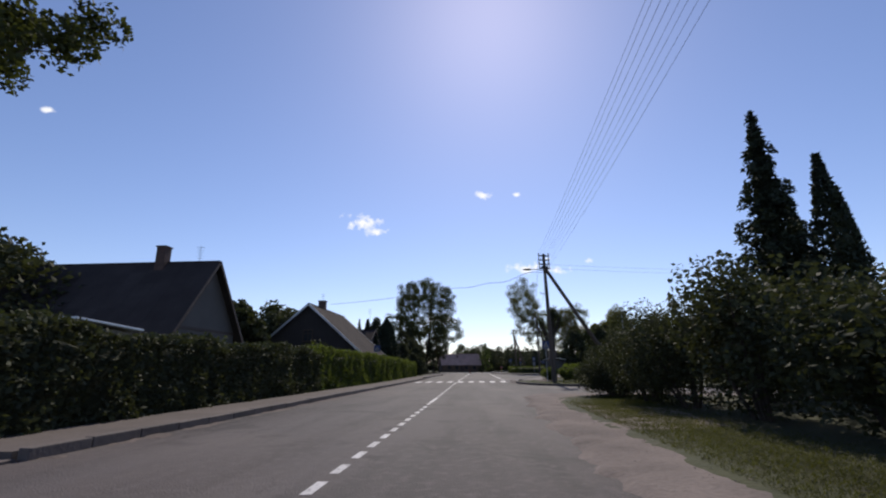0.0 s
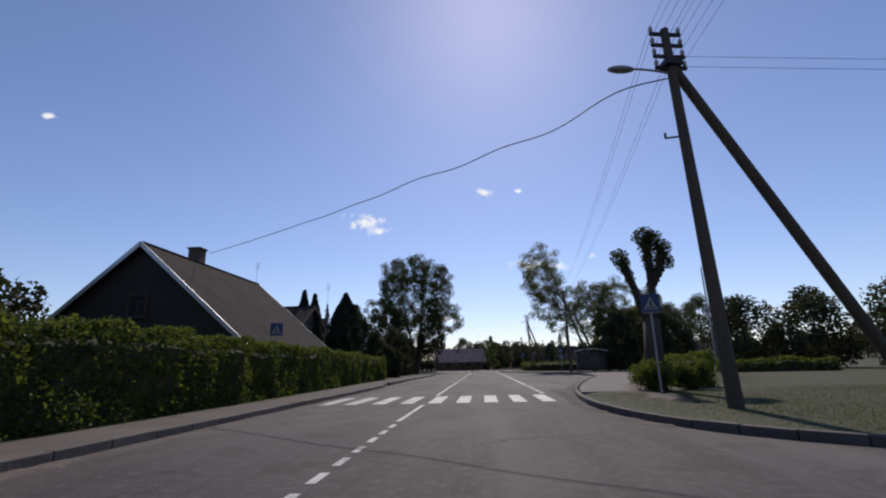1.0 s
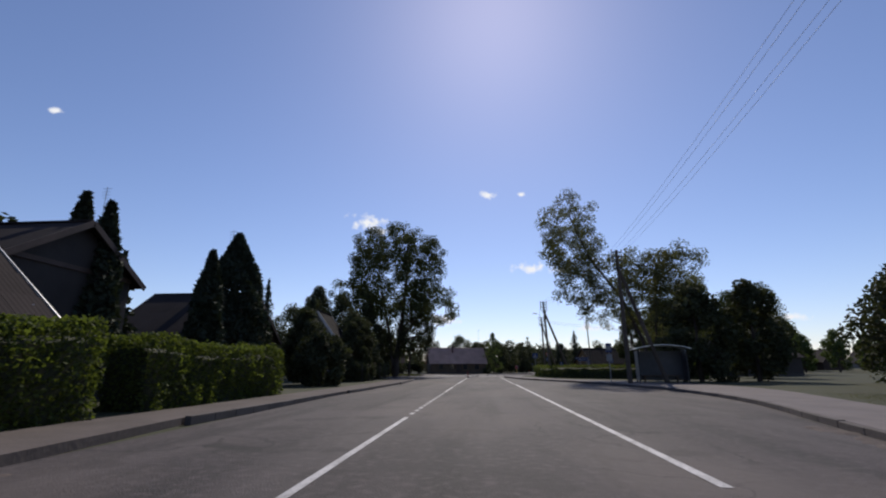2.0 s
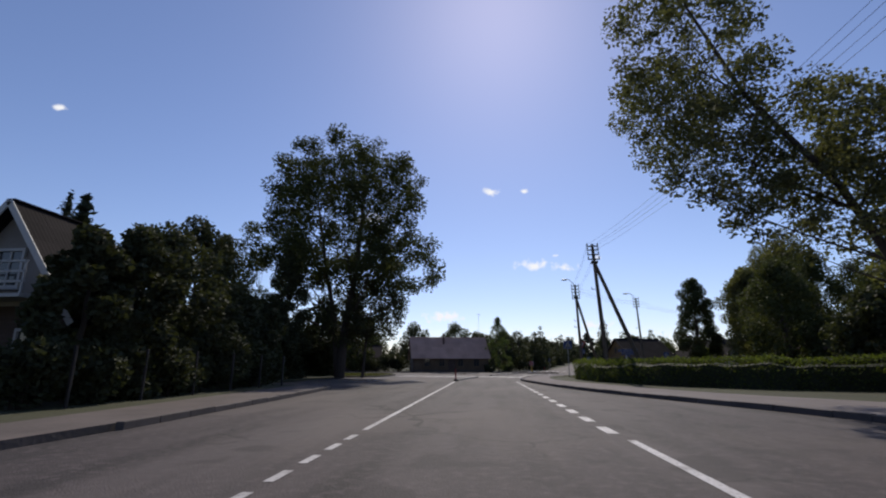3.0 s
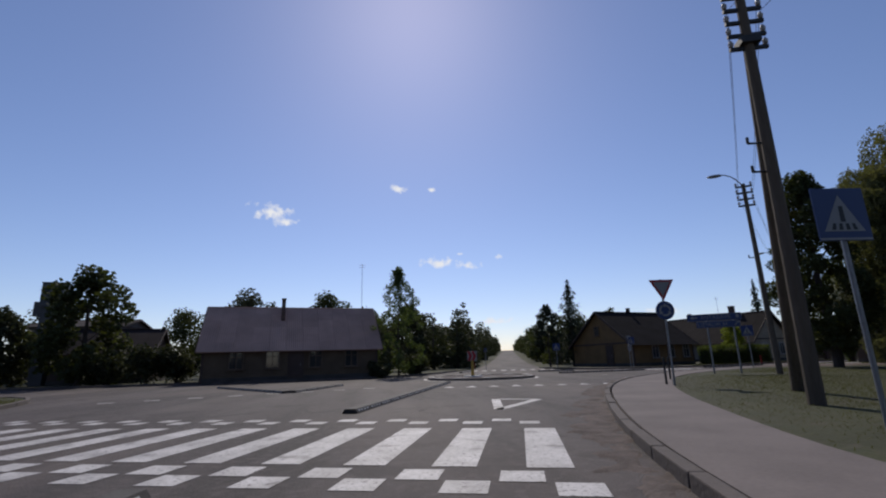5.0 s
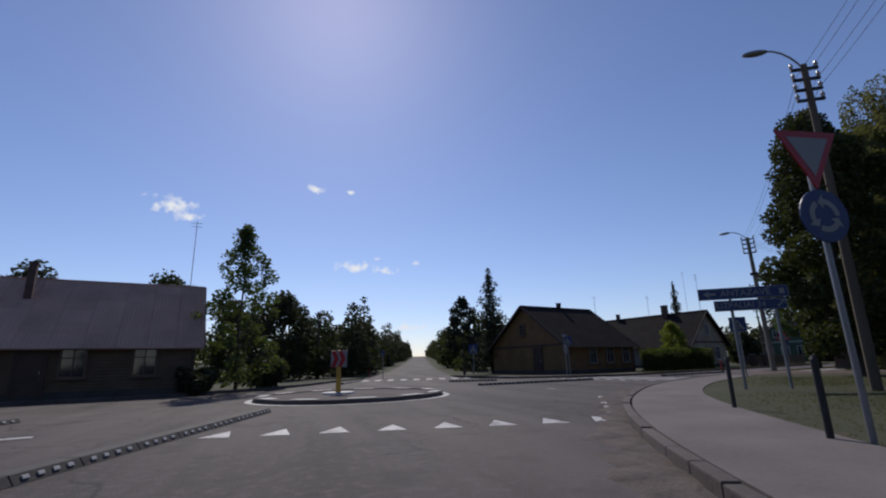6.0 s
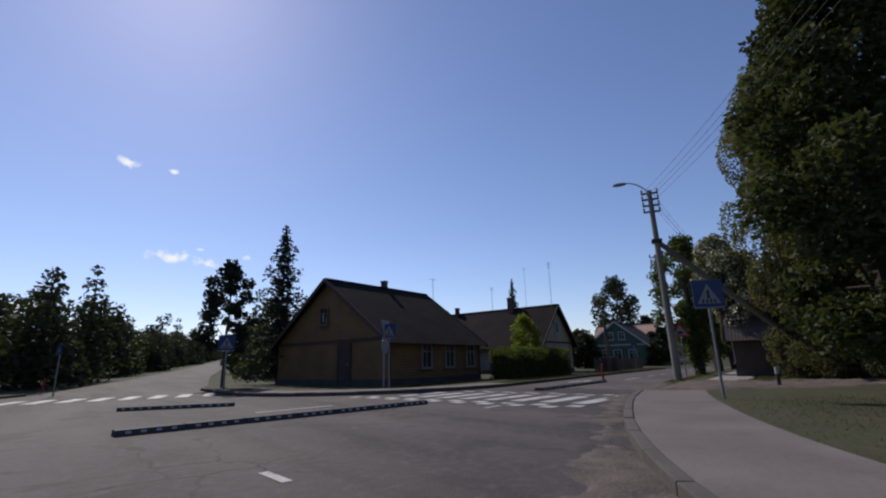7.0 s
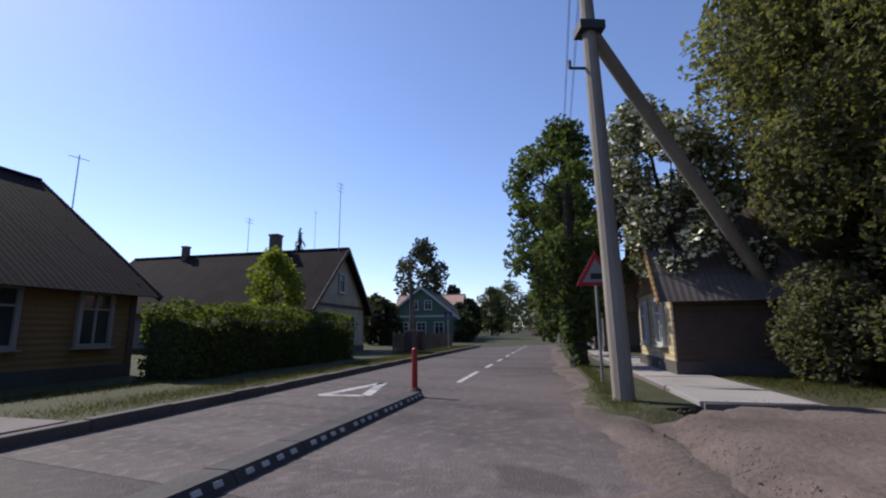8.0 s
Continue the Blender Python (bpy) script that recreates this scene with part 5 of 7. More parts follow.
def broad_lobes(h, r, seed, base=0.3, count=26, lean=(0, 0), top=0.5, lobe=(0.24, 0.36), taper=0.0):
    """Lobes of a broad crown between base * h and h."""
    rng = random.Random(seed)
    out = []
    for i in range(count):
        f = (i + 0.5) / count
        z = h * (base + (1 - base) * f)
        prof = math.sin(math.pi * min(1, max(0.06, f * (1 - 0.18) + 0.16))) ** 0.6
        if f > 0.85:
            prof *= top
        prof *= 1 - taper * f
        a = i * 2.4 + rng.uniform(-0.5, 0.5)
        d = r * prof * (rng.uniform(0.45, 0.82) if lobe[0] > 0.2 else rng.uniform(0.12, 1.0) ** 0.6 * 0.92)
        out.append((math.cos(a) * d + lean[0] * f, math.sin(a) * d + lean[1] * f, z - h * 0.04, r * rng.uniform(*lobe), 0.85))
    return out


def branches(bm, spine, lobes, trunk, h, seed):
    """Curved limbs from the spine to a few lobes, and thin branches from those to the rest."""
    rng = random.Random(seed)
    count = max(5, int(len(lobes) ** 0.5 * 1.25))
    chosen = [lobes[0]]
    while len(chosen) < min(count, len(lobes)):
        chosen.append(max(lobes, key=lambda l: min((l[0] - c[0]) ** 2 + (l[1] - c[1]) ** 2 + (l[2] - c[2]) ** 2 for c in chosen)))
    joints = [(p, trunk * 0.1) for p in spine[5:]]
    for l in chosen:
        start = min(spine[2:], key=lambda p: (9.0 if p[2] < 0.5 * l[2] else 0.0) + 0.7 * math.hypot(l[0] - p[0], l[1] - p[1]) + abs(p[2] - (l[2] - 0.75 * math.hypot(l[0] - p[0], l[1] - p[1]) - 0.05 * h)))
        reach = math.dist(start, l[:3])
        ctrl = lerp3(start, l[:3], 0.5)
        ctrl = (ctrl[0] + rng.uniform(-0.08, 0.08) * reach, ctrl[1] + rng.uniform(-0.08, 0.08) * reach, ctrl[2] + rng.uniform(-0.12, 0.03) * reach)
        prev, pr = start, trunk * 0.24
        for k in range(1, 6):
            f = k / 5
            q = lerp3(lerp3(start, ctrl, f), lerp3(ctrl, l[:3], f), f)
            nr = trunk * (0.24 - 0.21 * f)
            cone(bm, prev, q, pr, nr, 6)
            prev, pr = q, nr
            if k > 1:
                joints.append((q, nr))
    for l in lobes:
        if l in chosen:
            continue
        p, r0 = min(joints, key=lambda j: math.dist(j[0], l[:3]) + (2.0 if j[0][2] > l[2] + 0.3 else 0.0))
        mid = lerp3(p, l[:3], 0.5)
        mid = (mid[0] + rng.uniform(-0.1, 0.1), mid[1] + rng.uniform(-0.1, 0.1), mid[2] - 0.08)
        r0 = max(0.02, r0 * 0.6)
        cone(bm, p, mid, r0, r0 * 0.7, 5)
        cone(bm, mid, l[:3], r0 * 0.7, 0.012, 5)


def dome_lobes(parts, seed):
    """Small lobes spread through rounded crowns (x, y, z, radius, half height, count, lobe radius)."""
    rng = random.Random(seed)
    out = []
    for x, y, z, r, hz, count, lr in parts:
        for i in range(count):
            u = 1 - 2 * (i + 0.5) / count
            a = i * 2.39996 + rng.uniform(-0.4, 0.4)
            k = rng.uniform(0.25, 1.0) ** 0.45
            flat = max(0.0, 1 - abs(u) ** 2.6) ** 0.5
            out.append((x + math.cos(a) * r * flat * k, y + math.sin(a) * r * flat * k, z + hz * u * k, lr * rng.uniform(0.75, 1.3), 0.8))
    return out


def shaped_tree(name, x, y, stems, crowns, label, mat, n, leaf, seed, trunk, fill=0.1):
    """A tree given by its stems (lists of points) and its rounded crowns."""
    root = thing(name, (x, y, 0.08), label=label, category="tree")
    lobes = dome_lobes(crowns, seed)
    bm = bmesh.new()
    spine = []
    for s, stem in enumerate(stems):
        pts = [Vector(p) for p in resample(stem, 1.1)]
        for k, (a, b) in enumerate(zip(pts, pts[1:])):
            f, g = k / len(pts), (k + 1) / len(pts)
            cone(bm, a, b, trunk * (1 - 0.8 * f) * (1 if s == 0 else 0.75), trunk * (1 - 0.8 * g) * (1 if s == 0 else 0.75), 10)
        spine += [tuple(p) for p in pts]
    branches(bm, spine, lobes, trunk, 12.0, seed)
    part("trunk", bm, "bark", root)
    part("crown", quads_mesh("crown", lobe_points(lobes, n, seed, fill), np.full(n, leaf), mat, seed, droop=0.25), mat, root)
    return root


def broad_tree(name, x, y, h, r, label, mat="leaf", n=7000, leaf=0.28, seed=1, base=0.3, trunk=0.25, lean=(0, 0), count=26, stems=1, z=None, fill=0.35, limbs=True, lobe=(0.24, 0.36), taper=0.0):
    root = thing(name, (x, y, rise(x, y) + 0.03 if z is None else z), label=label, category="tree")
    lobes = broad_lobes(h, r, seed, base, count, lean, lobe=lobe, taper=taper)
    rng = random.Random(seed)
    bm = bmesh.new()
    for s in range(stems):
        ang = s * 2.1 + 0.4
        off = (math.cos(ang) * trunk * 1.3 * (stems > 1), math.sin(ang) * trunk * 1.3 * (stems > 1))
        prev, pr = (off[0], off[1], -0.2), trunk
        for i in range(1, 7):
            f = i / 6
            q = (off[0] * (1 + f * 4) + lean[0] * f * 0.8 + rng.uniform(-0.1, 0.1), off[1] * (1 + f * 4) + lean[1] * f * 0.8 + rng.uniform(-0.1, 0.1), h * 0.86 * f)
            nr = trunk * (1 - f * 0.86)
            cone(bm, prev, q, pr, nr, 9)
            prev, pr = q, nr
    if limbs:
        spine = [(lean[0] * f * 0.8, lean[1] * f * 0.8, h * 0.86 * f) for f in (k / 12 for k in range(13))]
        branches(bm, spine, lobes, trunk, h, seed)
    part("trunk", bm, "bark", root)
    part("crown", quads_mesh("crown", lobe_points(lobes, n, seed, fill), np.full(n, leaf), mat, seed, droop=0.25), mat, root)
    return root


def conifer(name, x, y, h, r, label, mat="needle", n=6000, leaf=0.22, seed=1, tiers=14, trunk=0.16, taper=0.85):
    root = thing(name, (x, y, rise(x, y) + 0.03), label=label, category="tree")
    rng = np.random.default_rng(seed)
    part("trunk", cone(bmesh.new(), (0, 0, -0.2), (0, 0, h * 0.98), trunk, 0.02, 9), "bark", root)
    f = 1 - rng.random(n) ** 0.62
    tier = np.floor(f * tiers) / tiers
    within = f * tiers - np.floor(f * tiers)
    ang = np.floor(rng.random(n) * 13) / 13 * 2 * np.pi + tier * 9 + rng.normal(0, 0.14, n)
    reach = r * (1 - f) ** taper * (0.62 + 0.38 * np.sin(np.floor(ang * 2.07) * 5.3 + tier * 40)) + 0.06
    d = reach * rng.random(n) ** 0.55
    z = h * (0.06 + 0.94 * tier) + h / tiers * (0.6 * within + 0.4 * np.sin(np.floor(ang * 2.07) * 2.7 + tier * 31)) - d * 0.18 + d ** 2 * 0.03 + 0.1
    p = np.stack([np.cos(ang) * d, np.sin(ang) * d, z], 1)
    part("crown", quads_mesh("crown", p, np.full(n, leaf), mat, seed, droop=0.3, aspect=0.4), mat, root)
    return root


def cypress(name, x, y, h, r, label, seed=1, n=3800, mat="needle", leaf=0.16):
    root = thing(name, (x, y, rise(x, y) + 0.03), label=label, category="tree")
    rng = np.random.default_rng(seed)
    part("trunk", cone(bmesh.new(), (0, 0, -0.2), (0, 0, h * 0.8), 0.1, 0.03, 8), "bark", root)
    f = rng.random(n)
    prof = np.minimum(1, f * 6) * (1 - f ** 2.4) + 0.04
    a = rng.random(n) * 2 * np.pi
    d = r * prof * (1 - 0.4 * rng.random(n) ** 2) * (1 + 0.14 * np.sin(a * 4 + f * 17))
    p = np.stack([np.cos(a) * d, np.sin(a) * d, h * f + 0.1], 1)
    part("crown", quads_mesh("crown", p, np.full(n, leaf), mat, seed, droop=-0.7, aspect=0.4), mat, root)
    return root


def hedge(line, w, h, label, seed=1, mat="hedge", leaf=0.06, density=340, z=0.08, wild=0.12):
    """A clipped hedge along a line: a solid core, coloured dark for the inner shade, with leaves all over its sides and
    top.
    """
    pts = resample(line, 0.8)
    root = thing("hedge", (pts[0].x, pts[0].y, z), label=label, category="hedge")
    o = pts[0]
    rng = np.random.default_rng(seed)
    bm = bmesh.new()
    rows = []
    for i, p in enumerate(pts):
        d = (pts[min(i + 1, len(pts) - 1)] - pts[max(i - 1, 0)]).normalized()
        nrm = Vector((-d.y, d.x))
        hh = h + rng.uniform(-1, 1) * wild
        rows.append((p - o, nrm, hh))
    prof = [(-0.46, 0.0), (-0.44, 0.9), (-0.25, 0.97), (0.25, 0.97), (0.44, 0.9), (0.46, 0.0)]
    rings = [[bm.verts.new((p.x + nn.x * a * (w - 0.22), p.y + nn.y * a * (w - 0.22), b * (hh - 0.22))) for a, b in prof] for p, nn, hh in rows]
    for a, b in zip(rings, rings[1:]):
        for k in range(len(prof) - 1):
            bm.faces.new((a[k], a[k + 1], b[k + 1], b[k]))
    bm.faces.new(rings[0])
    bm.faces.new(rings[-1][::-1])
    # dark leaf colour on the filling stands for shade between the leaves
    part("core", bm, "leaf_dark", root, "solid filling, dark for the shade inside the hedge")
    length = sum((b - a).length for a, b in zip(pts, pts[1:]))
    n = int(length * (2 * h + w) * density)
    k = rng.random(n) * (len(rows) - 1)
    i = k.astype(int)
    f = (k - i)[:, None]
    P = np.array([[r[0].x, r[0].y] for r in rows])
    N = np.array([[r[1].x, r[1].y] for r in rows])
    Hh = np.array([r[2] for r in rows])
    j = np.minimum(i + 1, len(rows) - 1)
    base = P[i] * (1 - f) + P[j] * f
    nrm = N[i] * (1 - f) + N[j] * f
    hh = Hh[i] * (1 - f[:, 0]) + Hh[j] * f[:, 0]
    u = rng.random(n) * (2 * h + w)
    way = k * 0.8
    lump = 0.13 * value_noise(way, u, 1.1, seed) + 0.09 * value_noise(way, u, 0.42, seed + 1) + rng.normal(0, 0.045, n)
    side = np.where(u < h, -1.0, np.where(u > h + w, 1.0, 0.0))
    across = np.where(side != 0, side * (w / 2 + lump), (u - h - w / 2) * 1.1)
    zz = np.where(side < 0, u / h * hh * 1.05, np.where(side > 0, (u - h - w) / h * hh * 1.05, hh + lump))
    p = np.stack([base[:, 0] + nrm[:, 0] * across, base[:, 1] + nrm[:, 1] * across, zz], 1)
    ends = int(w * h * density * 1.2)
    for e in (0, -1):
        q = (rng.random((ends, 1)) - 0.5) * w
        e_d = np.array([-N[e][1], N[e][0]]) * (1 if e == 0 else -1)
        xy = P[e] + N[e] * q + e_d * (0.04 + rng.normal(0, 0.05, (ends, 1)))
        p = np.concatenate([p, np.column_stack([xy, rng.random(ends) * Hh[e]])])
    n = len(p)
    part("foliage", quads_mesh("foliage", p, np.full(n, leaf), mat, seed), mat, root)
    return root


def bush(x, y, r, h, label, seed=1, mat="leaf_dark", n=2600, leaf=0.12, z=0.08, name="bush"):
    root = thing(name, (x, y, z + rise(x, y)), label=label, category="bush")
    rng = random.Random(seed)
    lobes = [(rng.uniform(-0.55, 0.55) * r, rng.uniform(-0.55, 0.55) * r, h * rng.uniform(0.3, 0.68), r * rng.uniform(0.35, 0.55), h / r * 0.55) for _ in range(8)] + [(0, 0, h * 0.35, r * 0.75, h / r * 0.45)]
    bm = bmesh.new()
    for l in lobes[:6]:
        cone(bm, (l[0] * 0.2, l[1] * 0.2, -0.1), l[:3], 0.05, 0.015, 6)
    part("branching", bm, "bark", root)
    pts = lobe_points(lobes, n, seed, 0.25)
    pts[:, 2] = np.abs(pts[:, 2])
    part("foliage", quads_mesh("foliage", pts, np.full(n, leaf), mat, seed), mat, root)
    return root


# street hedge on the left, dark and loose first, then clipped
hedge([(-8.2, 6.0), (-8.4, 14), (-8.5, 22)], 1.9, 1.75, "tall dark loose hedge along the footpath", 3, "leaf_dark", 0.065, 420, wild=0.25)
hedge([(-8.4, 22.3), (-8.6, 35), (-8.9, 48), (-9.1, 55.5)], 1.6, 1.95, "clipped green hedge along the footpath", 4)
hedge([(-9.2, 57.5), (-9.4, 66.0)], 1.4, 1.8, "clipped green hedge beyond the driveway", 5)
for i, (x, y, r, h) in enumerate([(-10.5, 9, 1.8, 2.6), (-11.5, 13, 2.0, 2.7), (-12, 19, 1.8, 2.6), (-11.2, 29, 2.2, 3.0), (-11.6, 33, 2.0, 3.2), (-12.3, 37.5, 2.2, 3.4), (-11.4, 57.5, 1.2, 2.4)]):
    bush(x, y, r, h, "loose dark garden shrub behind the hedge", 20 + i, "leaf_dark" if i % 2 else "leaf", 5000, 0.09)
# right-hand wild hedge near the start
for i, (x, y, r, h) in enumerate([(5.6, 19.9, 1.4, 2.5), (5.2, 18.2, 1.5, 2.2), (5.4, 15.6, 1.6, 2.75), (5.6, 13.0, 1.8, 3.4), (5.8, 10.2, 1.9, 3.6), (6.0, 7.2, 2.0, 3.4), (6.6, 4.0, 2.0, 3.2), (6.8, 0.5, 2.2, 3.2), (8.4, 15, 2.2, 3.6), (8.9, 11, 2.4, 3.8), (9.3, 7, 2.4, 3.8), (6.9, 19.3, 1.5, 3.25), (10.2, 17.4, 1.8, 3.6)]):
    bush(x, y, r, h, "wild dark shrub in a tall roadside hedgerow", 40 + i, "leaf_dark", 22000 if i < 4 or i == 11 else 8000, 0.04 if i < 4 or i == 11 else 0.065)
conifer("spruce", 11.0, 17.2, 10.8, 2.5, "tall dark spruce behind the roadside shrubs", seed=3, n=17000, leaf=0.13, taper=0.95)
conifer("spruce", 13.0, 19.0, 7.8, 1.7, "smaller dark spruce beside the tall one", seed=4, n=12000, leaf=0.12)
cypress("cypress", 13.4, 17.6, 9.0, 0.85, "slim dark cypress behind the shrubs", 5, 3600)
cypress("cypress", 14.6, 18.6, 8.0, 0.75, "slim dark cypress behind the shrubs", 6, 3000)
broad_tree("tree", -13.9, 8.8, 13.8, 4.2, "leafy street tree overhanging the hedge", "leaf", 16000, 0.11, 61, base=0.7, trunk=0.24, count=50, fill=0.1, lobe=(0.14, 0.22))
# garden trees on the left
for i, (x, y, h, r) in enumerate([(-30, 26, 9, 5), (-36, 32, 10, 5), (-26, 38, 8, 4), (-21, 39.5, 6.8, 2.6), (-19, 36.5, 5.6, 2.2), (-26, 58, 9, 4.5), (-33, 50, 9, 4.5), (-28, 68, 9.5, 4)]):
    broad_tree("tree", x, y, h, r, "dark leafy garden tree behind the houses", "leaf_dark", 4200, 0.26, 70 + i, base=0.25, trunk=0.2)
for i, (x, y, h) in enumerate([(-14.5, 60.8, 7.4), (-13.7, 61.1, 7.1), (-12.9, 66.6, 6.6)]):
    cypress("cypress", x, y, h, 0.85, "dark slender garden cypress", 80 + i, 5200)
conifer("spruce", -17.0, 66.0, 6.6, 1.5, "small dark spruce in the garden", seed=9, n=2600)
conifer("spruce", -25.3, 98.5, 11.6, 2.2, "tall dark spruce behind the gardens", seed=12, n=6000, leaf=0.15)
conifer("spruce", -17.0, 91.2, 8.4, 1.9, "dark spruce beside the brown house", seed=10, n=3200)
broad_tree("tree", -12.6, 78.5, 5.2, 1.9, "dense dark garden tree beside the footpath", "leaf_dark", 12000, 0.11, 611, base=0.12, trunk=0.12, count=40)
cypress("thuja", -13.9, 70.6, 8.6, 2.0, "broad dense dark thuja beside the footpath", 91, 14000, leaf=0.18)
for i, (x, y, h, r) in enumerate([(-12.8, 91.5, 6.8, 2.6), (-12.8, 96.0, 5.0, 2.2), (-15.0, 103.0, 5.4, 2.2), (-16.0, 98.0, 9.4, 2.5), (-19.7, 98.5, 9.2, 2.6), (-17.5, 104, 6.2, 3.0), (-16.5, 109, 5.0, 2.8), (-19, 112.5, 5.5, 3.0), (-11.3, 87.9, 5.6, 1.6), (-11.2, 85.9, 5.0, 1.4), (-21, 96, 8, 3.5), (-10.4, 75.6, 3.4, 1.8)]):
    broad_tree("tree", x, y, h, r, "dense dark garden tree behind the fence", "leaf_dark", 8500, 0.12, 100 + i, base=0.08, trunk=0.14, limbs=False)
# the big tree at the junction
shaped_tree("big_tree", -12.8, 115.5, [[(0, 0, -0.3), (0.2, 0, 4), (0.9, 0.2, 9), (1.4, 0, 15), (1.6, 0, 21)], [(-0.3, 0.3, -0.3), (-0.9, 0.4, 5), (-2.0, 0.4, 10), (-3.2, 0, 17)]],
            [(-0.4, 0, 15.2, 7.4, 8.0, 110, 1.15), (-6.2, 0, 11.0, 4.4, 3.6, 40, 0.95), (5.0, 0, 10.6, 4.1, 4.0, 36, 0.95), (0, -3, 11, 5.5, 3.4, 24, 0.95), (-3.5, 0, 19.0, 3.6, 3.4, 26, 0.9), (3.4, 0, 18.6, 3.8, 3.6, 28, 0.9)], "large two-stemmed leafy tree on the grass corner", "leaf", 62000, 0.14, 17, 0.42)
shaped_tree("tree", -11.0, 116.4, [[(0, 0, -0.3), (0.2, 0, 3), (0.7, 0, 7)]], [(0.9, 0, 6.2, 2.9, 3.0, 44, 0.75), (-1.4, 0, 5.0, 2.4, 2.6, 26, 0.7)], "dense dark-leaved tree under the big one", "leaf_dark", 16000, 0.11, 18, 0.16, fill=0.2)
for i, (x, y, h, r) in enumerate([(-19.5, 115.5, 7.0, 2.6), (-22.5, 118.5, 7.5, 3.0), (-21.0, 112.0, 7.5, 2.8), (-26, 121, 8, 3.2)]):
    broad_tree("tree", x, y, h, r, "dense dark tree in the corner garden", "leaf_dark", 6000, 0.15, 560 + i, base=0.06, trunk=0.16, limbs=False)
broad_tree("tree", -16.0, 110.5, 10.6, 2.3, "tall dense dark garden tree at the yard corner", "leaf_dark", 12000, 0.13, 19, base=0.06, trunk=0.2, count=34)
hedge([(-15.4, 121.6), (-19.5, 123.4), (-27.0, 125.0)], 1.8, 3.3, "tall dark garden hedge behind the big tree", 66, "leaf_dark", 0.09, 170, wild=0.4)
broad_tree("tree", -17.0, 122.0, 8.0, 3.4, "small leafy tree beside the big one", "leaf_dark", 4000, 0.2, 8, base=0.2, trunk=0.15)
broad_tree("tree", -25.4, 116.0, 14.0, 3.0, "tall dark tree behind the corner garden", "leaf_dark", 12000, 0.15, 571, base=0.1, trunk=0.22, count=36, taper=0.25)
# leaning poplar by the bus shelter
shaped_tree("poplar", 15.4, 90.6, [[(0, 0, -0.3), (-0.5, 0, 3.5), (-2.0, 0.2, 7.5), (-4.6, 0.4, 11.5), (-6.3, 0.5, 16.0)], [(0.2, 0.1, -0.3), (0.8, 0.3, 4), (1.4, 0.8, 7.5), (1.8, 1.0, 11)]],
            [(-6.4, 0.5, 14.1, 3.0, 4.3, 52, 0.75), (-5.4, 5.2, 13.4, 2.7, 3.4, 34, 0.75), (-6.0, 0.3, 8.8, 2.3, 2.5, 24, 0.65), (-4.4, 0.3, 6.6, 1.9, 1.8, 14, 0.6), (-3.0, 0.4, 9.6, 2.4, 2.6, 24, 0.7), (0.9, 1.0, 10.0, 2.8, 2.7, 36, 0.75), (-0.8, 0.3, 7.4, 2.8, 2.8, 30, 0.75), (1.2, 0.3, 6.0, 2.2, 2.4, 18, 0.7), (3.4, 0.6, 10.4, 2.5, 2.6, 32, 0.75), (2.9, 0.4, 7.4, 2.0, 2.0, 18, 0.7)], "leaning olive-leaved poplar by the bus shelter", "leaf_olive", 52000, 0.095, 12, 0.2)
broad_tree("tree", 17.0, 84.5, 7.5, 3.0, "dense dark rounded tree behind the shelter", "leaf_dark", 5000, 0.2, 14, base=0.1, trunk=0.2)
broad_tree("tree", 22.0, 86.0, 8.2, 2.6, "dense dark rounded tree on the lawn", "leaf_dark", 5000, 0.2, 15, base=0.12, trunk=0.2)
for i, (x, y, h, r) in enumerate([(30, 80, 8, 4.5), (35, 76, 8, 4.5), (34, 62, 7.5, 4.5), (40, 66, 8, 5), (29, 98, 7.2, 3.6), (45, 60, 9, 5), (24, 104, 5.2, 2.8)]):
    broad_tree("tree", x, y, h, r, "dark leafy tree at the far edge of the lawn", "leaf_dark", 6500, 0.19, 120 + i, base=0.18, trunk=0.2)
# pollarded trunk by the first pole
pt = thing("pollard_tree", (6.4, 42.2, 0.08), label="heavily pollarded tree with leafy knobs on bare limbs", category="tree")
bm = bmesh.new()
KNOBS = [((0.1, 0, 2.5), (-0.3, 0.05, 4.1), (-0.68, 0.05, 5.4)), ((0.22, 0, 2.6), (0.36, 0.0, 4.4), (0.36, 0.0, 6.2)), ((0.34, 0, 4.2), (0.75, -0.05, 5.0), (0.92, 0, 5.8))]
cone(bm, (0.05, 0, -0.1), (0.16, 0, 2.8), 0.38, 0.3, 12)
for a, b, c in KNOBS:
    cone(bm, a, b, 0.2, 0.15, 10)
    cone(bm, b, c, 0.15, 0.15, 10)
part("trunk", bm, "bark", pt, smooth=True)
lobes = [(-0.74, 0.05, 5.5, 0.34, 1.0), (-0.62, 0.05, 5.15, 0.3), (-0.45, 0.05, 4.75, 0.2), (0.3, 0, 6.35, 0.42, 0.9), (0.62, 0, 6.25, 0.36), (0.4, 0, 5.85, 0.36), (0.36, 0, 5.3, 0.27), (0.95, 0, 5.8, 0.34, 1.1), (0.98, 0, 5.2, 0.36, 0.9), (0.7, 0, 4.8, 0.22)]
for a, b, c in KNOBS:
    lobes += [(*lerp3(a, b, k), 0.2) for k in (0.35, 0.6, 0.9)] + [(*lerp3(b, c, k), 0.21) for k in (0.3, 0.6)]
part("crown", quads_mesh("crown", lobe_points(lobes, 6500, 5, 0.3), np.full(6500, 0.055), "leaf", 5), "leaf", pt)
pt.scale = (1, 1, 0.93)
bush(6.1, 41.3, 0.95, 1.35, "low bush at the foot of the pollarded tree", 61, "hedge", 5500, 0.045)
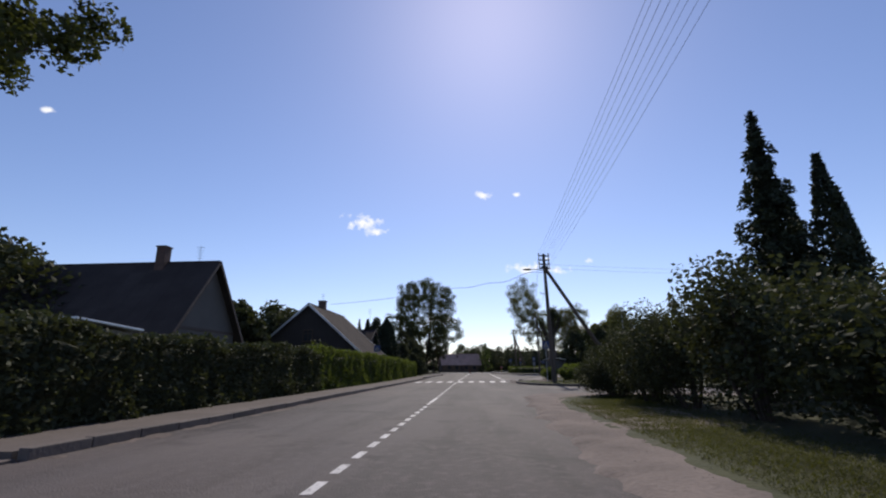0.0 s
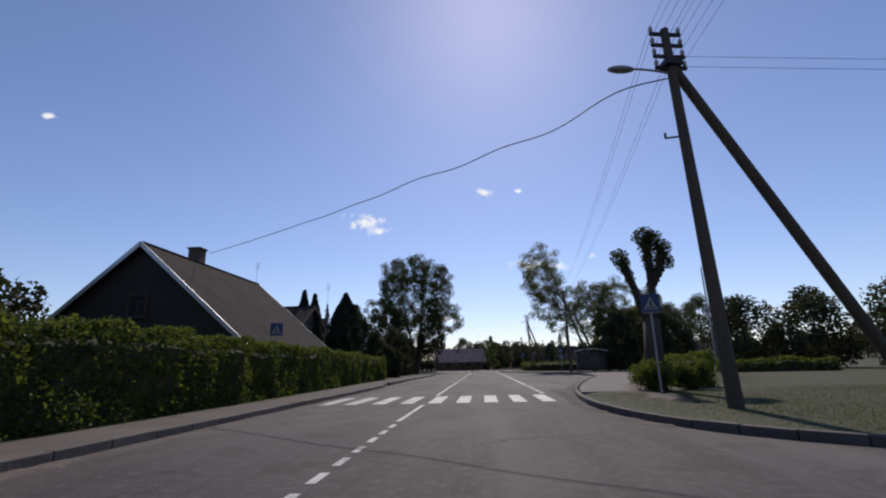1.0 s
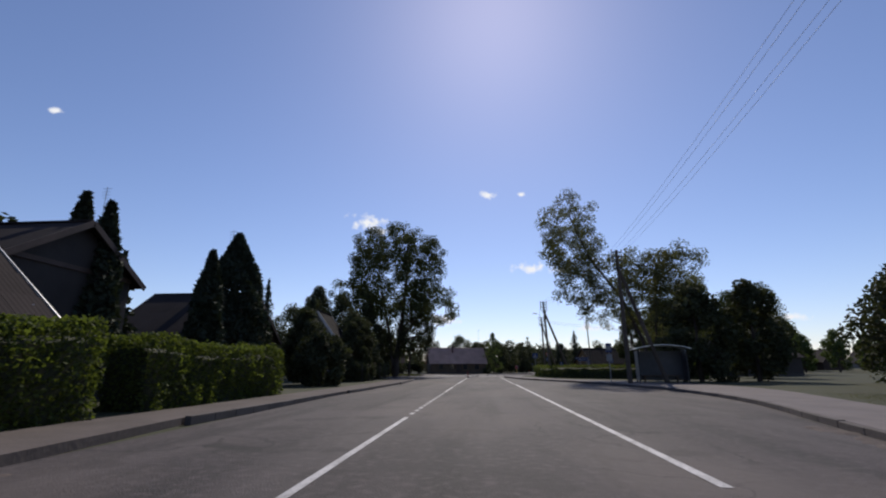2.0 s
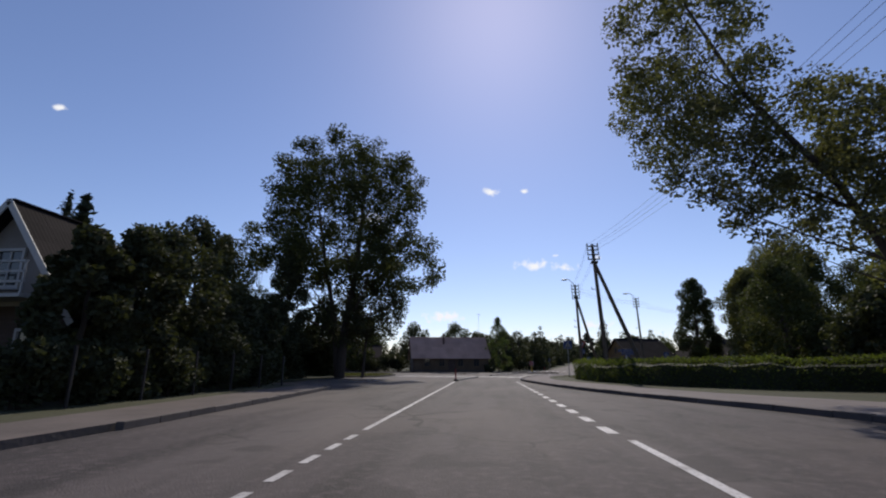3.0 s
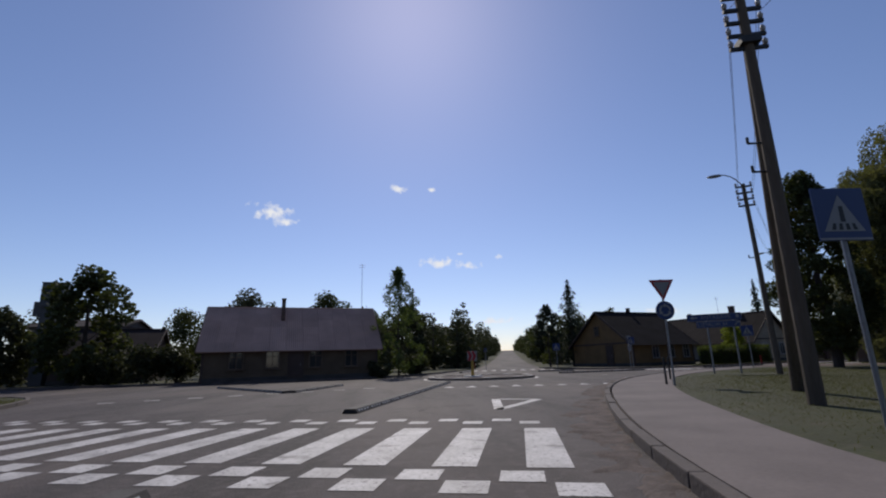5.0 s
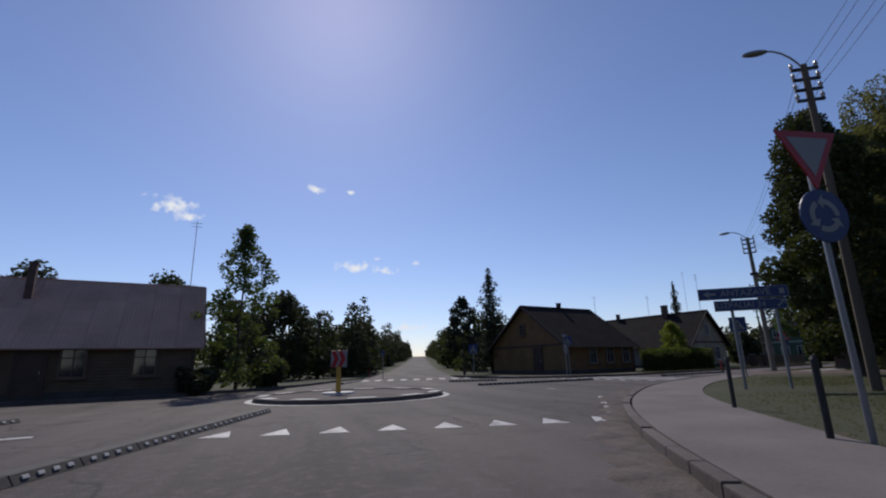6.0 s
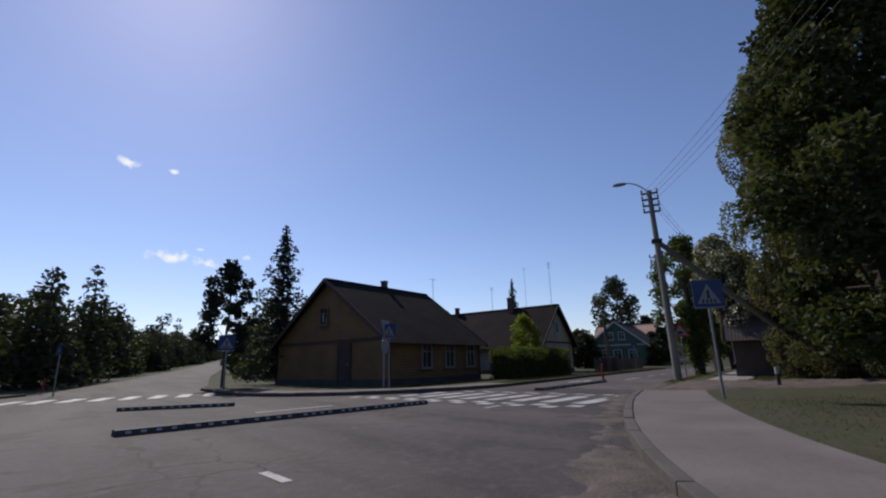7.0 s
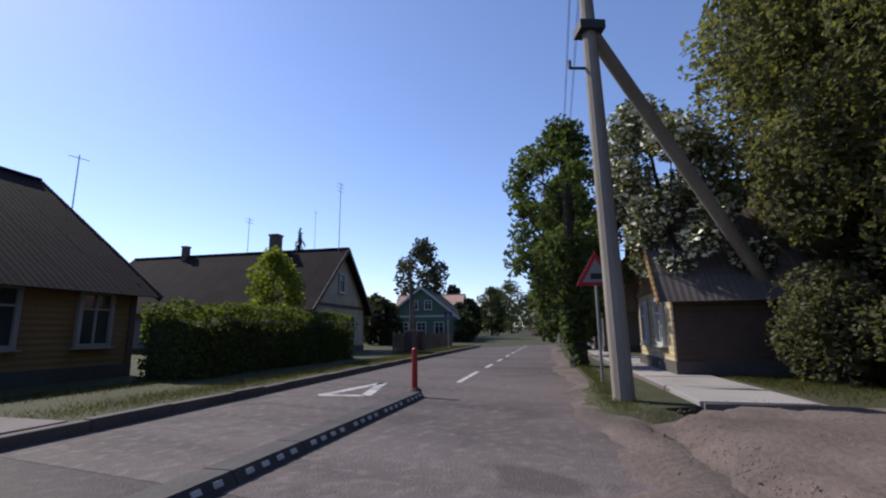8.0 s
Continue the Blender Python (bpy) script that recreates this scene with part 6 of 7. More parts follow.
bush(7.6, 41.9, 0.75, 1.25, "low bush at the foot of the pollarded tree", 62, "hedge", 4500, 0.045)
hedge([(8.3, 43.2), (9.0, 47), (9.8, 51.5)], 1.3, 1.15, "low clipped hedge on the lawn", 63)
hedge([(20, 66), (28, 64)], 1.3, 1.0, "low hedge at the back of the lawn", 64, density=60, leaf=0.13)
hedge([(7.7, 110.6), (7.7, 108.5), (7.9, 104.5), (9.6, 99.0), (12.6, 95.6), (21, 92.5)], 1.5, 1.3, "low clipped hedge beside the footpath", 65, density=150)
# grove right of the junction
for i, (x, y, h, r) in enumerate([(29.2, 140.2, 13.0, 3.0), (33.0, 133.8, 13.0, 3.6), (37.0, 128.0, 13.5, 4.0), (44.0, 143.0, 17.0, 4.0), (31.0, 124.0, 12.0, 4.0), (27.0, 118.0, 10.5, 3.6), (36.0, 116.0, 12.0, 4.2), (47, 128, 15, 5), (50, 140, 15, 4.5)]):
    broad_tree("grove_tree", x, y, h, r, "tall dense lime tree in the grove by the junction", "leaf_lime" if i in (1, 3) else "leaf", 30000 if i < 2 else 13000, 0.115 if i < 2 else 0.14, 140 + i, base=0.14, trunk=0.3, count=46, fill=0.3, limbs=i < 6, lobe=(0.22, 0.34))


def draped_tree(x, y, h, r, label, mat, n, leaf, seed, trunk=0.3, base=0.2, count=80):
    """A tree whose crown hangs in long drapes, with dark hollows between them."""
    root = thing("grove_tree", (x, y, 0.08), label=label, category="tree")
    rng = random.Random(seed)
    lobes = []
    for i in range(count):
        f = (i + 0.5) / count
        a = i * 2.39996 + rng.uniform(-0.35, 0.35)
        prof = (math.sin(math.pi * min(1, 0.24 + 0.7 * f)) ** 0.55) * (0.86 + 0.14 * math.sin(a * 3 + seed))
        d = r * prof * rng.uniform(0.5, 1.0)
        z = h * (base + (1 - base) * f) - 0.9
        lobes.append((math.cos(a) * d, math.sin(a) * d, z, r * rng.uniform(0.15, 0.27), rng.uniform(1.3, 2.1)))
    bm = bmesh.new()
    spine = [(0.25 * math.sin(k), 0.2 * math.cos(k * 1.3), h * 0.84 * k / 12) for k in range(13)]
    for k, (a, b) in enumerate(zip(spine, spine[1:])):
        cone(bm, (a[0], a[1], a[2] - (0.3 if k == 0 else 0)), b, trunk * (1 - k / 14), trunk * (1 - (k + 1) / 14), 10)
    branches(bm, spine, lobes, trunk, h, seed)
    part("trunk", bm, "bark", root)
    part("crown", quads_mesh("crown", lobe_points(lobes, n, seed, 0.72), np.full(n, leaf), mat, seed, droop=0.7), mat, root)
    return root


for i, (x, y, h, r, n, leaf) in enumerate([(38.3, 143.2, 14.8, 3.4, 90000, 0.075), (40.4, 142.6, 17.5, 3.6, 45000, 0.1), (40.8, 138.0, 18.0, 4.0, 36000, 0.11)]):
    draped_tree(x, y, h, r, "tall lime tree with hanging drapes of leaves in the grove", "leaf_lime", n, leaf, 600 + i, base=0.27 if i == 0 else 0.16, count=76)
# side street trees
bush(41.2, 150.45, 0.6, 3.6, "ivy and shoots round a street tree's trunk", 159, "leaf_street", 2600, 0.1)
broad_tree("street_tree", 41.3, 150.45, 8.3, 2.1, "ivy-covered street tree at the footpath", "leaf_street", 13000, 0.09, 160, base=0.34, trunk=0.3, count=44, lean=(0.3, 0.2), fill=0.15, lobe=(0.2, 0.3))
broad_tree("street_tree", 47.4, 152.0, 8.4, 1.9, "leafy street tree beside the footpath", "leaf_street", 8000, 0.12, 161, base=0.24, trunk=0.28, count=34, lobe=(0.2, 0.3))
for i in range(5):
    broad_tree("street_tree", 54.0 + 9 * i, 153.6 + 2.5 * i, 8.5 + (i % 2), 2.8, "leafy street tree further along the footpath", "leaf_street", 3200, 0.24, 162 + i, base=0.15, trunk=0.25)
bl_tree = broad_tree("blossom_tree", 39.9, 146.9, 7.2, 2.0, "tree in white blossom before the cottage", "leaf_olive", 9000, 0.085, 170, base=0.36, trunk=0.17, lean=(-0.5, 1.2), count=24)
lobes = broad_lobes(7.2, 2.0, 170, 0.36, 24, (-0.5, 1.2))
part("blossom", quads_mesh("blossom", lobe_points(lobes, 6500, 171, 0.6), np.full(6500, 0.075), "blossom", 171), "blossom", bl_tree, "clusters of white blossom")
for i, (x, y, r, h) in enumerate([(38.2, 144.9, 1.4, 2.5), (36.8, 143.4, 1.6, 2.6), (39.8, 144.6, 1.4, 2.8), (35.8, 141.2, 1.4, 1.6)]):
    bush(x, y, r, h, "loose shrub under the trees at the corner", 180 + i, "leaf_olive" if i < 3 else "leaf_dark", 9000, 0.06)
hedge([(33.0, 157.9), (37, 159.0), (41.8, 160.5)], 1.3, 1.65, "tall clipped hedge between the cottages", 190, density=300, leaf=0.06)
broad_tree("young_tree", 39.2, 161.6, 4.4, 1.4, "young tree with bright yellow-green leaves", "leaf_bright", 4500, 0.085, 191, base=0.25, trunk=0.07)
conifer("spruce", 23.6, 168.4, 10.4, 3.2, "dark spruce behind the corner cottage", seed=21, n=6500, leaf=0.15, taper=0.8)
broad_tree("pine", 19.9, 166.2, 7.2, 2.0, "thin open-crowned pine by the corner cottage", "needle", 4200, 0.13, 192, base=0.34, trunk=0.12, count=34, fill=0.3, lobe=(0.15, 0.26))
conifer("spruce", 66.6, 189.0, 13.2, 2.2, "distant dark spruce behind the houses", seed=22, n=2600)
broad_tree("tree", 82.5, 181, 13.4, 4.3, "rounded dark tree behind the green house", "leaf_dark", 4200, 0.28, 193, base=0.2)
for i, (x, y, h, r) in enumerate([(57.5, 169.8, 3.4, 1.8), (61, 173, 4.0, 2.2), (72, 169.5, 3.0, 1.5), (68, 167.6, 2.4, 1.2), (76, 172, 4.0, 1.7), (82, 173.5, 5, 1.8), (84, 177, 7, 2.2), (100, 178, 8, 3), (96, 166, 8.5, 3.2), (120, 182, 11, 4.5), (130, 174, 10, 4), (150, 186, 12, 5), (138, 192, 11, 5), (160, 200, 12, 6), (175, 196, 12, 6), (30.5, 172, 6.5, 2.5)]):
    broad_tree("tree", x, y, h, r, "leafy tree or shrub among the street's gardens", "leaf" if i % 2 else "leaf_dark", 2600, 0.26, 200 + i, base=0.12)
# round the long cottage
broad_tree("young_maple", 2.4, 152.6, 9.2, 3.3, "young open-branched maple beside the long cottage", "leaf_street", 6500, 0.1, 220, base=0.08, trunk=0.1, count=64, fill=0.25, taper=0.72, lobe=(0.1, 0.17))
for i, (x, y, r, h) in enumerate([(3.6, 154.5, 1.5, 1.9), (0.9, 150.4, 1.0, 1.3), (-14.2, 152.2, 1.8, 3.2), (-16.5, 151.5, 2.0, 3.4), (-19.5, 152.5, 2.0, 2.8)]):
    bush(x, y, r, h, "garden shrub beside the long cottage", 230 + i, "leaf_dark", 2400, 0.14)
broad_tree("tree", -21.5, 152.5, 8.8, 3.4, "rounded leafy tree across the western arm", "leaf", 5200, 0.22, 240, base=0.1, trunk=0.25)
for i, (x, y, h, r) in enumerate([(-30, 156, 6, 3), (-36, 154, 6, 3), (-44, 158, 8, 4), (-52, 156, 9, 4.5), (-14, 168, 9, 4), (-6, 172, 9.5, 3.6), (-38, 176, 10, 5), (-24, 176, 8, 4), (4, 172, 8, 3.2), (-62, 150, 9, 5), (-50, 135, 9, 5), (-36, 130, 7, 4), (-28, 126, 6, 3.4), (-34, 118, 8, 4)]):
    broad_tree("tree", x, y, h, r, "leafy tree beyond the junction", "leaf" if i % 2 else "leaf_dark", 6500, 0.18, 250 + i, base=0.12, trunk=0.22, limbs=False)

# woods along the far road and on the horizon
def woods(name, spots, mat, leaf, per, seed, label):
    """A far wood: trunks and many leaf clumps in one mesh."""
    rng = random.Random(seed)
    lobes, sizes = [], []
    bm = bmesh.new()
    for x, y, h, r, kind in spots:
        z = rise(x, y)
        cone(bm, (x, y, z - 0.3), (x, y, z + h * 0.75), 0.22, 0.06, 6)
        if kind:
            for k in range(7):
                f = k / 7
                lobes.append((x, y, z + h * (0.1 + 0.88 * f), r * (1 - f) * 0.8 + 0.3, 0.7))
        else:
            for k in range(12):
                a = rng.uniform(0, 6.28)
                d = r * rng.uniform(0.1, 0.75)
                lobes.append((x + math.cos(a) * d, y + math.sin(a) * d, z + h * rng.uniform(0.06, 0.85), r * rng.uniform(0.3, 0.5), 0.9))
    n = per * len(spots)
    tagged(part(name + "_trunks", bm, "bark"), "far trunks of the wood", "wood", kind="stuff")
    return tagged(part(name, quads_mesh(name, lobe_points(lobes, n, seed, 0.45), np.full(n, leaf), mat, seed), mat), label, "wood", kind="stuff")


rng = random.Random(11)
spots_l, spots_r = [], []
for i in range(60):
    s = 18 + i * 5.2 + rng.uniform(-2, 2)
    spots_l.append((*north(s, -6.4 - rng.uniform(0, 2.4) - max(0, 26 - s) * 0.2), rng.uniform(5.5, 9) + (3 if i % 7 == 3 else 0), rng.uniform(2.2, 3.2), i % 2 == 1))
    spots_l.append((*north(s, -14 - rng.uniform(0, 10)), rng.uniform(7, 11), rng.uniform(2.6, 4), i % 3 == 1))
    s2 = 26 + i * 5.0 + rng.uniform(-2, 2)
    spots_r.append((*north(s2, 6.0 + rng.uniform(0, 2.4)), rng.uniform(4.5, 8), rng.uniform(2.0, 3.0), i % 5 == 1))
    spots_r.append((*north(s2, 13 + rng.uniform(0, 12)), rng.uniform(6, 10), rng.uniform(2.6, 4), i % 3 == 0))
woods("roadside_wood", spots_l, "leaf_dark", 0.25, 1700, 301, "mixed green wood along the far road")
woods("roadside_wood", spots_r, "leaf", 0.26, 1300, 302, "mixed green wood along the far road")
far = []
for i in range(150):
    a = radians(rng.choice((rng.uniform(-75, 9.5), rng.uniform(19, 100))))
    d = rng.uniform(210, 420)
    far.append((d * math.sin(a) + 10, 130 + d * math.cos(a) * 0.9, rng.uniform(9, 15), rng.uniform(5, 8), i % 4 == 0))
woods("horizon_wood", far, "leaf_dark", 0.9, 260, 303, "band of distant woods round the village")

# ---- grass tufts near the path ----
def tufts(name, rings, per, label, seed, z=0.09, hgt=0.07):
    rngn = np.random.default_rng(seed)
    pts = []
    for x0, y0, x1, y1, w in rings:
        n = int(math.hypot(x1 - x0, y1 - y0) * w * per)
        f = rngn.random(n)[:, None]
        d = np.array([x1 - x0, y1 - y0])
        d = d / np.linalg.norm(d)
        nn = np.array([-d[1], d[0]])
        pts.append(np.array([[x0, y0]]) * (1 - f) + np.array([[x1, y1]]) * f + nn * rngn.normal(0, 0.36, n)[:, None] * w + d * rngn.normal(0, 0.8, n)[:, None])
    p = np.concatenate(pts)
    on = np.zeros(len(p), dtype=bool)
    for q in LAWNS:
        rest = np.flatnonzero(~on)
        on[rest] = depth_in(q, p[rest, 0], p[rest, 1]) > 0.05
    for q in PATHS:
        near = np.flatnonzero(on & (p[:, 0] > min(a[0] for a in q) - 0.1) & (p[:, 0] < max(a[0] for a in q) + 0.1) & (p[:, 1] > min(a[1] for a in q) - 0.1) & (p[:, 1] < max(a[1] for a in q) + 0.1))
        on[near] = depth_in(q, p[near, 0], p[near, 1]) < -0.03
    p = p[on]
    n = len(p)
    a = rngn.random(n) * 6.283
    h = hgt * rngn.uniform(0.4, 1.4, n)
    wd = 0.006
    base = np.column_stack([p, np.full(n, z)])
    side = np.column_stack([np.cos(a), np.sin(a), np.zeros(n)]) * wd
    tip = base + np.column_stack([rngn.normal(0, 0.05, n), rngn.normal(0, 0.05, n), h])
    v = np.stack([base - side, base + side, tip], 1).reshape(-1, 3)
    i = np.arange(n) * 3
    me = bpy.data.meshes.new(name)
    me.from_pydata(v.tolist(), [], np.stack([i, i + 1, i + 2], 1).tolist())
    me.materials.append(M["blade"])
    return tagged(part(name, me, "blade"), label, "grass", kind="stuff")


tufts("grass_tufts_start", [(3.4, -2, 3.6, 14, 1.9), (3.9, 14, 6.0, 19.0, 2.0)], 1700, "uneven blades of grass on the verge", 1, 0.06, 0.04)
tufts("grass_tufts_lawn", [(7, 30, 6.2, 41, 4.5), (14, 31, 14, 42, 8), (8.5, 46, 17, 66, 5), (9.8, 112, 9.2, 119.5, 3), (12, 112, 12, 124, 6), (12, 124, 19, 134, 5), (21, 136, 27, 141, 4), (18, 122, 28, 135, 8)], 280, "uneven blades of grass on the lawn", 2, 0.1, 0.035)
tufts("grass_tufts_street", [(29.8, 154.6, 60, 163.2, 1.0), (33.2, 148.0, 46.6, 152.0, 0.5), (36.5, 145.2, 42, 147.0, 2.4), (33.5, 142.0, 37, 139, 2.5), (24, 155.8, 33, 157.8, 1.0)], 1000, "uneven blades of grass along the side street", 3, 0.085, 0.06)
tufts("grass_tufts_corner", [(-12, 119, -12.5, 134, 3.2), (-16, 120, -18, 136, 6)], 260, "uneven blades of grass on the grass corner", 4, 0.1, 0.07)

# ---- signs ----
def sign_post(x, y, h, turn, label, category="sign", group="", r=0.035, z=0.08):
    root = thing("traffic_sign", (x, y, z), turn, label=label, category=category, group=group)
    part("post", cone(bmesh.new(), (0, 0, -0.2), (0, 0, h), r, r, 10), "steel", root, "galvanised post")
    return root


def flat(name, pts, y, mat, parent, label=""):
    bm = bmesh.new()
    bm.faces.new([bm.verts.new((a, y, b)) for a, b in pts])
    return part(name, bm, mat, parent, label)


def plate(parent, pts, y, depth, mat, name="plate", label=""):
    bm = bmesh.new()
    a = [bm.verts.new((p, y, q)) for p, q in pts]
    b = [bm.verts.new((p, y + depth, q)) for p, q in pts]
    bm.faces.new(a)
    bm.faces.new(b[::-1])
    for i in range(len(pts)):
        j = (i + 1) % len(pts)
        bm.faces.new((a[i], a[j], b[j], b[i]))
    return part(name, bm, mat, parent, label)


def crossing_sign(x, y, h, turn, size=0.62, label="blue square pedestrian crossing sign on a steel post"):
    """A blue square with a white triangle and dark bars."""
    root = sign_post(x, y, h, turn, label, group="crossing signs")
    z = h - size / 2 - 0.02
    s = size / 2
    board = plate(root, [(-s, z - s), (s, z - s), (s, z + s), (-s, z + s)], -0.06, 0.02, "sign_blue", "board")
    flat("rim", [(-s * 0.98, z - s * 0.98), (s * 0.98, z - s * 0.98), (s * 0.98, z - s * 0.9), (-s * 0.98, z - s * 0.9)], -0.0625, "sign_white", board)
    tri = flat("triangle", [(-s * 0.78, z - s * 0.66), (s * 0.78, z - s * 0.66), (0, z + s * 0.74)], -0.064, "sign_white", board, "white triangle")
    for k in (-0.42, -0.14, 0.14, 0.42):
        flat("bar", [(s * (k - 0.08), z - s * 0.6), (s * (k + 0.08), z - s * 0.6), (s * (k * 0.85 + 0.06), z - s * 0.36), (s * (k * 0.85 - 0.06), z - s * 0.36)], -0.067, "sign_black", board)
    flat("bar", [(-s * 0.1, z - s * 0.3), (s * 0.1, z - s * 0.3), (s * 0.08, z + s * 0.3), (-s * 0.08, z + s * 0.3)], -0.067, "sign_black", board)
    return root


crossing_sign(5.6, 39.4, 3.2, 4, label="blue crossing sign on a steel post before the pollarded tree")
crossing_sign(-9.9, 45.8, 3.3, 4, label="blue crossing sign on a steel post behind the hedge")
crossing_sign(8.1, 119.5, 3.35, -4, 0.78, label="blue crossing sign on a steel post at the junction footpath")
crossing_sign(25.75, 142.95, 2.85, -46, 0.7, label="blue crossing sign on a steel post at the side street")
crossing_sign(18.7, 160.6, 2.5, -22, 0.7, label="blue crossing sign on a steel post at the far corner")


def yield_sign(x, y, h, turn, label, disc=True, back=False):
    root = sign_post(x, y, h, turn, label, group="give-way signs")
    t = h - 0.02
    p = plate(root, [(-0.44, t), (0.44, t), (0, t - 0.76)], -0.06, 0.02, "sign_red" if not back else "sign_back", "triangle_board", "red-rimmed give-way triangle")
    flat("face", [(-0.3, t - 0.085), (0.3, t - 0.085), (0, t - 0.6)], -0.0635, "sign_white" if not back else "sign_back", p)
    if disc:
        z = t - 1.1
        ring = [(math.cos(2 * math.pi * i / 28) * 0.33, z + math.sin(2 * math.pi * i / 28) * 0.33) for i in range(28)]
        b = plate(root, ring, -0.06, 0.02, "sign_blue" if not back else "sign_back", "disc", "blue roundabout disc")
        if not back:
            for k in range(3):
                a0 = 2 * math.pi * k / 3
                arc = [(math.cos(a0 + 1.5 * i / 6) * 0.21, z + math.sin(a0 + 1.5 * i / 6) * 0.21) for i in range(7)] + [(math.cos(a0 + 1.5 * i / 6) * 0.14, z + math.sin(a0 + 1.5 * i / 6) * 0.14) for i in range(6, -1, -1)]
                flat("arrow", arc, -0.0635, "sign_white", b)
                a1 = a0 + 1.5
                flat("arrow", [(math.cos(a1) * 0.27, z + math.sin(a1) * 0.27), (math.cos(a1) * 0.08, z + math.sin(a1) * 0.08), (math.cos(a1 + 0.45) * 0.18, z + math.sin(a1 + 0.45) * 0.18)], -0.064, "sign_white", b)
    return root


yield_sign(11.4, 129.3, 3.7, -8, "give-way triangle over a blue roundabout disc on a steel post")
s4 = yield_sign(23.9, 155.6, 2.9, 35, "give-way and disc signs seen from behind on the corner footpath", back=True)
crossing_sign(24.1, 155.5, 2.75, -38, 0.62, label="blue crossing sign beside the corner cottage")
wt = sign_post(36.4, 148.9, 2.6, -62, "red-rimmed warning triangle on a post by the footpath", r=0.03)
p = plate(wt, [(-0.42, 1.95), (0.42, 1.95), (0, 2.66)], -0.05, 0.02, "sign_red", "triangle_board")
flat("face", [(-0.29, 2.02), (0.29, 2.02), (0, 2.5)], -0.0535, "sign_white", p)
flat("bar", [(-0.12, 2.08), (0.12, 2.08), (0.12, 2.2), (-0.12, 2.2)], -0.0565, "sign_black", p)
for x, y, lab in ((53.3, 161.4, "small blue sign by the gate"), (12.7, 167.5, "small post on the far road")):
    crossing_sign(x, y, 2.4, -60, 0.5, lab + " on a thin post")


def lettering(text, size, at, parent, mat="sign_white"):
    """Raised letters in the built-in font as one flat mesh."""
    cu = bpy.data.curves.new("lettering", "FONT")
    cu.body = text
    cu.size = size
    cu.align_y = "CENTER"
    tmp = bpy.data.objects.new("tmp", cu)
    scene.collection.objects.link(tmp)
    bpy.context.view_layer.update()
    me = bpy.data.meshes.new_from_object(tmp.evaluated_get(bpy.context.evaluated_depsgraph_get()))
    bpy.data.objects.remove(tmp)
    me.materials.clear()
    me.materials.append(M[mat])
    ob = part("lettering", me, mat, parent, "white lettering")
    ob.matrix_basis = pose(*at, 90, 0, 0)
    return ob


ds = thing("direction_sign", (18.45, 136.6, 0.08), -32, label="two stacked blue direction boards with white lettering on steel posts", category="sign")
for px in (-0.15, 1.05):
    part("post", cone(bmesh.new(), (px, 0.05, -0.2), (px, 0.05, 3.02), 0.045, 0.045, 12), "steel", ds, "galvanised post")
b1 = part("board", box(bmesh.new(), 0.2, 0, 2.5, 2.5, 0.04, 0.36, bevel=0.01), "sign_blue", ds)
b2 = part("board", box(bmesh.new(), 0.36, 0, 2.12, 2.0, 0.04, 0.33, bevel=0.01), "sign_blue", ds)
for bd, cx, cz, w, h in ((b1, 0.2, 2.5, 2.5, 0.36), (b2, 0.36, 2.12, 2.0, 0.33)):
    for a, b, c, d in ((0, h / 2 - 0.02, w - 0.04, 0.012), (0, -h / 2 + 0.02, w - 0.04, 0.012), (-w / 2 + 0.02, 0, 0.012, h - 0.04), (w / 2 - 0.02, 0, 0.012, h - 0.04)):
        part("border", box(bmesh.new(), cx + a, -0.0215, cz + b, c, 0.003, d), "sign_white", bd)
flat("arrow", [(-0.92, 2.5), (-0.74, 2.6), (-0.74, 2.535), (-0.55, 2.535), (-0.55, 2.465), (-0.74, 2.465), (-0.74, 2.4)], -0.0235, "sign_white", b1, "white left arrow")
lettering("ANTAZAVĖ", 0.27, (-0.42, -0.0235, 2.5), b1)
flat("bar", [(1.2, 2.42), (1.34, 2.42), (1.34, 2.58), (1.2, 2.58)], -0.0235, "sign_white", b1)
lettering("UŽPALIAI 34", 0.25, (-0.58, -0.0235, 2.12), b2)
flat("arrow", [(1.12, 2.02), (1.3, 2.2), (1.3, 2.08), (1.33, 2.24), (1.14, 2.22), (1.24, 2.19), (1.08, 2.06)], -0.0235, "sign_white", b2, "white arrow up to the right")
for board in (b1, b2):
    board.matrix_basis = pose(0, 0, 0.4)

# ---- bus shelter and stop sign ----
sh = thing("bus_shelter", (12.9, 81.4, 0.12), -8, label="dark bus shelter with a pale arched roof", category="bus shelter")
part("back_panel", box(bmesh.new(), 0, 0.75, 1.2, 3.2, 0.06, 2.1, bevel=0.01), "shelter", sh)
for sx in (-1.6, 1.6):
    part("side_panel", box(bmesh.new(), sx, 0.1, 1.2, 0.06, 1.3, 2.1, bevel=0.01), "shelter", sh)
    for sy in (-0.62, 0.78):
        part("post", box(bmesh.new(), sx, sy, 1.15, 0.08, 0.08, 2.4, bevel=0.008), "iron", sh)
bm = bmesh.new()
n = 10
for i in range(n):
    a0, a1 = -1 + 2 * i / n, -1 + 2 * (i + 1) / n
    z0, z1 = 2.35 + 0.28 * (1 - a0 * a0), 2.35 + 0.28 * (1 - a1 * a1)
    box(bm, (a0 + a1) * 0.95, 0, (z0 + z1) / 2, 0.4, 2.0, 0.05, tilt=(0, math.degrees(math.atan2(z0 - z1, 0.38))))
part("roof", bm, "tin", sh, "pale curved roof")
bm = box(bmesh.new(), 0, 0.45, 0.48, 2.6, 0.36, 0.06, bevel=0.01)
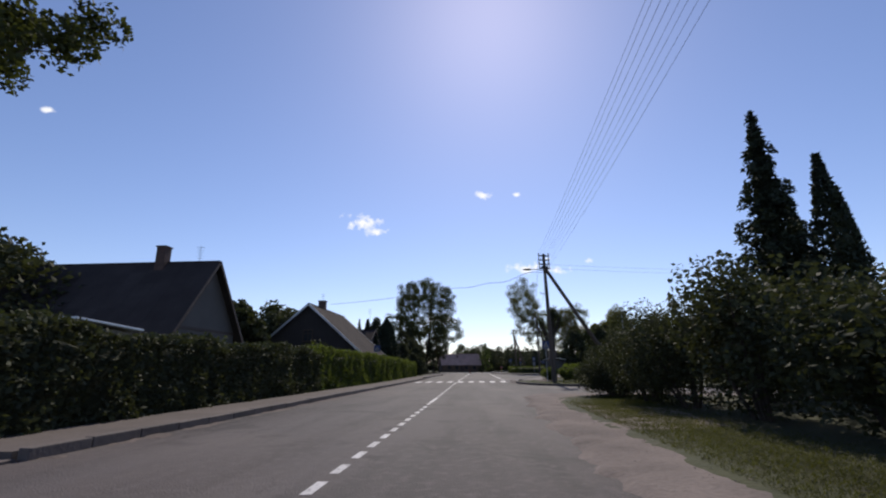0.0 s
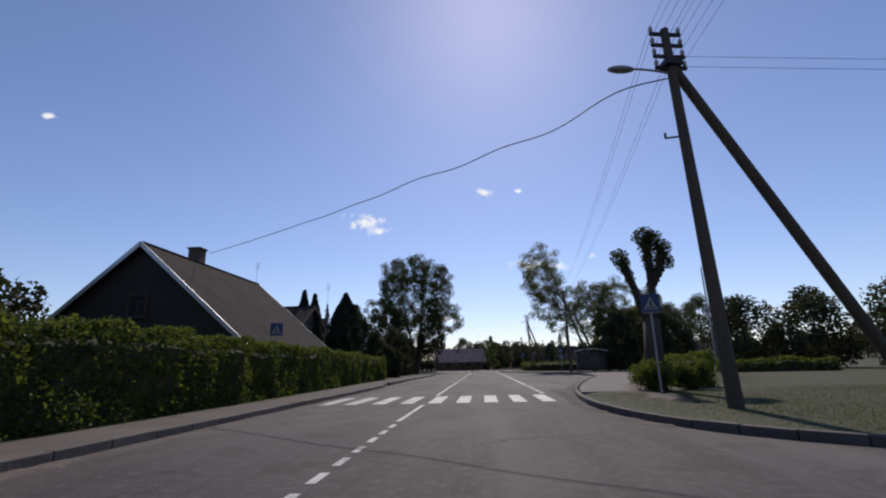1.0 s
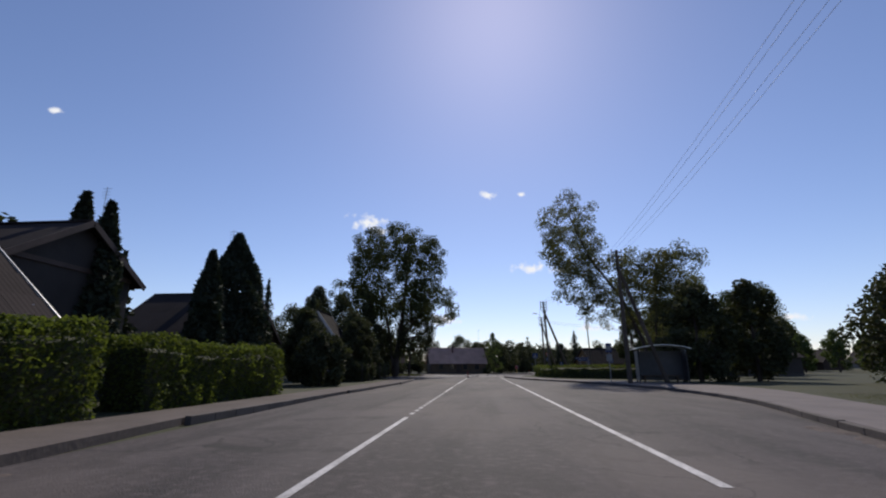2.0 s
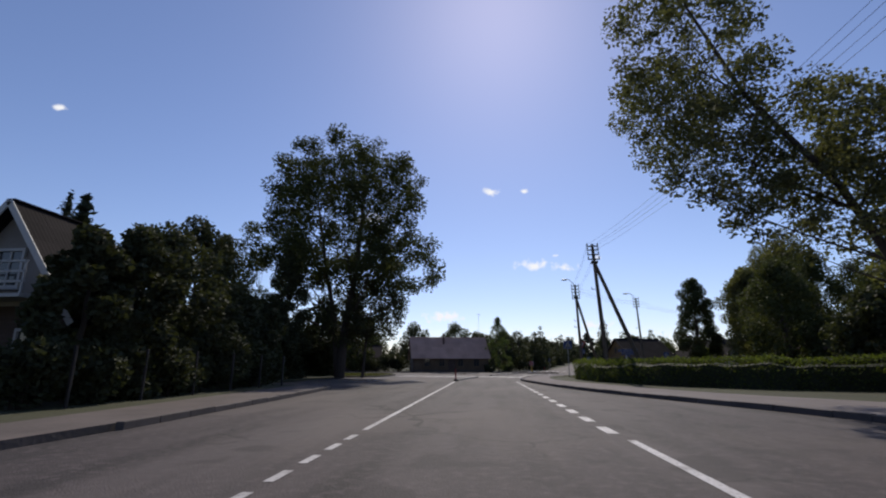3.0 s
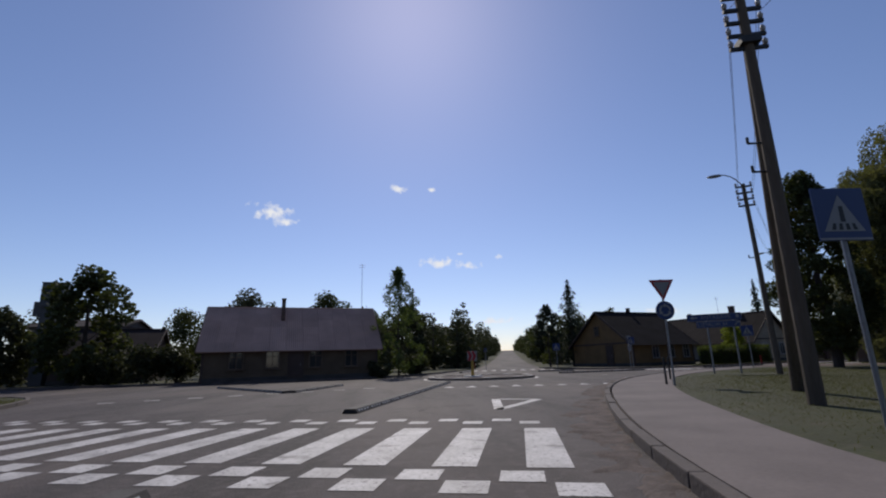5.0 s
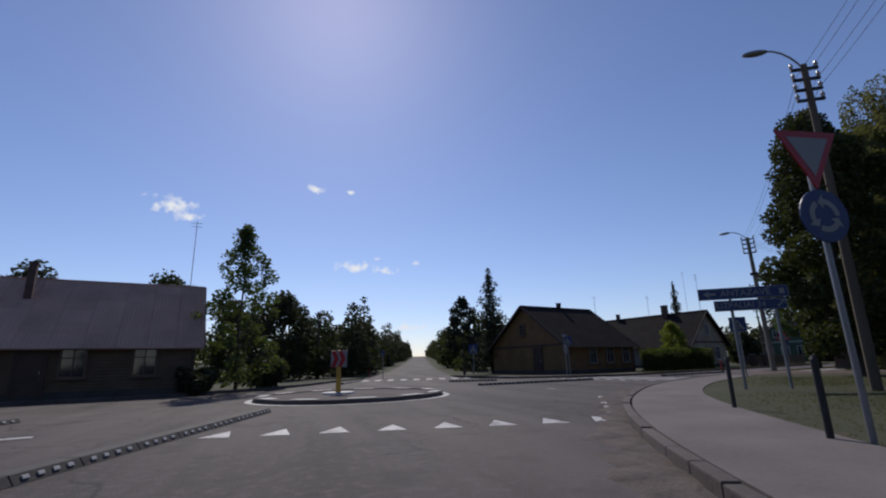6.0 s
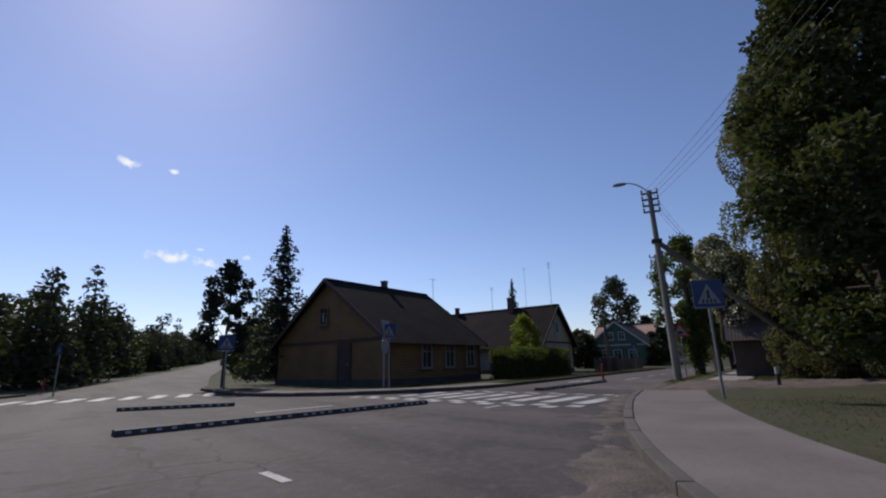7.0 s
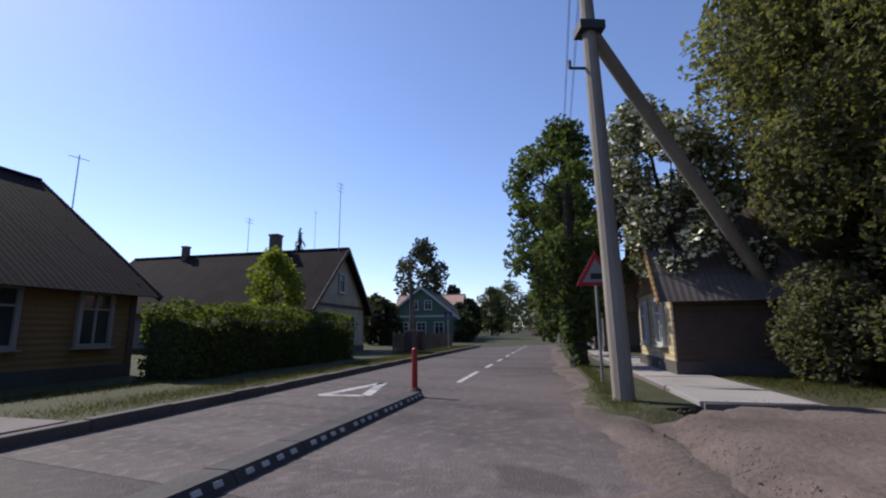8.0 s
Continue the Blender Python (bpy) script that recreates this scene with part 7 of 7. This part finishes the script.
for sx in (-1.1, 1.1):
    box(bm, sx, 0.45, 0.22, 0.08, 0.3, 0.46)
part("bench", bm, "wood", sh, "wooden bench")
bs = sign_post(9.6, 82.6, 2.9, -4, "bus stop sign on a steel post at the bay", r=0.035, z=0.12)
bp_ = plate(bs, [(-0.22, 2.2), (0.22, 2.2), (0.22, 2.85), (-0.22, 2.85)], -0.05, 0.02, "sign_blue", "board")
flat("panel", [(-0.16, 2.35), (0.16, 2.35), (0.16, 2.68), (-0.16, 2.68)], -0.0535, "sign_white", bp_)
plate(bs, [(-0.2, 1.55), (0.2, 1.55), (0.2, 2.05), (-0.2, 2.05)], -0.05, 0.02, "sign_white", "timetable")

# ---- masts and aerials ----
def mast(x, y, h, label, z=0.05, r=0.03, rods=4, boxed=False):
    root = thing("antenna_mast", (x, y, z), label=label, category="antenna", group="aerials")
    part("mast", cone(bmesh.new(), (0, 0, -0.2), (0, 0, h), r, r * 0.6, 8), "steel", root)
    for i in range(rods):
        part("aerial_rod", cone(bmesh.new(), (-0.32 + 0.03 * i, 0, h - 0.12 - 0.22 * i), (0.32 - 0.03 * i, 0, h - 0.12 - 0.22 * i), 0.012, 0.012, 6), "iron", root)
    return root


mast(20.5, 67.3, 9.4, "plain tall steel pole on the lawn", r=0.1, rods=0)
mast(-24.9, 72.9, 13.0, "tall thin television mast in the gardens")
mast(-21.5, 33.5, 10.5, "television mast behind the grey brick house", rods=5)
mast(-18.0, 77.0, 11.0, "television mast behind the cypresses")
mast(-0.8, 155.6, 9.9, "thin television mast beside the long cottage", rods=2)
mast(46.7, 165.0, 9.9, "thin television mast on the grey cottage", rods=3)
mast(33.9, 165.6, 7.3, "bent aerial behind the corner cottage roof", rods=1)
mast(46.0, 172, 8.5, "thin aerial behind the grey cottage", rods=2)
mast(62, 182, 14.0, "tall thin mast behind the street", rods=2)

# ---- fences, gate posts, small things ----
def picket_fence(a, b, h, label):
    a, b = Vector(a), Vector(b)
    d = b - a
    root = thing("fence", (a.x, a.y, 0.08), math.degrees(math.atan2(d.y, d.x)), label=label, category="fence")
    L = d.length
    for z in (h * 0.3, h * 0.8):
        part("rail", box(bmesh.new(), L / 2, 0.04, z, L, 0.04, 0.08), "wood", root)
    me = finish(box(bmesh.new(), 0, 0, h / 2, 0.1, 0.025, h), "picket", "wood")
    for i in range(int(L / 0.19)):
        ob = part("picket", me, "wood", root)
        ob.matrix_basis = pose(i * 0.19 + 0.1, 0, random.uniform(-0.02, 0.02), 0, random.uniform(-1, 1), 0)
    me = finish(box(bmesh.new(), 0, 0, h / 2 + 0.05, 0.12, 0.12, h + 0.1, bevel=0.01), "fence_post", "wood")
    for i in range(int(L / 2.6) + 1):
        ob = part("fence_post", me, "wood", root)
        ob.matrix_basis = pose(i * 2.6, 0.1, 0)


def post_fence(line, h, label):
    """A row of dark wooden posts along a line."""
    pts = resample(line, 2.4)
    root = thing("post_fence", (0, 0, 0.08), label=label, category="fence")
    for p in pts:
        part("fence_post", box(bmesh.new(), p.x, p.y, h / 2, 0.065, 0.065, h, bevel=0.01), "dark_boards", root)


post_fence([(-9.9, 84.5), (-10.3, 97.6), (-10.8, 98.8), (-14.6, 101.4)], 1.5, "row of low dark wooden fence posts before the gardens")
for i in range(9):
    bush(-10.9 - 0.1 * i + (i % 2) * 0.4, 84.2 + 1.75 * i, 1.15, 1.9 + 0.25 * (i % 3), "dense dark shrub behind the fence posts", 500 + i, "leaf_dark", 3600, 0.09)
picket_fence((46.2, 160.6), (60.0, 164.6), 1.0, "low weathered picket fence by the side street")
for x, y in ((47.9, 160.9), (50.4, 161.7)):
    gp = thing("gate_post", (x, y, 0.08), 16, label="square brick gate post with a cap", category="gate post", group="gate posts")
    part("pillar", box(bmesh.new(), 0, 0, 0.55, 0.4, 0.4, 1.1, bevel=0.012), "chimney", gp)
    part("cap", box(bmesh.new(), 0, 0, 1.14, 0.5, 0.5, 0.09, bevel=0.02), "concrete_slab", gp)
mk = thing("marker_post", (30.8, 143.4, 0.08), label="short black marker post with a white cap", category="post")
part("post", cone(bmesh.new(), (0, 0, -0.1), (0, 0, 0.42), 0.06, 0.06, 10), "rubber", mk)
part("cap", cone(bmesh.new(), (0, 0, 0.42), (0, 0, 0.62), 0.063, 0.063, 10), "white", mk, "white reflective cap")
for x, y, rot in ((11.0, 129.6, 0), (13.1, 132.7, 20)):
    dp = thing("guard_post", (x + 0.35, y + 0.1, 0.1), rot, label="short dark post on the footpath edge", category="post", group="guard posts")
    part("post", cone(bmesh.new(), (0, 0, -0.1), (0, 0, 0.9), 0.04, 0.04, 10), "iron", dp)
    part("cap", cone(bmesh.new(), (0, 0, 0.9), (0, 0, 0.95), 0.045, 0.02, 10), "iron", dp)


def car(x, y, turn, mat, label):
    root = thing("car", (x, y, 0.02), turn, label=label, category="car", group="parked cars")
    prof = [(-2.1, 0.35), (-2.15, 0.75), (-1.95, 0.95), (-1.35, 1.0), (-0.75, 1.42), (0.75, 1.45), (1.45, 1.02), (2.0, 0.95), (2.15, 0.7), (2.1, 0.35)]
    bm = bmesh.new()
    a = [bm.verts.new((px, -0.82 + (0.14 if pz > 1.1 else 0), pz)) for px, pz in prof]
    b = [bm.verts.new((px, 0.82 - (0.14 if pz > 1.1 else 0), pz)) for px, pz in prof]
    bm.faces.new(a)
    bm.faces.new(b[::-1])
    for i in range(len(prof)):
        j = (i + 1) % len(prof)
        bm.faces.new((a[i], a[j], b[j], b[i]))
    part("body", bm, mat, root)
    for sx in (-1, 1):
        bm = bmesh.new()
        q = [(-1.3, 1.03), (-0.76, 1.4), (0.76, 1.4), (1.38, 1.05)]
        bm.faces.new([bm.verts.new((px, sx * (0.83 if pz < 1.1 else 0.69), pz)) for px, pz in q])
        part("side_window", bm, "glass", root)
        bm = bmesh.new()
        x0, x1 = (1.43, 0.78) if sx > 0 else (-1.33, -0.78)
        bm.faces.new([bm.verts.new(v) for v in ((x0 + sx * 0.02, -0.66, 1.06), (x0 + sx * 0.02, 0.66, 1.06), (x1 + sx * 0.02, 0.6, 1.42), (x1 + sx * 0.02, -0.6, 1.42))])
        part("windscreen", bm, "glass", root)
        for sy in (-1, 1):
            w = part("wheel", cone(bmesh.new(), (sx * 1.3, sy * 0.66, 0.31), (sx * 1.3, sy * 0.85, 0.31), 0.31, 0.31, 18), "rubber", root)
            part("rim", cone(bmesh.new(), (sx * 1.3, sy * 0.84, 0.31), (sx * 1.3, sy * 0.86, 0.31), 0.2, 0.18, 14), "steel", w)
            part("headlight" if sx < 0 else "tail_light", box(bmesh.new(), sx * 2.13, sy * 0.6, 0.74, 0.06, 0.3, 0.14, bevel=0.01), "sign_white" if sx < 0 else "sign_red", root)


car(101, 169.9, 16, "car_dark", "dark car parked far along the side street")
car(110, 173.4, 16, "car_red", "red car parked far along the side street")

# ---- kerbs, stone by stone ----
kerb("kerb_left", KERBS_LEFT)
kerb("kerb_right", [KERB_RIGHT])
kerb("kerb_corner", [near_line(KERB_G, 62)])
kerb("kerb_far", [KERB_F[:40]])
kerb("kerb_lawn", [KERB_LEFT_LAWN])
